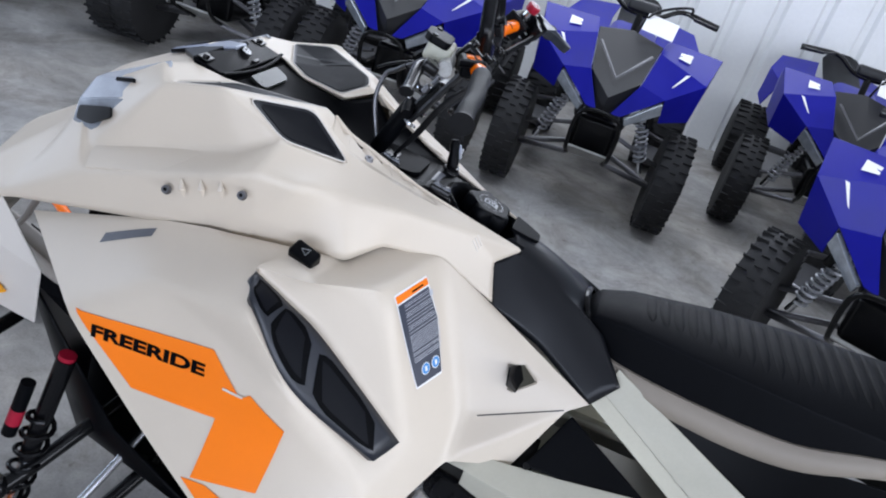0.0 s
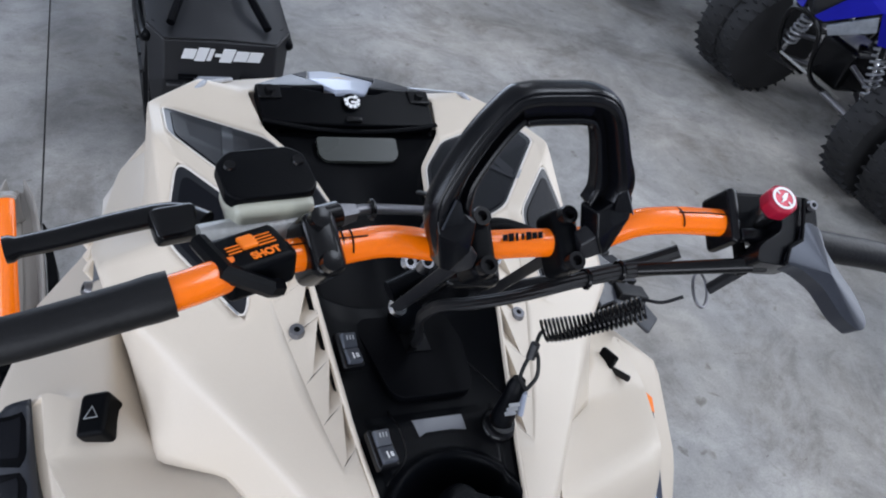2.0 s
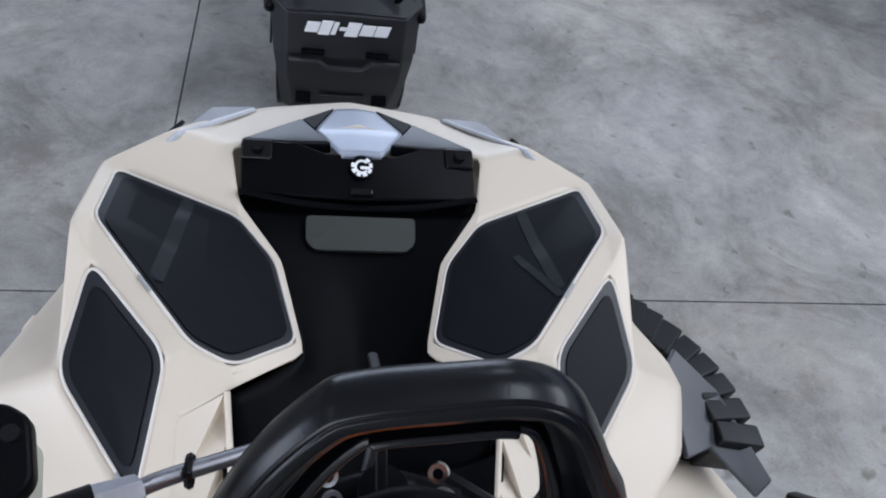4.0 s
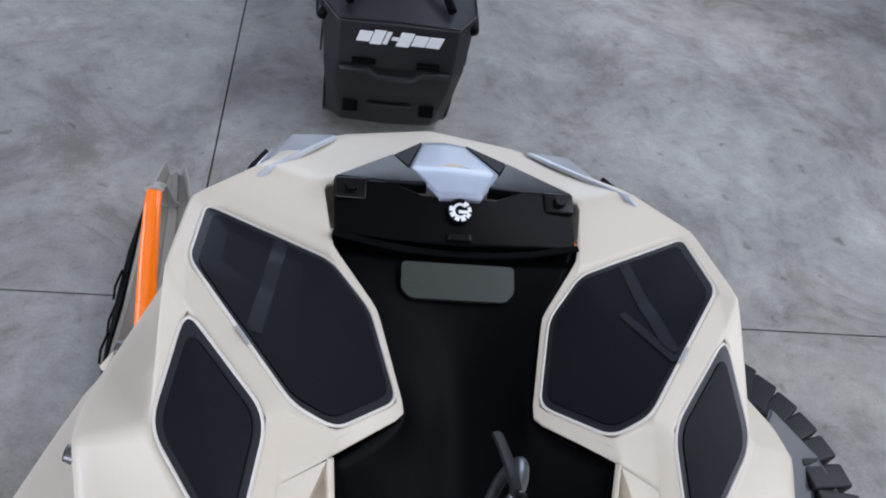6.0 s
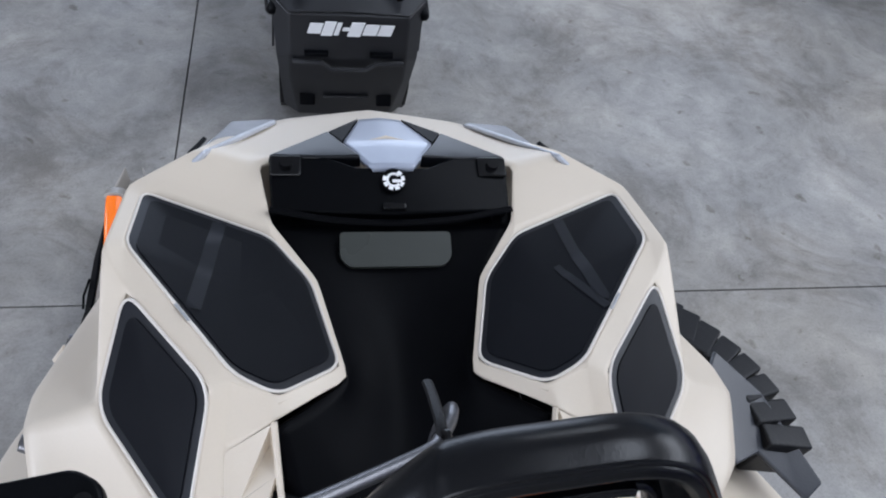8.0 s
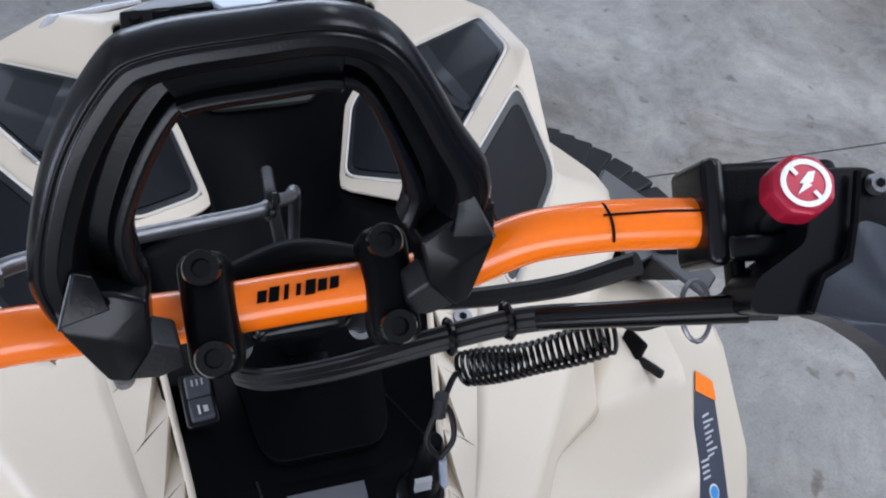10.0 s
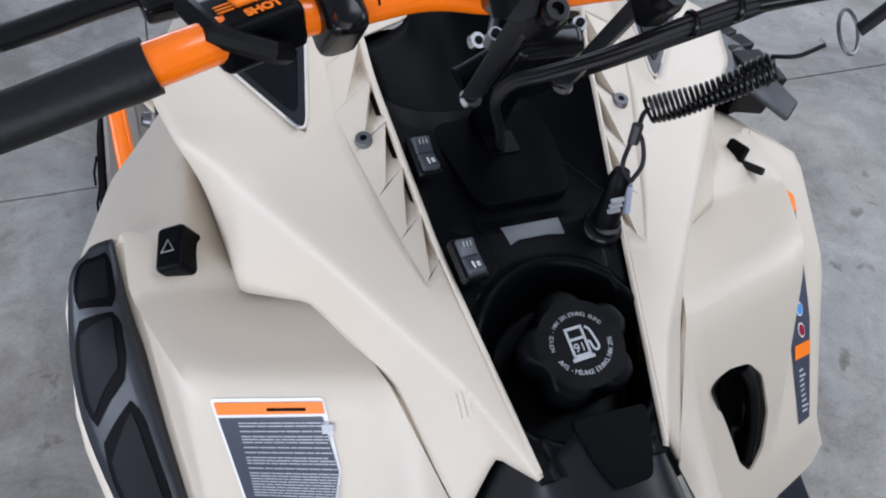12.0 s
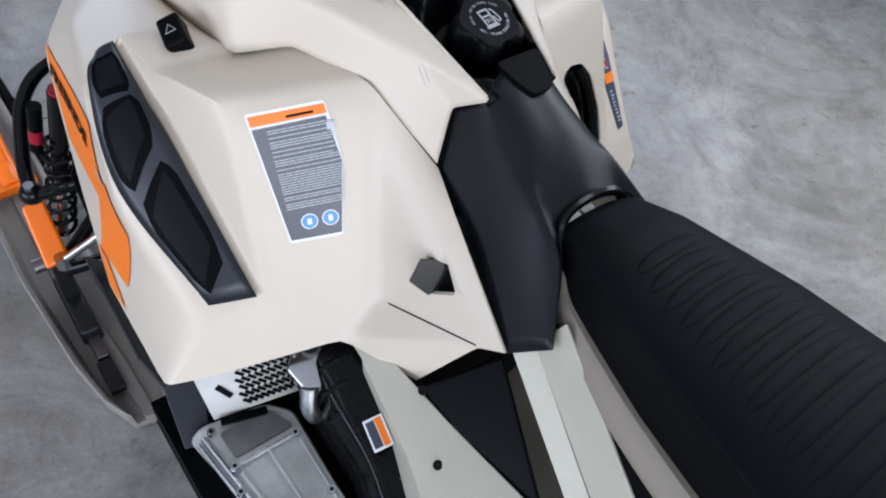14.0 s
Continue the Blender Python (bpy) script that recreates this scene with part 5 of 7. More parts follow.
def build_tunnel():
    """Painted tunnel rails, footwell panels and the running board."""
    for s in (-1, 1):
        rail = {"a": (0.128, -0.446, 0.752), "b": (0.108, -0.466, 0.768), "c": (0.112, -0.468, 0.760), "d": (0.092, -0.482, 0.800),
                "A": (0.205, -0.900, 0.504), "B": (0.185, -0.900, 0.530), "C": (0.188, -0.905, 0.522), "D": (0.184, -0.905, 0.632)}
        part("tunnel_rail", facets(rail, ["a b B A", "b c C B", "c d D C"], sides=(s,), inside=(0, -0.7, 0.5)), BEAM, sled, "pale painted tunnel rail", solid=0.004, bevel=0.004, segments=2)
        beam = {"a": (0.214, -0.278, 0.592), "b": (0.196, -0.270, 0.606), "c": (0.188, -0.450, 0.626), "d": (0.172, -0.640, 0.650), "e": (0.216, -0.310, 0.590), "f": (0.240, -0.445, 0.590), "g": (0.300, -0.640, 0.590),
                "h": (0.300, -0.640, 0.45), "i": (0.20, -0.310, 0.45)}
        b = part("side_beam", facets(beam, ["a b c f e", "c d g f", "e f g h i"], sides=(s,), inside=(0, -0.5, 0.4)), BEAM, sled, "pale painted side beam with bolt holes", solid=0.004, bevel=0.004, segments=2)
        for p in ((0.203, -0.300, 0.604), (0.189, -0.400, 0.624), (0.222, -0.480, 0.606)):
            q = Vector(mirrored(p, s))
            part("bolt_hole", new_rod(q, q + Vector((s * 0.0015, 0, 0.004)), 0.006, None, 12), GLOSSBLACK, b)
        blk = {"a": (0.190, -0.395, 0.625), "b": (0.120, -0.442, 0.702), "c": (0.172, -0.595, 0.640), "d": (0.178, -0.60, 0.632), "e": (0.182, -0.560, 0.628)}
        part("footwell_panel", facets(blk, ["a b c d e"], sides=(s,), inside=(0, -0.5, 0.4)), SOFTBLACK, sled, "black footwell panel", solid=0.006, bevel=0.004)
        deck = {"a": (0.02, -0.42, 0.60), "b": (0.20, -0.42, 0.50), "c": (0.21, -1.40, 0.48), "d": (0.02, -1.40, 0.58), "e": (0.21, -0.42, 0.30), "f": (0.21, -1.40, 0.28), "g": (0.44, -0.60, 0.30), "h": (0.42, -1.4, 0.30)}
        part("tunnel_side", facets(deck, ["a b c d", "b e f c", "e g h f"], sides=(s,), inside=(0, -0.9, 0.2)), BEAM, sled, solid=0.004)
        part("belly_wedge", facets({"a": (0.424, -0.155, 0.480), "b": (0.376, -0.168, 0.490), "c": (0.398, -0.235, 0.430), "d": (0.434, -0.232, 0.440), "e": (0.43, -0.06, 0.42), "f": (0.40, -0.1, 0.36), "g": (0.43, 0.12, 0.46), "h": (0.40, 0.16, 0.38)},
                                   ["a b c d", "a d f e", "e f h g"], sides=(s,), inside=(0, 0, 0.45)), SLATE, sled, "slate grey belly pan edge", solid=0.005, bevel=0.003)
        part("belly_pan", facets({"a": (0.40, 0.20, 0.55), "b": (0.41, 0.02, 0.46), "c": (0.40, -0.14, 0.46), "d": (0.20, -0.14, 0.30), "e": (0.20, 0.40, 0.30), "f": (0.22, 0.50, 0.60), "m": (0.0, 0.52, 0.32), "n": (0, -0.14, 0.30)},
                                 ["a b c d e", "a e f", "e d n m", "f e m"], sides=(s,), inside=(0, 0.1, 0.7)), SOFTBLACK, sled, "black belly pan", solid=0.005)
    # rear skid: track loop under the tunnel
    bm = bmesh.new()
    path = []
    for k in range(48):
        t = k / 48
        if t < 0.42:
            path.append((-0.25 - 1.55 * t / 0.42, 0.055))
        elif t < 0.5:
            a = math.pi * (t - 0.42) / 0.08
            path.append((-1.80 - 0.17 * math.sin(a), 0.225 - 0.17 * math.cos(a)))
        elif t < 0.92:
            path.append((-1.80 + 1.65 * (t - 0.5) / 0.42, 0.395))
        else:
            a = math.pi * (t - 0.92) / 0.08
            path.append((-0.15 + 0.17 * math.sin(a), 0.225 + 0.17 * math.cos(a)))
    for (y0, z0), (y1, z1) in zip(path, path[1:] + path[:1]):
        d = Vector((0, y1 - y0, z1 - z0))
        if d.length < 1e-5:
            continue
        box(bm, (MIDDLE, (y0 + y1) / 2, (z0 + z1) / 2), (0.38, d.length * 1.05, 0.014), turned(math.degrees(math.atan2(d.z, d.y)), 0, 0))
        n = Vector((0, d.z, -d.y)).normalized()
        box(bm, (MIDDLE, (y0 + y1) / 2 + n.y * 0.024, (z0 + z1) / 2 + n.z * 0.024), (0.34, 0.012, 0.044), turned(math.degrees(math.atan2(d.z, d.y)), 0, 0))
    part("track", bm, RUBBER, sled, "black lugged rubber track", smooth=False, kind="stuff")


build_tunnel()


def build_engine_bay():
    """What shows in the footwell opening: cast cover, black housing, perforated guard."""
    cast = [(-0.404, -0.222, 0.462), (-0.318, -0.240, 0.468), (-0.292, -0.270, 0.470), (-0.296, -0.390, 0.466), (-0.290, -0.520, 0.455), (-0.372, -0.520, 0.440), (-0.402, -0.345, 0.450), (-0.424, -0.228, 0.452)]
    cover = part("engine_cover", plate(rounded(cast, 0.010), 0.05, 0.0), CASTALU, sled, "worn cast aluminium engine side cover", bevel=0.004, segments=2)
    inner = [(-0.388, -0.246, 0.464), (-0.318, -0.252, 0.468), (-0.302, -0.290, 0.470), (-0.386, -0.288, 0.463)]
    # flat dark plate: the shade of the cover's recess is put into its colour
    part("cover_recess_shade", plate(rounded(inner, 0.006), 0.004, 0.0015), SHADEDCAST, cover)
    part("cover_slot", new_box((-0.350, -0.243, 0.4695), (0.062, 0.012, 0.004), turned(0, 0, -16)), BLACK, cover, bevel=0.001)
    for a, b, r in (((-0.392, -0.299, 0.465), (-0.306, -0.302, 0.471), 0.0030), ((-0.345, -0.302, 0.467), (-0.337, -0.500, 0.456), 0.0026), ((-0.408, -0.240, 0.459), (-0.372, -0.50, 0.447), 0.0036), ((-0.417, -0.243, 0.455), (-0.380, -0.50, 0.443), 0.0030), ((-0.304, -0.312, 0.47), (-0.304, -0.44, 0.463), 0.0026), ((-0.388, -0.310, 0.463), (-0.362, -0.50, 0.452), 0.0022)):
        part("cover_rib", new_rod(Vector(a) + Vector((0, 0, 0.001)), Vector(b) + Vector((0, 0, 0.001)), r, None, 8), CHROME if r > 0.0028 else CASTALU, cover)
    for p in ((-0.396, -0.240, 0.464), (-0.306, -0.302, 0.471), (-0.392, -0.299, 0.465), (-0.305, -0.393, 0.466), (-0.400, -0.330, 0.456), (-0.380, -0.42, 0.452)):
        q = Vector(p)
        bolt = part("cover_bolt", new_rod(q, q + Vector((0, 0, 0.005)), 0.0062, 0.0054, 14), CHROME, cover)
        part("socket", new_rod(q + Vector((0, 0, 0.004)), q + Vector((0, 0, 0.0055)), 0.0028, None, 6), BLACK, bolt)
    guard = {"a": (-0.392, -0.178, 0.548), "b": (-0.240, -0.210, 0.576), "c": (-0.262, -0.252, 0.478), "d": (-0.384, -0.222, 0.462)}
    bm = bmesh.new()
    bm.faces.new([bm.verts.new(guard[k]) for k in "abcd"])
    g = part("perforated_guard", bm, GUARD, sled, "pale perforated heat guard", solid=0.003)
    A, B, C, D = (Vector(guard[k]) for k in "abcd")
    n = outline_normal([A, B, C, D])
    n = n if n.y < 0 else -n
    tilt = n.to_track_quat("Z", "X").to_matrix()
    for i in range(9):
        for j in range(6):
            u = 0.36 + 0.062 * i + 0.02 * (j % 2)
            p = A.lerp(B, u).lerp(D.lerp(C, u), 0.30 + 0.115 * j)
            part("perforation", new_box(p + n * 0.0024, (0.0125, 0.0046, 0.0040), tilt @ turned(0, 0, 55)), BLACK, g, smooth=False)
    p = A.lerp(B, 0.20).lerp(D.lerp(C, 0.20), 0.60)
    part("slot", new_box(p + n * 0.0024, (0.026, 0.008, 0.004), tilt @ turned(0, 0, 40)), BLACK, g, smooth=False)
    # unseen black box, added so that nothing shows through the hood gaps
    part("gap_filler_box", new_box((MIDDLE, 0.20, 0.62), (0.34, 0.50, 0.30)), BLACK, sled, "added black box closing the gaps under the hood", bevel=0.03)
    # black housing with a small label
    f = {"a": (0.205, -0.222, 0.572), "b": (0.252, -0.232, 0.560), "c": (0.262, -0.300, 0.535), "d": (0.258, -0.400, 0.530), "e": (0.276, -0.470, 0.508), "f": (0.212, -0.470, 0.525), "g": (0.206, -0.330, 0.560),
         "B": (0.262, -0.240, 0.470), "C": (0.282, -0.310, 0.465), "D": (0.280, -0.400, 0.462), "E": (0.296, -0.480, 0.455)}
    house = part("starter_housing", facets(f, ["a b c g", "g c d f", "d e f", "b B C c", "c C D d", "d D E e"], sides=(-1,), inside=(-0.2, -0.34, 0.44)), HOUSEGLOSS, sled, "glossy black starter housing with label", bevel=4, angle=70, solid=0.006, rounds=3)
    for k in range(3):
        q = Vector((-0.232 - 0.004 * k, -0.275 - 0.03 * k, 0.552 - 0.008 * k))
        part("housing_rib", new_tube(spline([q + Vector((-0.028, 0.004, -0.014)), q, q + Vector((0.022, -0.006, 0.004))], 4), 0.005, 8), HOUSEGLOSS, house)
    m = on_plane(Vector((-0.2390, -0.390, 0.5520)), (0.93, -0.20, 0.30), (0.16, 0.95, 0.12))
    for nm, rows, mat, z in (("label", [(0, 0, 0.026, 0.042)], WHITE, 0.0), ("label_band", [(0.006, 0.0, 0.008, 0.037)], ORANGEFOIL, 0.0006), ("label_text", [(-0.005, 0.0, 0.011, 0.035)], LABELDARK, 0.0006)):
        part(nm, bars(bmesh.new(), m @ pose(0, 0, z), rows), mat, house, smooth=False)
    block = [(-0.2905, -0.2525, 0.552), (-0.262, -0.226, 0.560), (-0.232, -0.222, 0.564), (-0.225, -0.241, 0.562), (-0.252, -0.266, 0.552), (-0.261, -0.297, 0.536), (-0.279, -0.300, 0.534)]
    bracket = part("bracket", plate(rounded([Vector(p) for p in block], 0.008), 0.034, 0.0, crown=0.004), CHROME, sled, "chunky polished metal bracket", bevel=0.005, segments=3)
    part("bracket_recess", lathe([(0.0135, -0.004), (0.0135, 0.0058), (0.0105, 0.0066), (0.0085, 0.001), (0.001, 0.0005)], 18, (-0.2495, -0.244, 0.5585), turned(10, -4, 0)), SHADEDCAST, bracket)
    part("bracket_bolt", new_rod((-0.2495, -0.244, 0.557), (-0.250, -0.246, 0.5675), 0.0062, 0.0052, 6), STEEL, bracket)
    part("bracket_arm", new_tube(spline([(-0.274, -0.285, 0.540), (-0.282, -0.296, 0.512), (-0.276, -0.304, 0.486)], 5), 0.012, 12, flat=0.75), CHROME, bracket)
    part("bracket_lug", new_box((-0.270, -0.232, 0.570), (0.020, 0.016, 0.012), turned(8, 6, 30)), CHROME, bracket, bevel=0.004)
    bm = bmesh.new()
    for k in range(5):
        box(bm, (-0.246 + 0.006 * (k % 2), -0.30 - 0.035 * k, 0.475), (0.05, 0.018, 0.03), turned(0, 0, 10 * k))
    part("dark_mechanism", bm, BLACK, sled, smooth=False)
    part("bay_floor", new_box((-0.31, -0.34, 0.40), (0.26, 0.42, 0.03)), BLACK, sled, smooth=False)


build_engine_bay()


def build_duct():
    """Ribbed black duct and slate deflector on the right flank of the hood."""
    centre = Vector((0.245, 0.120, 0.885))
    duct = part("ribbed_duct", new_tube(spline([(0.262, 0.262, 0.860), (0.318, 0.212, 0.866), (0.340, 0.160, 0.868), (0.342, 0.11, 0.864)], 6), 0.030, 12), BLACK, sled, "ribbed black rubber duct")
    ribs = spline([(0.290, 0.285, 0.895), (0.306, 0.262, 0.898), (0.327, 0.238, 0.900), (0.352, 0.205, 0.900), (0.370, 0.165, 0.900), (0.382, 0.118, 0.894)], 2)
    for k, p in enumerate(ribs):
        d = (p - centre)
        a = math.degrees(math.atan2(d.y, d.x))
        part("duct_rib", new_box(p + Vector((-0.022, -0.006, -0.024)), (0.052, 0.024, 0.052), turned(0, 14, a)), RUBBER, duct, bevel=0.003)
    w = {"a": (0.315, 0.195, 0.915), "b": (0.352, 0.155, 0.903), "c": (0.385, 0.068, 0.884), "d": (0.374, 0.060, 0.866), "e": (0.330, 0.098, 0.892), "f": (0.300, 0.085, 0.898), "g": (0.296, 0.17, 0.925)}
    part("deflector", facets(w, ["a b e f g", "b c d e"], sides=(1,)), SLATE, sled, "slate grey deflector", solid=0.006, bevel=0.003)


build_duct()


# ---- handlebar and its fittings ----
def build_handlebar():
    right = [(0.0, -0.097, 1.182), (0.044, -0.098, 1.183), (0.064, -0.099, 1.188), (0.088, -0.101, 1.201), (0.108, -0.104, 1.206), (0.135, -0.109, 1.209), (0.180, -0.120, 1.211), (0.232, -0.139, 1.208), (0.30, -0.147, 1.200), (0.340, -0.151, 1.192), (0.366, -0.154, 1.186)]
    left = [(0.0, -0.097, 1.182), (0.044, -0.097, 1.181), (0.064, -0.098, 1.184), (0.088, -0.102, 1.192), (0.108, -0.104, 1.1945), (0.135, -0.109, 1.1945), (0.180, -0.122, 1.199), (0.232, -0.147, 1.203), (0.30, -0.157, 1.190), (0.336, -0.159, 1.184), (0.361, -0.162, 1.178)]
    line = spline([mirrored(p, -1) for p in left[:0:-1]] + [mirrored(p, 1) for p in right], 6)
    bar = part("handlebar", new_tube(line, lambda u: 0.0103 - 0.0008 * max(0.0, abs(2 * u - 1) - 0.5) / 0.5, 18), ORANGE, sled, "glossy orange handlebar with black grips")
    for s in (-1, 1):
        half = left if s < 0 else right
        grip = spline([mirrored(p, s) for p in ([] if s < 0 else [(0.207, -0.132, 1.2095)]) + half[7:]], 8)
        grip.append(grip[-1] + (grip[-1] - grip[-2]).normalized() * 0.006)
        n = len(grip)
        g = part("grip", new_tube(grip, lambda u: 0.0126 - 0.0010 * math.sin(math.pi * u) + (0.0025 if u > 0.965 else 0) + (0.0018 * math.sin(60 * u) ** 4 if u < 0.06 else 0), 20), RUBBER, bar, "black rubber grip")
        # scale lines printed on the bar
        for x in (0.126, 0.132) if s < 0 else (0.1185,):
            y, z = -0.107, 1.1945 if s < 0 else 1.2075
            ring = [Vector((MIDDLE + s * x, y + 0.0105 * math.cos(radians(a)), z + 0.0105 * math.sin(radians(a)))) for a in range(60, 170, 10)]
            part("scale_mark", new_tube(ring, 0.0006, 5), BLACK, bar)
        part("scale_line", new_tube([mirrored((x, y, z - (0.0135 if s < 0 else 0)), s) for x, y, z in ((0.116, -0.1085, 1.2178), (0.140, -0.1125, 1.2196), (0.166, -0.1185, 1.2212))], 0.0005, 5), BLACK, bar)
    # plain bars for the maker's mark on the middle, two short dashes on either side
    m = on_plane(Vector((MIDDLE - 0.001, -0.1015, 1.1925)), (1, 0.03, 0.03), (0, 0.9, 0.42))
    for k, w in enumerate((0.0042, 0.0046, 0.0022, 0.0022, 0.0046, 0.0042, 0.0042)):
        bm = new_box((-0.0135 + 0.0046 * k, 0, 0.0004), (w * 0.85, 0.0045 + 0.0012 * (k in (1, 2, 4)), 0.0006))
        for v in bm.verts:
            v.co.x += 0.25 * v.co.y
            v.co = m @ v.co
        part("mark_bar", bm, BLACK, bar, "slanted black bar", smooth=False)
    for s in (-1, 1):
        # clamp with two socket bolts, tilted towards the rider
        tilt = turned(34, 0, 0)
        c = Vector((MIDDLE + s * 0.034, -0.0985, 1.1815))
        clamp = part("bar_clamp", new_box(c, (0.0195, 0.047, 0.030), tilt), SOFTBLACK, bar, "black bar clamp with socket bolts", bevel=0.006, segments=3)
        for d in (-1, 1):
            p = c + tilt @ Vector((0, d * 0.0165, 0.010))
            b = part("clamp_bolt", lathe([(0.0072, 0), (0.0072, 0.008), (0.0064, 0.0102), (0.0036, 0.0102), (0.0032, 0.006)], 24, p, tilt), GLOSSBLACK, clamp)
        # flat riser link with bright eyes at its lower end
        low, high = Vector((MIDDLE + s * 0.036, -0.028, 1.050)), Vector((MIDDLE + s * 0.036, -0.094, 1.166))
        along = (high - low).normalized()
        link = part("riser", new_tube([low, low.lerp(high, 0.5), high], 0.0105, 4, flat=0.45, up=Vector((1, 0, 0)).cross(along)), DARKGREY, bar, "flat dark riser link", bevel=0.001)
        for q, r in ((low - along * 0.005, 0.0085), (Vector((MIDDLE + s * 0.032, -0.013, 1.086)), 0.0066)):
            d = Vector((-s * 0.25, -0.55, 0.80)).normalized()
            eye = part("riser_lug", new_rod(q - d * 0.002, q + d * 0.003, r, r * 0.9, 20), CHROME, bar, "bright riser eye")
            part("lug_hole", new_rod(q + d * 0.002, q + d * 0.0034, r * 0.48, None, 14), BLACK, eye)
        # bright lugs ahead of the clamps
        q = Vector((MIDDLE + s * 0.030, -0.034, 1.100))
        part("mount_lug", new_rod(q, q + Vector((0, -0.006, 0.012)), 0.0058, 0.0052, 16), STEEL, bar)
        part("lug_hole", new_rod(q + Vector((0, -0.0055, 0.011)), q + Vector((0, -0.0065, 0.0135)), 0.0030, None, 12), BLACK, bar)
    part("steering_yoke", new_box((MIDDLE, -0.040, 1.085), (0.050, 0.022, 0.08), turned(32, 0, 0)), GLOSSBLACK, bar, bevel=0.008, segments=3)
    part("steering_post", new_rod((MIDDLE, -0.020, 1.08), (MIDDLE, 0.040, 0.93), 0.015, None, 20), SOFTBLACK, bar)
    part("lower_bridge", new_tube(spline([(-0.044, -0.020, 1.060), (MIDDLE, -0.012, 1.072), (0.048, -0.020, 1.060)], 6), 0.009, 10), SOFTBLACK, bar)
    part("bar_pad", new_tube(spline([(-0.030, -0.074, 1.166), (MIDDLE, -0.068, 1.172), (0.034, -0.074, 1.166)], 5), 0.008, 10, flat=0.8), BLACK, bar)

    # tall grab loop: a round outer band, pockets behind it and a raised inner edge, leaning forward
    foot, rise, face = Vector((0, -0.112, 1.185)), Vector((0, 0.188, 0.982)), Vector((0, -0.982, 0.188))
    outer = [(-0.064, 0.000), (-0.0745, 0.018), (-0.080, 0.0366), (-0.0785, 0.055), (-0.063, 0.0905), (-0.0435, 0.1155), (-0.030, 0.1215), (-0.004, 0.1227), (0.024, 0.1215), (0.044, 0.1095), (0.0625, 0.077), (0.0745, 0.055), (0.0725, 0.035), (0.0625, 0.004)]
    inner = [(-0.0466, 0.030), (-0.0470, 0.036), (-0.0476, 0.043), (-0.0460, 0.058), (-0.0361, 0.0775), (-0.0265, 0.0912), (-0.0200, 0.095), (0.000, 0.0955), (0.021, 0.095), (0.030, 0.0895), (0.0385, 0.069), (0.0435, 0.051), (0.0430, 0.044), (0.0395, 0.036)]
    line, core = (spline([Vector((x, h, 0)) for x, h in some], 6) for some in (outer, inner))

    def on_loop(x, h, d=0.0):
        return foot + Vector((x - 0.001, 0.07 * x, 0)) + rise * h + face * (d - 0.001)

    def strap(section, low, high):
        """Sweeps a section of (share of the way inwards, depth) round the loop."""
        bm, rings = bmesh.new(), []
        for i in range(low, high):
            rings.append([bm.verts.new(on_loop(*line[i].lerp(core[i], u).xy, d)) for u, d in section])
        k = len(section)
        for a, b in zip(rings, rings[1:]):
            for p in range(k):
                bm.faces.new((a[p], a[(p + 1) % k], b[(p + 1) % k], b[p]))
        bm.faces.new(rings[0][::-1])
        bm.faces.new(rings[-1])
        bmesh.ops.recalc_face_normals(bm, faces=bm.faces)
        return bm
    n = len(line)
    grab = part("grab_loop", strap([(0.10, -0.009), (0.02, -0.005), (0.0, 0.000), (0.03, 0.0052), (0.10, 0.0085), (0.15, 0.0092), (0.175, 0.0084), (0.20, 0.0096), (0.32, 0.0102), (0.44, 0.0085), (0.52, 0.0045), (0.56, -0.002), (0.56, -0.009)], 0, n), LOOPBLACK, sled, "black moulded grab loop above the bar", bevel=0.0008)
    part("inner_web", strap([(0.50, -0.009), (0.50, -0.0042), (0.76, -0.0036), (0.80, 0.0022), (0.90, 0.0032), (0.98, 0.0008), (1.0, -0.003), (1.0, -0.009)], 2, n - 2), LOOPBLACK, grab, bevel=0.0008)
    part("top_panel", strap([(0.54, -0.006), (0.54, 0.0012), (0.84, 0.0004), (0.84, -0.006)], 34, 50), LOOPBLACK, grab, bevel=0.0006)
    part("top_rib", strap([(0.80, -0.006), (0.80, 0.0046), (0.90, 0.0056), (1.0, 0.0030), (1.02, -0.006)], 34, 50), LOOPBLACK, grab, bevel=0.0008)
    for s in (-1, 1):
        # solid feet below the pockets, with a paler facet running down to the clamp
        f = [on_loop(s * x, h, d) for x, h, d in ((0.076, 0.044, 0.004), (0.0745, 0.030, 0.010), (0.0665, 0.001, 0.008), (0.060, 0.000, 0.010), (0.0495, 0.015, 0.012), (0.0466, 0.034, 0.007), (0.056, 0.040, 0.007))]
        part("loop_foot", plate(f, 0.020, 0.002, facing=face, crown=0.003), LOOPBLACK, grab, bevel=0.002)
        f = [on_loop(s * x, h, d) for x, h, d in ((0.063, 0.001, 0.008), (0.049, 0.018, 0.011), (0.041, 0.010, 0.008), (0.0415, -0.001, 0.006), (0.051, -0.004, 0.006))]
        part("foot_facet", plate(f, 0.014, 0.002, facing=face), DARKGREY, grab, bevel=0.0015)
        f = [on_loop(s * x, h, d) for x, h, d in ((0.0735, 0.034, 0.0125), (0.0655, 0.051, 0.0075), (0.0610, 0.047, 0.0060), (0.0580, 0.036, 0.0110))]
        part("inset", plate(f, 0.006, 0.0025, facing=face), LOOPBLACK, grab, bevel=0.0006)
        for q, w in ((f[0], f[1]), (f[1], f[2])):
            part("inset_edge", new_tube([q + face * 0.002, w + face * 0.002], 0.0006, 6), SLATE, grab)

    # throttle block with red button
    c = Vector((0.187, -0.113, 1.2120))
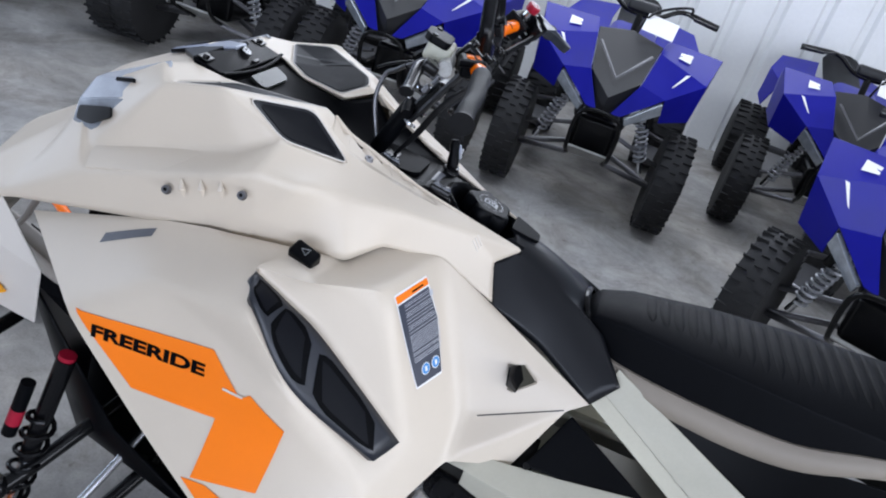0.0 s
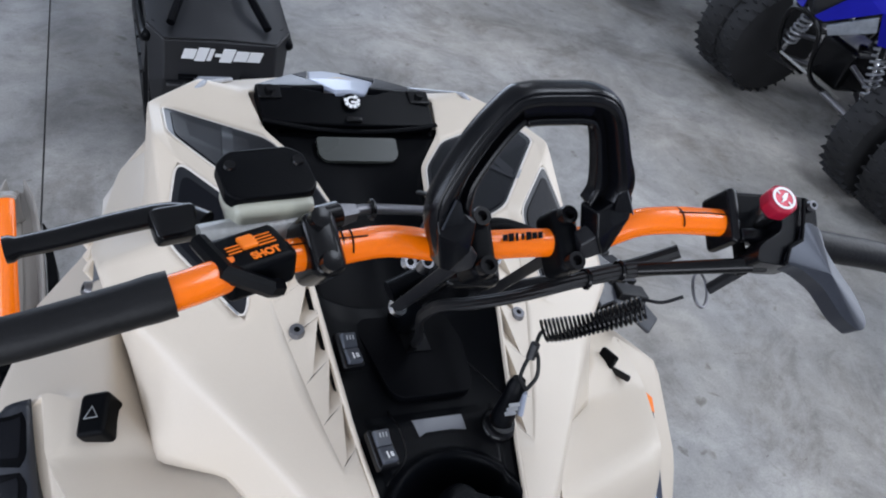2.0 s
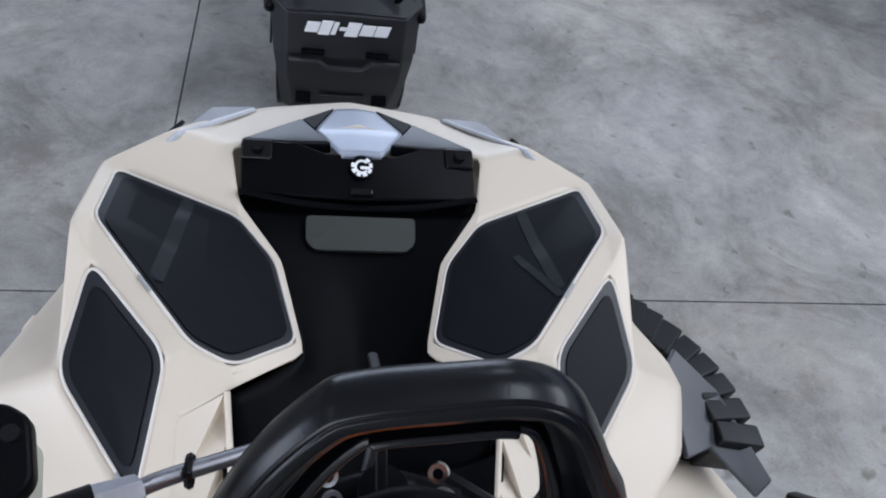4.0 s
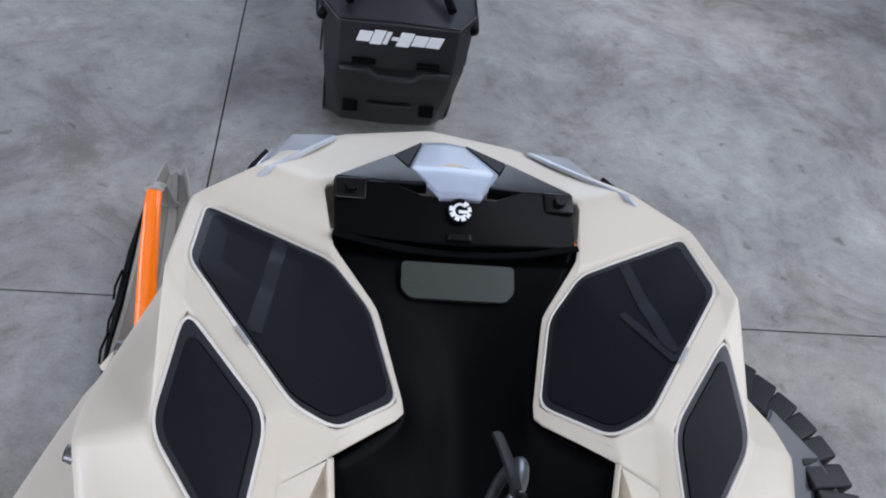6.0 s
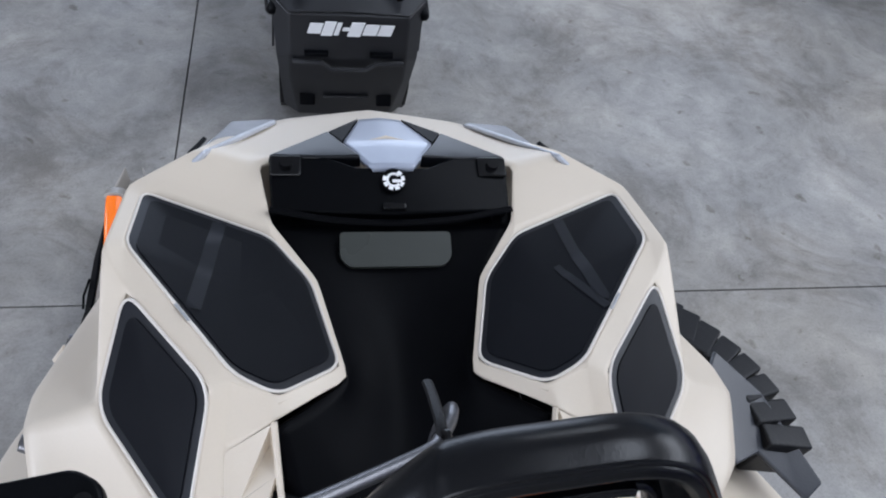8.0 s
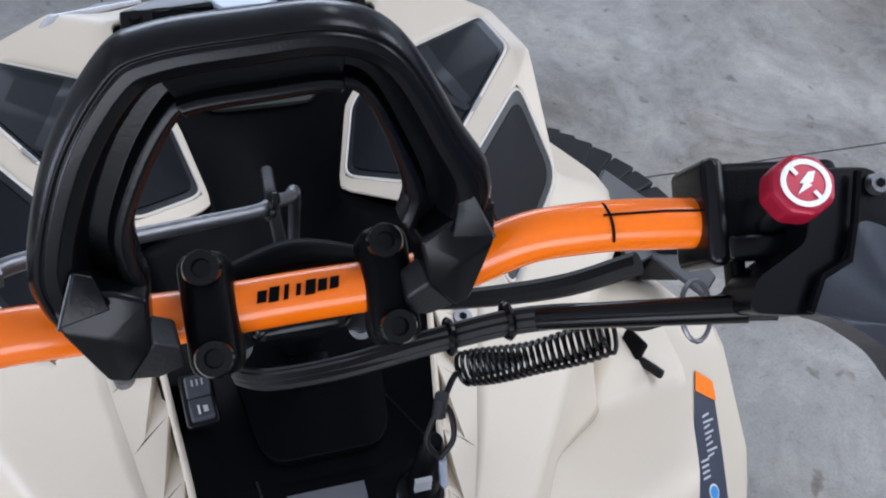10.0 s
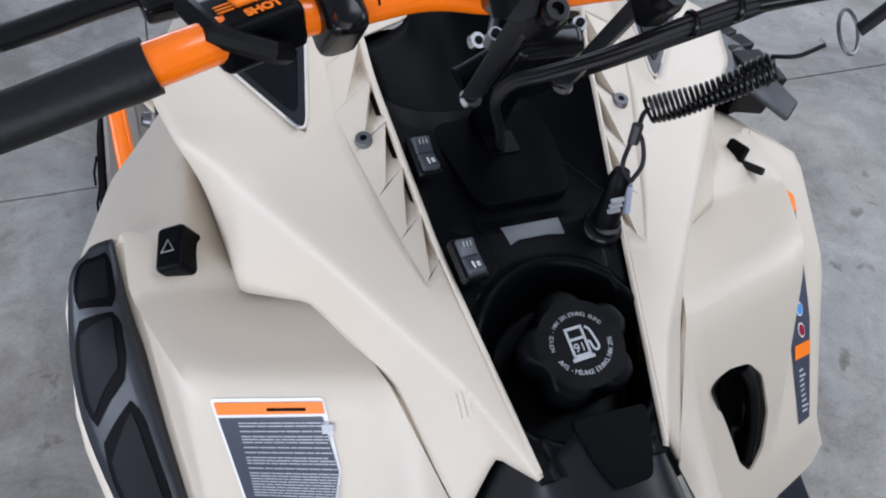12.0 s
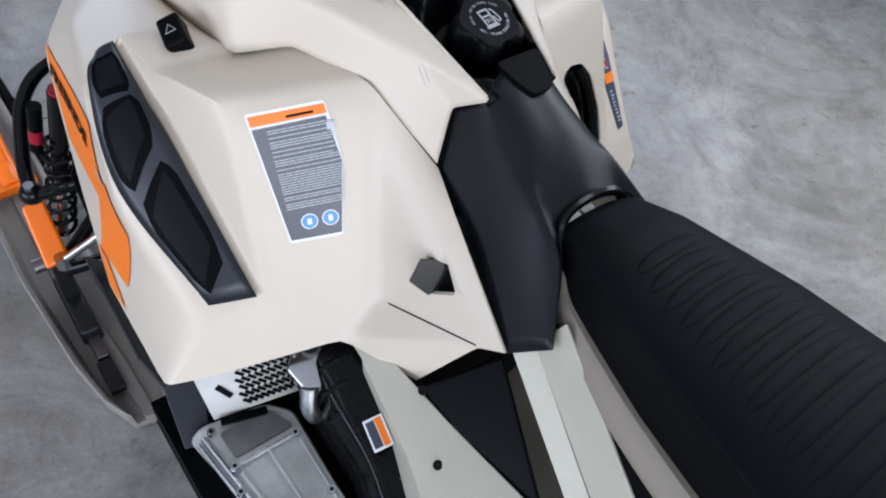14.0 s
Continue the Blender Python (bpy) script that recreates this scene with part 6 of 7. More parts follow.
    turn = turned(34, -2, -9)
    block = part("throttle_block", new_box(c, (0.050, 0.034, 0.030), turn), SOFTBLACK, bar, "black throttle block with red stop button", bevel=0.004, segments=3)
    part("end_collar", new_box(c + turn @ Vector((-0.0265, -0.002, 0.000)), (0.009, 0.042, 0.036), turn), LOOPBLACK, block, bevel=0.004, segments=3)
    part("block_lip", new_box(c + turn @ Vector((-0.004, -0.0165, 0.0125)), (0.040, 0.010, 0.012), turn), LOOPBLACK, block, bevel=0.002)
    part("block_stay", new_box(c + turn @ Vector((-0.014, -0.030, 0.000)), (0.006, 0.026, 0.010), turn), SOFTBLACK, block, bevel=0.002)
    top = (turn @ Vector((0, 0, 1)) + Vector((-0.05, 0.10, 0.25))).normalized()
    axis = top.to_track_quat("Z", "Y").to_matrix()
    tip = Vector((0.1735, -0.1355, 1.2520))
    part("button_stem", new_rod(tip - top * 0.034, tip - top * 0.010, 0.0082, None, 20), CHROME, block)
    knob = part("stop_button", lathe([(0.0098, -0.0150), (0.0120, -0.0125), (0.0122, -0.0030), (0.0108, -0.0004)], 8, tip, axis @ turned(0, 0, 22.5)), RED, block, "red anodised stop button", bevel=0.0015)
    mk = Matrix.Translation(tip) @ axis.to_4x4()
    part("button_ring", new_tube([mk @ Vector((0.0078 * math.cos(radians(a)), 0.0078 * math.sin(radians(a)), 0)) for a in range(0, 360, 15)], 0.0010, 6, flat=0.4, closed=True), WHITE, knob)
    for a, b in (((-0.0060, 0.0056, 0), (-0.0030, 0.0026, 0)), ((0.0030, -0.0026, 0), (0.0060, -0.0056, 0))):
        part("button_slash", new_tube([mk @ Vector(a), mk @ Vector(b)], 0.0010, 6, flat=0.4), WHITE, knob)
    bolt = [(0.0030, 0.0046), (0.0006, 0.0040), (-0.0022, -0.0004), (-0.0008, -0.0004), (-0.0028, -0.0048), (0.0020, -0.0008), (0.0008, -0.0004), (0.0022, 0.0006)]
    part("button_bolt", plate([mk @ Vector((x, y, 0)) for x, y in bolt], 0.0006, 0.0004, facing=top), WHITE, knob, smooth=False)
    up = Vector((-0.079, -0.526, 0.847))
    edge = [(0.1863, -0.1238, 1.2464), (0.2030, -0.1262, 1.2464), (0.2100, -0.1276, 1.2463), (0.2150, -0.1322, 1.2438), (0.2143, -0.1393, 1.2394), (0.2080, -0.1611, 1.2254), (0.1900, -0.1690, 1.2180), (0.1724, -0.1675, 1.2183), (0.1518, -0.1627, 1.2190), (0.1576, -0.1535, 1.2253), (0.1801, -0.1456, 1.2323)]
    house = part("lever_housing", plate(rounded([Vector(p) for p in edge], 0.005), 0.026, -0.0030, facing=up), LOOPBLACK, block, "charcoal lever housing", bevel=0.004, segments=3)
    part("housing_screw", new_rod(Vector((0.2095, -0.1335, 1.2430)) - up * 0.002, Vector((0.2095, -0.1335, 1.2430)) + up * 0.0012, 0.0042, 0.0036, 14), STEEL, house)
    part("screw_recess", new_rod(Vector((0.2095, -0.1335, 1.2430)) + up * 0.0008, Vector((0.2095, -0.1335, 1.2430)) + up * 0.0016, 0.0018, None, 6), BLACK, house)
    arm = [(0.1980, -0.1420, 1.2362), (0.1918, -0.1540, 1.2282), (0.1800, -0.1572, 1.2250), (0.1724, -0.1668, 1.2186), (0.1837, -0.1712, 1.2172), (0.1985, -0.1830, 1.2110), (0.2090, -0.2040, 1.1990), (0.2200, -0.2135, 1.1943), (0.2270, -0.2120, 1.1955), (0.2305, -0.2060, 1.1990), (0.2250, -0.1900, 1.2090), (0.2150, -0.1740, 1.2185), (0.2095, -0.1600, 1.2262), (0.2110, -0.1480, 1.2335)]
    part("throttle_lever", plate(rounded([Vector(p) for p in arm], 0.006), 0.014, 0.0006, facing=up, crown=0.004), LEVERGREY, block, "charcoal thumb throttle lever", bevel=0.004, segments=4)
    part("lever_slit", new_tube([Vector(p) + up * 0.0006 for p in ((0.2023, -0.1285, 1.2452), (0.1965, -0.1434, 1.2352), (0.1912, -0.1539, 1.2282), (0.1797, -0.1569, 1.2252), (0.1724, -0.1665, 1.2186))], 0.0016, 6), BLACK, house)
    part("cable_guide", new_rod((0.094, -0.122, 1.175), (0.162, -0.152, 1.204), 0.0050, 0.0056, 14), GLOSSBLACK, block)
    for k in range(3):
        o = 0.0030 * (k - 1)
        pts = [(0.172, -0.156, 1.205), (0.100, -0.124 + o * 0.4, 1.177 + o), (0.060, -0.114 + o * 0.5, 1.160 + o), (0.016, -0.106 + o, 1.138), (-0.016, -0.096 + o, 1.122), (-0.030, -0.080 + o, 1.104), (-0.030, -0.060 + o, 1.070), (-0.012, -0.036 + o, 1.02), (0.004, -0.008, 0.972)]
        part("control_cable", new_tube(spline(pts, 6), 0.0036 if k == 1 else 0.0026, 8), RUBBER, bar, "black control cable")
    for p in ((0.083, -0.1175, 1.170), (0.060, -0.114, 1.160)):
        part("cable_tie", new_tube([Vector(p) + Vector((0, 0.0068 * math.cos(t / 6 * math.pi), 0.0066 * math.sin(t / 6 * math.pi))) for t in range(12)], 0.0018, 6, closed=True), GLOSSBLACK, bar)
    part("control_cable", new_tube(spline([(0.150, -0.100, 1.170), (0.120, -0.085, 1.140), (0.080, -0.040, 1.080), (0.055, 0.02, 1.01)], 6), 0.0055, 8), RUBBER, bar)

    # brake master cylinder, reservoir and lever on the other side
    c = Vector((-0.171, -0.064, 1.202))
    turn = turned(13, 0, 8)
    res = part("brake_reservoir", new_box(c + Vector((0.002, -0.008, 0)), (0.050, 0.036, 0.030), turn), RESERVOIR, bar, "milky brake fluid reservoir with black lid", bevel=0.006, segments=3)
    lid = [c + turn @ Vector(p) for p in ((-0.028, -0.014, 0.0185), (-0.022, -0.019, 0.0185), (0.023, -0.019, 0.0185), (0.029, -0.012, 0.0185), (0.027, 0.012, 0.0185), (0.018, 0.019, 0.0185), (-0.020, 0.018, 0.0185), (-0.029, 0.009, 0.0185))]
    l = part("reservoir_lid", plate(rounded(lid, 0.004), 0.011, 0.003, facing=turn @ Vector((0, 0, 1))), SOFTBLACK, res, bevel=0.002)
    for d in (-1, 1):
        q = c + turn @ Vector((d * 0.021, 0.006, 0.0215))
        part("lid_screw", new_rod(q, q + turn @ Vector((0, 0, 0.0018)), 0.0042, 0.0034, 14), GLOSSBLACK, l)
    part("master_cylinder", new_rod((-0.210, -0.094, 1.190), (-0.142, -0.082, 1.194), 0.0105, None, 16), CASTALU, bar, "bright brake master cylinder")
    part("banjo", new_rod((-0.142, -0.082, 1.194), (-0.124, -0.074, 1.192), 0.0090, None, 14), GLOSSBLACK, bar)
    part("banjo_nut", new_rod((-0.126, -0.075, 1.192), (-0.110, -0.065, 1.186), 0.0088, 0.0066, 6), STEEL, bar)
    hose = [(-0.112, -0.066, 1.187), (-0.096, -0.056, 1.181), (-0.050, -0.027, 1.155), (-0.012, -0.001, 1.131), (-0.003, 0.010, 1.124), (0.007, 0.028, 1.108), (0.011, 0.044, 1.094), (0.008, 0.050, 1.050), (0.000, 0.030, 0.99)]
    part("brake_hose", new_tube(spline(hose, 8), 0.0038, 10), STEEL, bar, "grey brake hose")
    part("hose_strap", new_tube(spline([(-0.003, 0.056, 1.105), (-0.003, 0.036, 1.118), (-0.003, 0.010, 1.129), (-0.002, -0.006, 1.118), (0.000, -0.024, 1.090)], 6), 0.0034, 8, flat=0.6), RUBBER, bar, "black strap round the hose")
    part("strap_lock", new_tube([Vector((-0.004, 0.005, 1.127)) + Vector((0.0035 * math.sin(t / 5 * math.pi), 0.0058 * math.cos(t / 5 * math.pi), 0.0058 * math.sin(t / 5 * math.pi))) for t in range(10)], 0.0022, 6, closed=True), GLOSSBLACK, bar)
    part("hose_clip", new_tube([Vector((-0.092, -0.054, 1.179)) + Vector((0, 0.006 * math.cos(t / 5 * math.pi), 0.006 * math.sin(t / 5 * math.pi))) for t in range(10)], 0.002, 6, closed=True), GLOSSBLACK, bar)
    part("brake_clamp", new_box((-0.146, -0.110, 1.196), (0.022, 0.040, 0.040), turned(35, 0, 12)), GLOSSBLACK, bar, bevel=0.007, segments=3)
    for d in (-1, 1):
        q = Vector((-0.148, -0.112, 1.199)) + turned(35, 0, 12) @ Vector((0, d * 0.013, 0.016))
        part("clamp_bolt", lathe([(0.006, 0), (0.006, 0.007), (0.003, 0.0075)], 14, q, turned(35, 0, 12)), GLOSSBLACK, bar)
    lever = spline([(-0.205, -0.078, 1.190), (-0.222, -0.066, 1.188), (-0.250, -0.068, 1.184), (-0.285, -0.074, 1.178), (-0.312, -0.078, 1.174)], 8)
    part("brake_lever", new_tube(lever, lambda u: 0.0095 - 0.002 * u + (0.002 if u > 0.95 else 0), 12, flat=0.75), GLOSSBLACK, bar, "black brake lever")
    part("lever_pivot", new_box((-0.222, -0.078, 1.190), (0.028, 0.022, 0.014), turned(20, 0, 14)), GLOSSBLACK, bar, bevel=0.004)
    # starter switch block with orange print
    turn = turned(-4, 0, 22)
    c = Vector((-0.186, -0.122, 1.199))
    sw = part("starter_switch", new_box(c, (0.044, 0.032, 0.024), turn), SOFTBLACK, bar, "black starter switch block with orange print", bevel=0.005, segments=3)
    part("switch_arm", new_tube([c + turn @ Vector((-0.021, 0.020, 0.008)), c + turn @ Vector((-0.022, -0.012, 0.010)), c + turn @ Vector((-0.002, -0.024, 0.000)), c + turn @ Vector((0.006, -0.020, -0.006))], 0.0055, 8), SOFTBLACK, sw)
    m = Matrix.Translation(c + turn @ Vector((0, 0, 0.0132))) @ turn.to_4x4()
    writing("switch_lettering", "SHOT", m @ pose(0.004, -0.009, -0.0006), 0.0052, ORANGEFOIL, sw, width=0.018, depth=0.0002, bold=0.0003)
    rows = [(-0.011 + 0.001 * k, -0.002 + 0.0026 * k, 0.008 + 0.0016 * k, 0.0009) for k in range(3)] + [(0.009, -0.002 + 0.0026 * k, 0.011, 0.0009) for k in range(4)]
    part("switch_stripes", bars(bmesh.new(), m @ pose(0, 0, -0.001), rows), ORANGEFOIL, sw, smooth=False)
    q = c + turn @ Vector((-0.001, 0.003, 0.0125))
    part("starter_button", new_box(q, (0.010, 0.010, 0.004), turn), ORANGEFOIL, sw, bevel=0.0015)


build_handlebar()


# ---- skis and front suspension ----
def build_ski(s):
    side = "outer"
    ski_c = 0.450
    bm = bmesh.new()
    # channel section swept along the ski: floor, walls, rolled lips
    prof = [(-0.072, 0.085), (-0.070, 0.088), (-0.062, 0.085), (-0.050, 0.030), (-0.018, 0.028), (-0.014, 0.040), (0.014, 0.040), (0.018, 0.028), (0.050, 0.030), (0.062, 0.085), (0.070, 0.088), (0.072, 0.085),
            (0.072, 0.060), (0.056, 0.008), (0.012, 0.006), (0.006, -0.002), (-0.006, -0.002), (-0.012, 0.006), (-0.056, 0.008), (-0.072, 0.060)]
    stations = [(0.055, 0.55, 0.004), (0.10, 0.82, 0.0), (0.20, 1.0, 0.0), (0.45, 1.0, 0.0), (0.75, 0.97, 0.0), (0.88, 0.90, 0.010), (1.00, 0.85, 0.040), (1.09, 0.75, 0.085), (1.16, 0.55, 0.135), (1.20, 0.28, 0.165)]
    rings = [[bm.verts.new((MIDDLE + s * (ski_c - 0.07 * max(0.0, 0.45 - y) + x * w), y, 0.006 + up + z * (0.6 + 0.4 * w))) for x, z in prof] for y, w, up in stations]
    for a, b in zip(rings, rings[1:]):
        for k in range(len(prof)):
            bm.faces.new((a[k], a[(k + 1) % len(prof)], b[(k + 1) % len(prof)], b[k]))
    bm.faces.new(rings[0])
    bm.faces.new(rings[-1][::-1])
    bmesh.ops.recalc_face_normals(bm, faces=bm.faces)
    ski = part("ski", bm, SKI, sled, "taupe plastic ski with orange loop", bevel=0.003, segments=2, angle=30)
    # black side skins at the front, with tread marks
    for d in (-1, 1):
        bm = bmesh.new()
        rows = []
        for y, w, up, grow in ((0.66, 0.97, 0.0, 0.002), (0.80, 0.95, 0.004, 0.010), (0.92, 0.90, 0.018, 0.014), (1.02, 0.84, 0.050, 0.012), (1.10, 0.74, 0.085, 0.006)):
            x = ski_c + d * (0.072 * w + 0.002)
            rows.append([bm.verts.new((MIDDLE + s * (x + d * g * grow / 0.014), y, up + z)) for g, z in ((0.0, 0.094), (0.020, 0.070), (0.024, 0.040), (0.004, 0.010))])
        for a, b in zip(rows, rows[1:]):
            for k in range(3):
                bm.faces.new((a[k], a[k + 1], b[k + 1], b[k]))
        bmesh.ops.recalc_face_normals(bm, faces=bm.faces)
        skin = part("side_skin", bm, BLACK, ski, "black side skin", solid=0.004, bevel=0.003)
        for k in range(4):
            y = 0.79 + 0.075 * k
            up = max(0.0, (y - 0.86) * 0.30)
            x = ski_c + d * (0.086 - 0.020 * (k > 2))
            part("tread_mark", new_tube([mirrored((x - d * 0.004, y + 0.03, up + 0.088), s), mirrored((x + d * 0.008, y, up + 0.066), s), mirrored((x + d * 0.010, y - 0.02, up + 0.045), s)], 0.003, 6), SOFTBLACK, ski)
    # orange hoop
    hoop = spline([mirrored(p, s) for p in ((ski_c, 0.715, 0.080), (ski_c, 0.78, 0.120), (ski_c, 0.87, 0.215), (ski_c - 0.002, 0.96, 0.305), (ski_c - 0.003, 1.000, 0.335))], 6)
    part("ski_loop", new_tube(hoop, lambda u: 0.024 - 0.009 * u, 12, flat=0.5, up=(0, -0.7, 0.7)), ORANGE, ski, "orange ski loop")
    part("loop_front", new_tube(spline([mirrored(p, s) for p in ((ski_c - 0.003, 0.998, 0.338), (ski_c - 0.002, 1.030, 0.320), (ski_c - 0.002, 1.075, 0.230), (ski_c, 1.130, 0.165))], 6), 0.019, 10, flat=0.42, up=(0, 0.7, 0.7)), SKI, ski)
    part("loop_foot", new_box(mirrored((ski_c, 0.712, 0.072), s), (0.098, 0.022, 0.026)), ORANGE, ski, bevel=0.004)
    # keel saddle and wear bar
    part("saddle", new_box(mirrored((ski_c, 0.34, 0.065), s), (0.040, 0.16, 0.045)), DARKGREY, ski, bevel=0.006)
    part("carbide", new_box(mirrored((ski_c, 0.235, 0.055), s), (0.024, 0.055, 0.020)), STEEL, ski, bevel=0.003)
    part("rubber_block", new_box(mirrored((ski_c + 0.003, 0.165, 0.052), s), (0.030, 0.075, 0.018)), DARKGREY, ski, bevel=0.003)
    part("ski_post", new_box(mirrored((ski_c, 0.366, 0.145), s), (0.030, 0.030, 0.130)), DARKGREY, ski, bevel=0.004)
    # orange spindle
    f = {"a": (0.432, 0.380, 0.350), "b": (0.470, 0.380, 0.345), "c": (0.476, 0.300, 0.255), "d": (0.432, 0.300, 0.262), "A": (0.430, 0.390, 0.205), "B": (0.470, 0.390, 0.200), "C": (0.468, 0.345, 0.200), "D": (0.432, 0.345, 0.205)}
    part("spindle", facets(f, ["a b c d", "a b B A", "c d D C", "b c C B", "d a A D"], sides=(s,), inside=(s * 0.453 + MIDDLE, 0.34, 0.2)), ORANGE, sled, "orange ski spindle", bevel=0.006, segments=3)
    bm = bmesh.new()
    ball(bm, mirrored((0.446, 0.360, 0.385), s), 0.021)
    j = part("ball_joint", bm, GLOSSBLACK, sled, "black ball joint")
    part("joint_nut", new_rod(mirrored((0.447, 0.356, 0.398), s), mirrored((0.447, 0.354, 0.412), s), 0.009, None, 6), CHROME, j)
    for a, b, r, mat in (((0.447, 0.300, 0.275), (0.447, 0.296, 0.250), 0.012, CHROME), ((0.492, 0.36, 0.205), (0.462, 0.36, 0.205), 0.014, STEEL)):
        part("spindle_bolt", new_rod(mirrored(a, s), mirrored(b, s), r, None, 14), mat, sled)
    # arms, tie rod and shock
    part("upper_arm", new_tube(spline([mirrored(p, s) for p in ((0.446, 0.362, 0.385), (0.435, 0.42, 0.405), (0.395, 0.50, 0.46), (0.33, 0.53, 0.50), (0.22, 0.52, 0.52))], 6), 0.0125, 12), GLOSSBLACK, sled, "black tubular upper arm")
    part("upper_arm", new_tube(spline([mirrored(p, s) for p in ((0.446, 0.355, 0.383), (0.39, 0.335, 0.40), (0.30, 0.30, 0.44), (0.2, 0.28, 0.46))], 6), 0.0125, 12), GLOSSBLACK, sled)
    part("lower_arm", new_tube([mirrored(p, s) for p in ((0.440, 0.370, 0.175), (0.32, 0.42, 0.25), (0.2, 0.46, 0.32))], 0.0135, 12), GLOSSBLACK, sled)
    part("lower_arm", new_tube([mirrored(p, s) for p in ((0.440, 0.350, 0.175), (0.32, 0.27, 0.25), (0.2, 0.22, 0.32))], 0.0135, 12), GLOSSBLACK, sled)
    part("tie_rod", new_tube([mirrored(p, s) for p in ((0.445, 0.298, 0.265), (0.36, 0.26, 0.345), (0.25, 0.22, 0.44))], 0.0075, 12), CHROME, sled, "bright tie rod")
    a, b = Vector(mirrored((0.364, 0.312, 0.612), s)), Vector(mirrored((0.420, 0.375, 0.255), s))
    shock = part("shock_absorber", new_rod(a, a.lerp(b, 0.55), 0.015, 0.014, 18), GLOSSBLACK, sled, "black shock absorber with red adjuster")
    part("shock_shaft", new_rod(a.lerp(b, 0.5), b, 0.009, None, 12), CHROME, shock)
    part("shock_spring", coil(a.lerp(b, 0.30), a.lerp(b, 0.96), 0.022, 7, 0.0042, 8), GLOSSBLACK, shock)
    part("adjuster", new_rod(a.lerp(b, -0.02), a.lerp(b, 0.05), 0.0135, 0.0125, 18), RED, shock, "red adjuster knob")
    d = Vector((s * 0.026, 0.030, 0.0))
    part("piggyback", new_rod(a.lerp(b, 0.12) + d, a.lerp(b, 0.40) + d, 0.0115, None, 16), SOFTBLACK, shock)
    part("shock_decal", new_rod(a.lerp(b, 0.26) + d, a.lerp(b, 0.34) + d, 0.0118, None, 16), RED, shock)


for side_sign in (-1, 1):
    build_ski(side_sign)


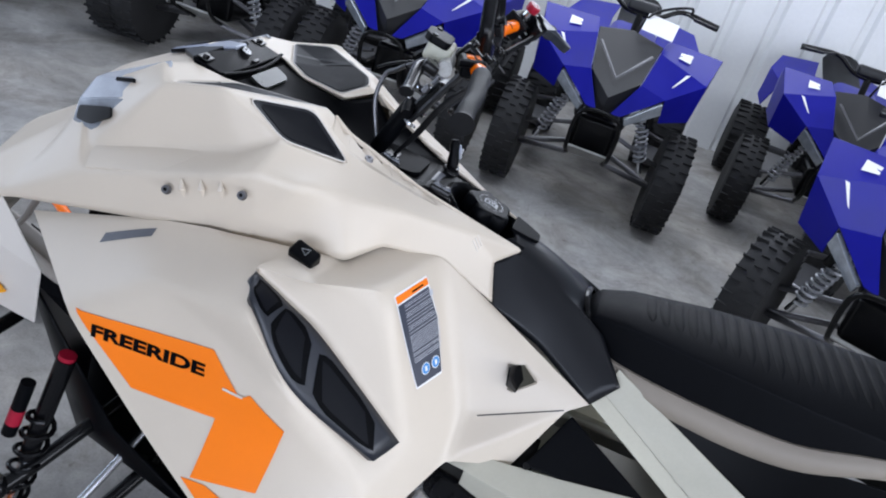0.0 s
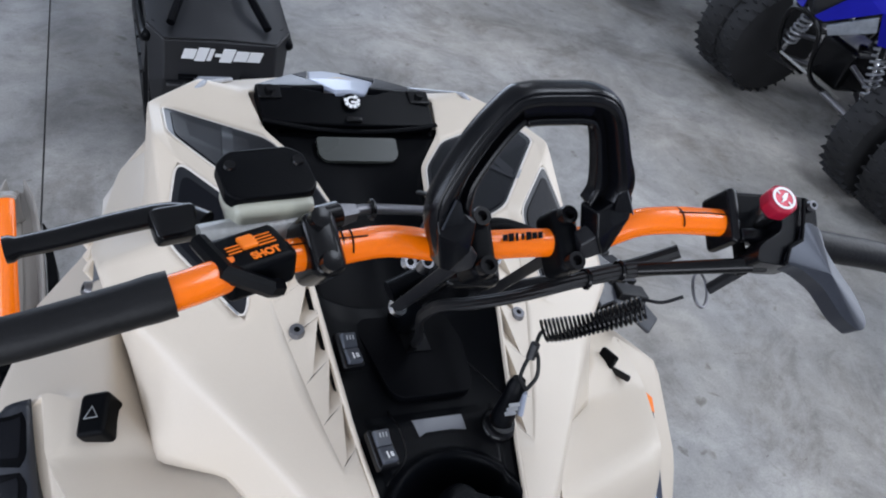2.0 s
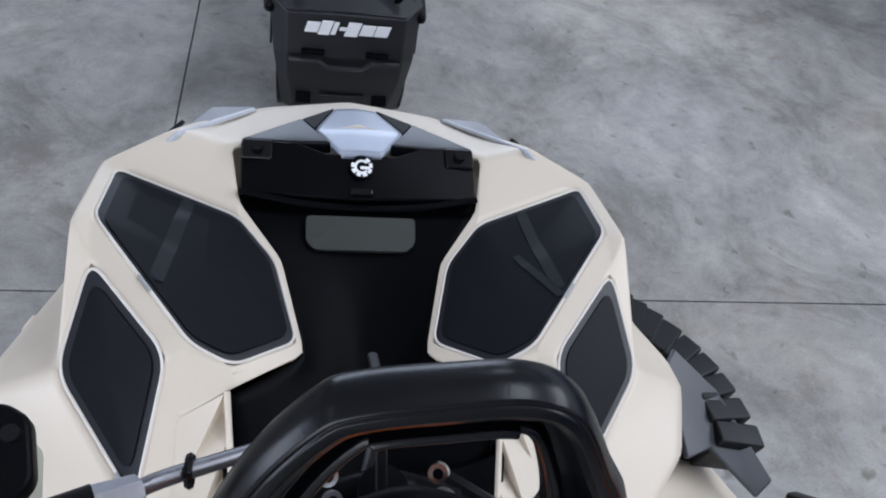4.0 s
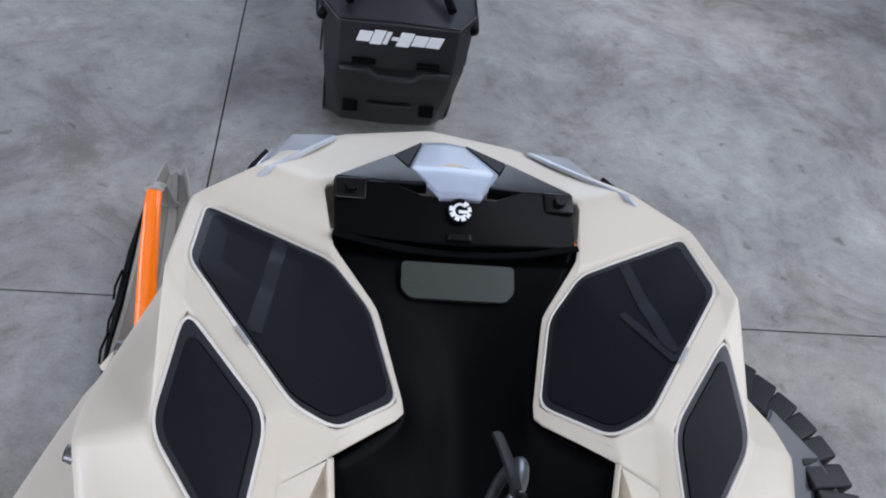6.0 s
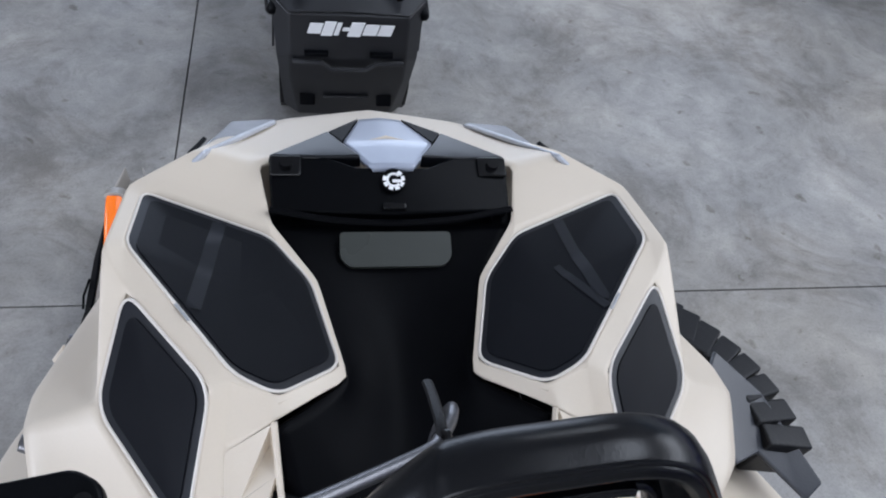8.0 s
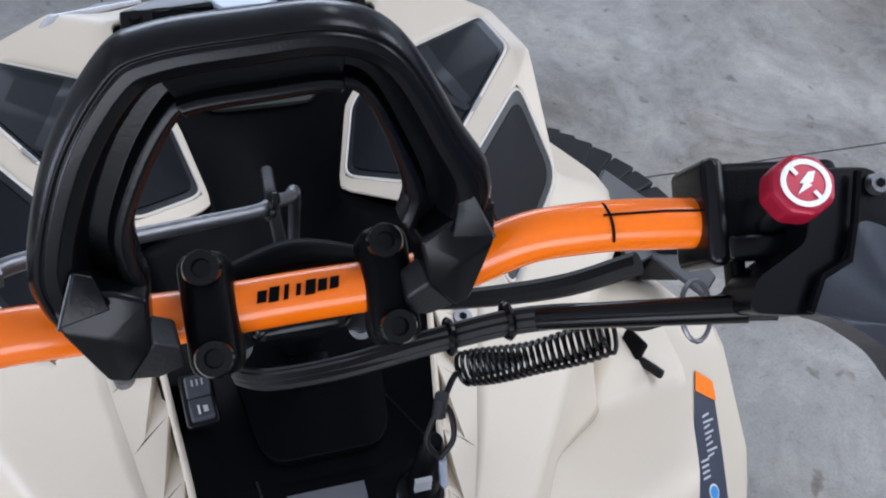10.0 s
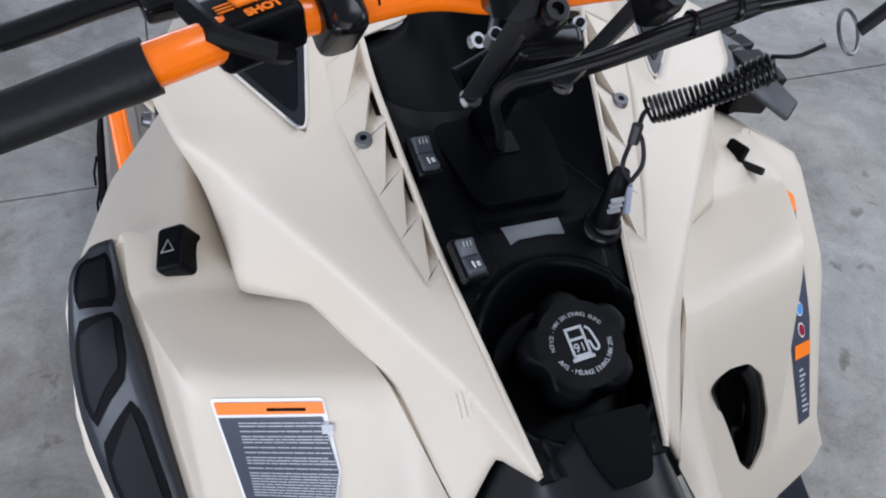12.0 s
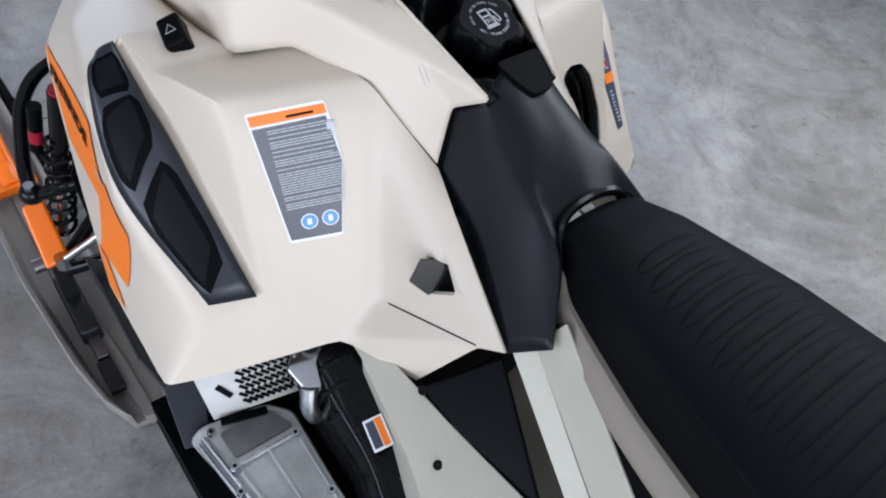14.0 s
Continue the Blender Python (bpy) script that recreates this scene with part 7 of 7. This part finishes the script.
# ---- the black snowmobile parked ahead ----
def build_other_sled():
    ob = thing("snowmobile", "black snowmobile seen from its rear snow flap", "snowmobile", (0.053, 1.50, 0))
    def at(p):
        return (p[0], p[1], p[2])
    flap = {"a": (0.196, 0.075, 0.470), "b": (0.150, 0.030, 0.445), "c": (0.150, 0.018, 0.330), "d": (0.186, 0.060, 0.300), "e": (0.128, 0.100, 0.080), "f": (0.170, 0.130, 0.090), "g": (0.150, 0.034, 0.250), "h": (0.178, 0.080, 0.22)}
    bm = bmesh.new()
    def mesh(points, faces, sides=(-1, 1), inside=(0, 0.3, 0.3)):
        b = facets({k: (p[0], p[1], p[2]) for k, p in points.items()}, faces, sides, inside)
        for v in b.verts:
            v.co.x -= MIDDLE
        return b
    mid = {"b": (0.150, 0.030, 0.445), "c": (0.150, 0.018, 0.330), "g": (0.150, 0.034, 0.250), "e": (0.128, 0.100, 0.080), "B": (0, 0.022, 0.450), "C": (0, 0.010, 0.330), "G": (0, 0.028, 0.250), "E": (0, 0.092, 0.080)}
    mid.update({k: v for k, v in flap.items() if k in "adfh"})
    body = part("snow_flap", mesh(mid, ["b c C B", "c g G C", "g e E G", "a d c b", "d h g c", "h f e g"]), DARKGREY, ob, "black plastic snow flap with white mark", bevel=0.006, segments=3, solid=0.012, angle=10)
    # shelf lip, pockets and lower bar
    part("flap_lip", new_tube([(-0.142, 0.012, 0.318), (-0.07, 0.000, 0.322), (-0.045, 0.004, 0.300), (0.045, 0.004, 0.300), (0.07, 0.000, 0.322), (0.142, 0.012, 0.318)], 0.008, 8), DARKGREY, body)
    for s in (-1, 1):
        part("flap_slot", new_box((s * 0.083, 0.008, 0.345), (0.060, 0.016, 0.012)), BLACK, body, bevel=0.003)
        part("flap_pocket", new_box((s * 0.105, 0.058, 0.165), (0.042, 0.016, 0.034), turned(-22, 0, 0)), BLACK, body, bevel=0.004)
    part("flap_bar", new_box((0.0, 0.050, 0.180), (0.125, 0.010, 0.006), turned(-22, 0, 0)), DARKGREY, body, bevel=0.002)
    # maker's mark: slanted white bars
    for x, w, h in ((-0.096, 0.028, 0.026), (-0.066, 0.024, 0.036), (-0.045, 0.010, 0.032), (-0.027, 0.014, 0.008), (-0.004, 0.028, 0.036), (0.030, 0.030, 0.027), (0.064, 0.030, 0.027)):
        bm = new_box((x * 1.10 + 0.020, 0.0, 0.0), (w * 1.16, 0.003, h * 1.15))
        for v in bm.verts:
            v.co.x += 0.28 * v.co.z
            v.co = Vector((v.co.x, v.co.y + 0.014 - 0.08 * v.co.z, v.co.z + 0.414))
        part("mark_bar", bm, WHITE, body, "slanted white bar", smooth=False)
    # tunnel and rack going forward
    tun = {"a": (0.150, 0.030, 0.450), "b": (0.190, 0.075, 0.470), "c": (0.200, 1.30, 0.560), "d": (0.150, 1.30, 0.600), "e": (0.0, 0.030, 0.455), "f": (0.0, 1.30, 0.610), "g": (0.205, 1.30, 0.36), "h": (0.196, 0.10, 0.30)}
    part("tunnel", mesh(tun, ["e a d f", "a b c d", "b h g c"]), DARKGREY, ob, "black tunnel", bevel=0.008, segments=2, solid=0.006, angle=15)
    for s in (-1, 1):
        part("rack_bar", new_tube([(s * 0.130, 0.075, 0.470), (s * 0.085, 0.200, 0.520), (s * 0.080, 0.70, 0.560)], 0.012, 8), BLACK, ob)
        part("bumper", new_tube(spline([(s * 0.176, 0.10, 0.455), (s * 0.190, 0.07, 0.43), (s * 0.198, 0.14, 0.42), (s * 0.205, 0.5, 0.44)], 5), 0.014, 10), SOFTBLACK, ob)
        part("ski", new_box((s * 0.45, 2.7, 0.05), (0.13, 1.0, 0.06)), SOFTBLACK, ob, bevel=0.015)
    part("rear_seat", new_box((0, 0.95, 0.68), (0.26, 0.7, 0.15), turned(4, 0, 0)), VINYL, ob, bevel=0.03, segments=3)
    part("bonnet", new_box((0, 2.1, 0.72), (0.56, 1.0, 0.44), turned(-8, 0, 0)), SOFTBLACK, ob, bevel=0.09, segments=4)
    bm = bmesh.new()
    for k in range(16):
        t = 2 * math.pi * k / 16
        box(bm, (0, 0.30 + 0.17 * math.cos(t), 0.20 + 0.17 * math.sin(t)), (0.36, 0.07, 0.045), turned(math.degrees(t) + 90, 0, 0))
    for k in range(9):
        box(bm, (0, 0.36 + 0.12 * k, 0.022), (0.36, 0.10, 0.04))
    part("track", bm, RUBBER, ob, "black rubber track", smooth=False, kind="stuff")


build_other_sled()


# ---- the blue quads along the wall ----
def build_quad():
    ob = thing("quad_bike", "blue sport quad bike with black tyres parked on concrete", "quad bike", group="blue quad bikes")
    # x runs from the rear to the nose, the wheels stand on z = 0
    tyre_mesh = None
    for nm, x, y, r, w in (("front_wheel", 0.55, 0.43, 0.265, 0.15), ("front_wheel", 0.55, -0.43, 0.265, 0.15), ("rear_wheel", -0.62, 0.40, 0.255, 0.24), ("rear_wheel", -0.62, -0.40, 0.255, 0.24)):
        prof = [(r * 0.50, -w * 0.46), (r * 0.80, -w * 0.52), (r * 0.94, -w * 0.46), (r * 0.97, -w * 0.25), (r * 0.975, w * 0.25), (r * 0.94, w * 0.46), (r * 0.80, w * 0.52), (r * 0.50, w * 0.46)]
        bm = lathe(prof, 28, (x, y, r), turned(90, 0, 0))
        wheel = part(nm, bm, TYRE, ob, "knobbly black tyre")
        bm = bmesh.new()
        for k in range(32):
            t = 2 * math.pi * k / 32
            for j, (dy, sx) in enumerate(((-0.34, 1), (0.34, 1), (0.0, 0.7))):
                tt = t + (0.12 if j == 2 else 0)
                rr = r * 0.972
                box(bm, (x + rr * math.cos(tt), y + dy * w, r + rr * math.sin(tt)), (0.005, w * 0.30 * sx, r * 0.075), turned(0, -math.degrees(tt) + 90, 0))
        part("tread", bm, TYRE, wheel, "worn tyre tread blocks", kind="stuff", smooth=False)
        out = 1 if y > 0 else -1
        part("rim", lathe([(r * 0.52, -w * 0.40), (r * 0.54, w * 0.42), (r * 0.46, w * 0.44), (r * 0.40, w * 0.20), (r * 0.12, w * 0.12), (r * 0.10, w * 0.30)], 24, (x, y, r), turned(-90 * out, 0, 0)), GLOSSBLACK if x > 0 else STEEL, wheel)
        part("hub_cap", lathe([(0.035, w * 0.1), (0.032, w * 0.40), (0.02, w * 0.44)], 16, (x, y, r), turned(-90 * out, 0, 0)), CHROME, wheel)
    S = (-1, 1)
    # front fenders, nose and shroud
    for s in S:
        f = {"n0": (0.035, 0.885, 0.585), "n1": (0.125, 0.80, 0.745), "n2": (0.160, 0.62, 0.885), "n3": (0.185, 0.42, 0.930), "o0": (0.090, 0.875, 0.590), "o1": (0.255, 0.80, 0.715), "o2": (0.420, 0.665, 0.815),
             "o3": (0.460, 0.50, 0.930), "r0": (0.440, 0.26, 0.820), "r1": (0.210, 0.24, 0.840), "u1": (0.270, 0.74, 0.590), "u2": (0.410, 0.60, 0.610), "u3": (0.440, 0.42, 0.660)}
        bm = bmesh.new()
        vs = {k: bm.verts.new((p[1], s * p[0], p[2])) for k, p in f.items()}
        for names in ("n0 o0 o1 n1", "n1 o1 o2 n2", "n2 o2 o3 n3", "n3 o3 r0 r1", "o1 u1 u2 o2", "o2 u2 u3 o3", "o3 u3 r0"):
            bm.faces.new([vs[n] for n in names.split()])
        bmesh.ops.recalc_face_normals(bm, faces=bm.faces)
        fender = part("front_fender", bm, BLUE, ob, "glossy blue front fender", solid=0.006, bevel=0.008, segments=2, angle=12)
        # narrow white strip laid on the fender
        part("fender_strip", drape(sheet([(0.745, s * 0.262, 1.2), (0.735, s * 0.274, 1.2), (0.655, s * 0.330, 1.2), (0.660, s * 0.312, 1.2)]), fender, (0, 0, -1), 0.003), WHITE, fender, smooth=False)
        part("price_tag", drape(sheet([(0.60, s * 0.250, 1.2), (0.60, s * 0.310, 1.2), (0.55, s * 0.315, 1.2), (0.55, s * 0.255, 1.2)]), fender, (0, 0, -1), 0.004), WHITE, fender, smooth=False)
        f = {"a": (0.14, -0.26, 0.78), "b": (0.15, -0.60, 0.83), "c": (0.13, -0.86, 0.89), "d": (0.38, -0.84, 0.86), "e": (0.44, -0.56, 0.79), "f": (0.36, -0.30, 0.74), "g": (0.42, -0.34, 0.56), "h": (0.45, -0.50, 0.60)}
        bm = bmesh.new()
        vs = {k: bm.verts.new((p[1], s * p[0], p[2])) for k, p in f.items()}
        for names in ("a b e f", "b c d e", "f e h g"):
            bm.faces.new([vs[n] for n in names.split()])
        bmesh.ops.recalc_face_normals(bm, faces=bm.faces)
        part("rear_fender", bm, BLUE, ob, "glossy blue rear fender", solid=0.006, bevel=0.012, segments=2, angle=12)
        part("headlight", plate([(0.866, s * 0.105, 0.582), (0.800, s * 0.250, 0.695), (0.775, s * 0.262, 0.640), (0.840, s * 0.115, 0.545)], 0.02, 0.006, facing=(1, 0, 0.3)), LENS, ob, "clear headlight", bevel=0.004)
        for nm, pts, r, mat in (("upper_arm", [(0.60, s * 0.12, 0.42), (0.56, s * 0.36, 0.34)], 0.012, STEEL), ("lower_arm", [(0.66, s * 0.10, 0.28), (0.56, s * 0.36, 0.22)], 0.014, STEEL), ("lower_arm", [(0.44, s * 0.10, 0.28), (0.54, s * 0.36, 0.22)], 0.014, STEEL)):
            part(nm, new_tube(pts, r, 10), mat, ob)
        a, b = Vector((0.62, s * 0.17, 0.66)), Vector((0.58, s * 0.29, 0.28))
        sh = part("shock_absorber", new_rod(a, b, 0.016, None, 12), CHROME, ob, "silver coil spring shock absorber")
        part("shock_spring", coil(a.lerp(b, 0.18), a.lerp(b, 0.85), 0.030, 10, 0.0060, 6), SPRING, sh)
        part("shock_reservoir", new_rod(a + Vector((0.02, s * 0.035, 0.02)), a.lerp(b, 0.35) + Vector((0.02, s * 0.035, 0)), 0.020, None, 12), GLOSSBLACK, sh)
        part("reservoir_cap", new_rod(a + Vector((0.02, s * 0.035, 0.02)), a + Vector((0.02, s * 0.035, 0.045)), 0.021, None, 12), RED, sh)
        part("foot_rest", new_box((0.02, s * 0.34, 0.24), (0.36, 0.16, 0.03)), DARKGREY, ob, bevel=0.01)
        part("nerf_bar", new_tube([(0.30, s * 0.28, 0.27), (0.22, s * 0.44, 0.26), (-0.26, s * 0.44, 0.27), (-0.36, s * 0.26, 0.28)], 0.014, 10), STEEL, ob)
    f = {"a": (0.0, 0.90, 0.66), "b": (0.122, 0.79, 0.745), "c": (0.165, 0.55, 0.905), "d": (0.0, 0.48, 0.93), "e": (0.12, 0.78, 0.58), "g": (0.0, 0.84, 0.56)}
    bm = bmesh.new()
    for s in S:
        vs = {k: bm.verts.new((p[1], s * p[0], p[2])) for k, p in f.items()}
        for names in ("a b c d", "a b e g"):
            bm.faces.new([vs[n] for n in names.split()])
    bmesh.ops.remove_doubles(bm, verts=bm.verts, dist=0.001)
    bmesh.ops.recalc_face_normals(bm, faces=bm.faces)
    part("nose", bm, DARKGREY, ob, "dark grey nose cowl", solid=0.01, bevel=0.012, segments=2, angle=12)
    part("nose_trim", new_tube([(0.66, -0.130, 0.862), (0.83, 0.0, 0.745), (0.66, 0.130, 0.862)], 0.009, 8, flat=0.5), STEEL, ob)
    part("front_bumper", new_tube(spline([(0.60, -0.10, 0.26), (0.80, -0.11, 0.36), (0.88, -0.09, 0.56), (0.88, 0.09, 0.56), (0.80, 0.11, 0.36), (0.60, 0.10, 0.26)], 5), 0.011, 10), GLOSSBLACK, ob, "black tubular front bumper")
    part("skid_plate", new_box((0.66, 0, 0.30), (0.30, 0.20, 0.012), turned(0, -22, 0)), CASTALU, ob, bevel=0.004)
    part("frame", new_box((0.05, 0, 0.38), (1.10, 0.22, 0.20)), GLOSSBLACK, ob, bevel=0.03)
    part("engine", new_box((0.05, 0, 0.50), (0.40, 0.30, 0.30)), DARKGREY, ob, bevel=0.04)
    part("tank_shroud", new_box((0.22, 0, 0.82), (0.34, 0.26, 0.16), turned(0, 6, 0)), BLUE, ob, bevel=0.05, segments=3)
    part("seat", new_tube(spline([(0.10, 0, 0.84), (-0.15, 0, 0.83), (-0.50, 0, 0.86), (-0.82, 0, 0.93)], 6), lambda u: 0.10 + 0.03 * u, 14, flat=0.55), VINYL, ob, "black seat")
    part("rear_axle", new_rod((-0.62, -0.34, 0.255), (-0.62, 0.34, 0.255), 0.025, None, 12), STEEL, ob)
    part("swing_arm", new_box((-0.36, 0, 0.27), (0.52, 0.16, 0.08)), GLOSSBLACK, ob, bevel=0.02)
    bar = part("handlebar", new_tube(spline([(0.20, -0.38, 1.04), (0.24, -0.20, 1.06), (0.30, -0.08, 1.00), (0.30, 0.08, 1.00), (0.24, 0.20, 1.06), (0.20, 0.38, 1.04)], 5), 0.013, 10), GLOSSBLACK, ob, "black handlebar")
    for s in S:
        part("grip", new_rod((0.215, s * 0.27, 1.052), (0.198, s * 0.40, 1.036), 0.018, None, 12), RUBBER, bar)
        part("lever", new_tube([(0.25, s * 0.22, 1.06), (0.29, s * 0.28, 1.05), (0.26, s * 0.39, 1.04)], 0.007, 8), DARKGREY, bar)
    part("bar_pad", new_box((0.30, 0, 1.03), (0.06, 0.16, 0.06)), DARKGREY, bar, bevel=0.015)
    part("steering_stem", new_rod((0.30, 0, 1.0), (0.45, 0, 0.5), 0.02, None, 12), GLOSSBLACK, ob)
    part("paper_tag", plate([(0.44, 0.04, 1.01), (0.46, 0.20, 1.00), (0.56, 0.19, 0.93), (0.55, 0.03, 0.94)], 0.003, 0.02), WHITE, ob, "white paper tag", smooth=False)
    part("cables", new_tube(spline([(0.22, 0.25, 1.05), (0.36, 0.22, 1.10), (0.48, 0.05, 1.02), (0.44, 0, 0.80)], 6), 0.007, 6), RUBBER, ob)
    return ob


quad = build_quad()
quad.matrix_basis = pose(3.38, -0.32, 0, 0, 0, 180)
for x, y, a in ((3.36, 0.82, 181), (3.34, 1.86, 179), (3.32, 2.90, 182), (4.00, -1.68, 175), (2.14, -1.77, 155)):
    copy_thing(quad, pose(x, y, 0, 0, 0, a))
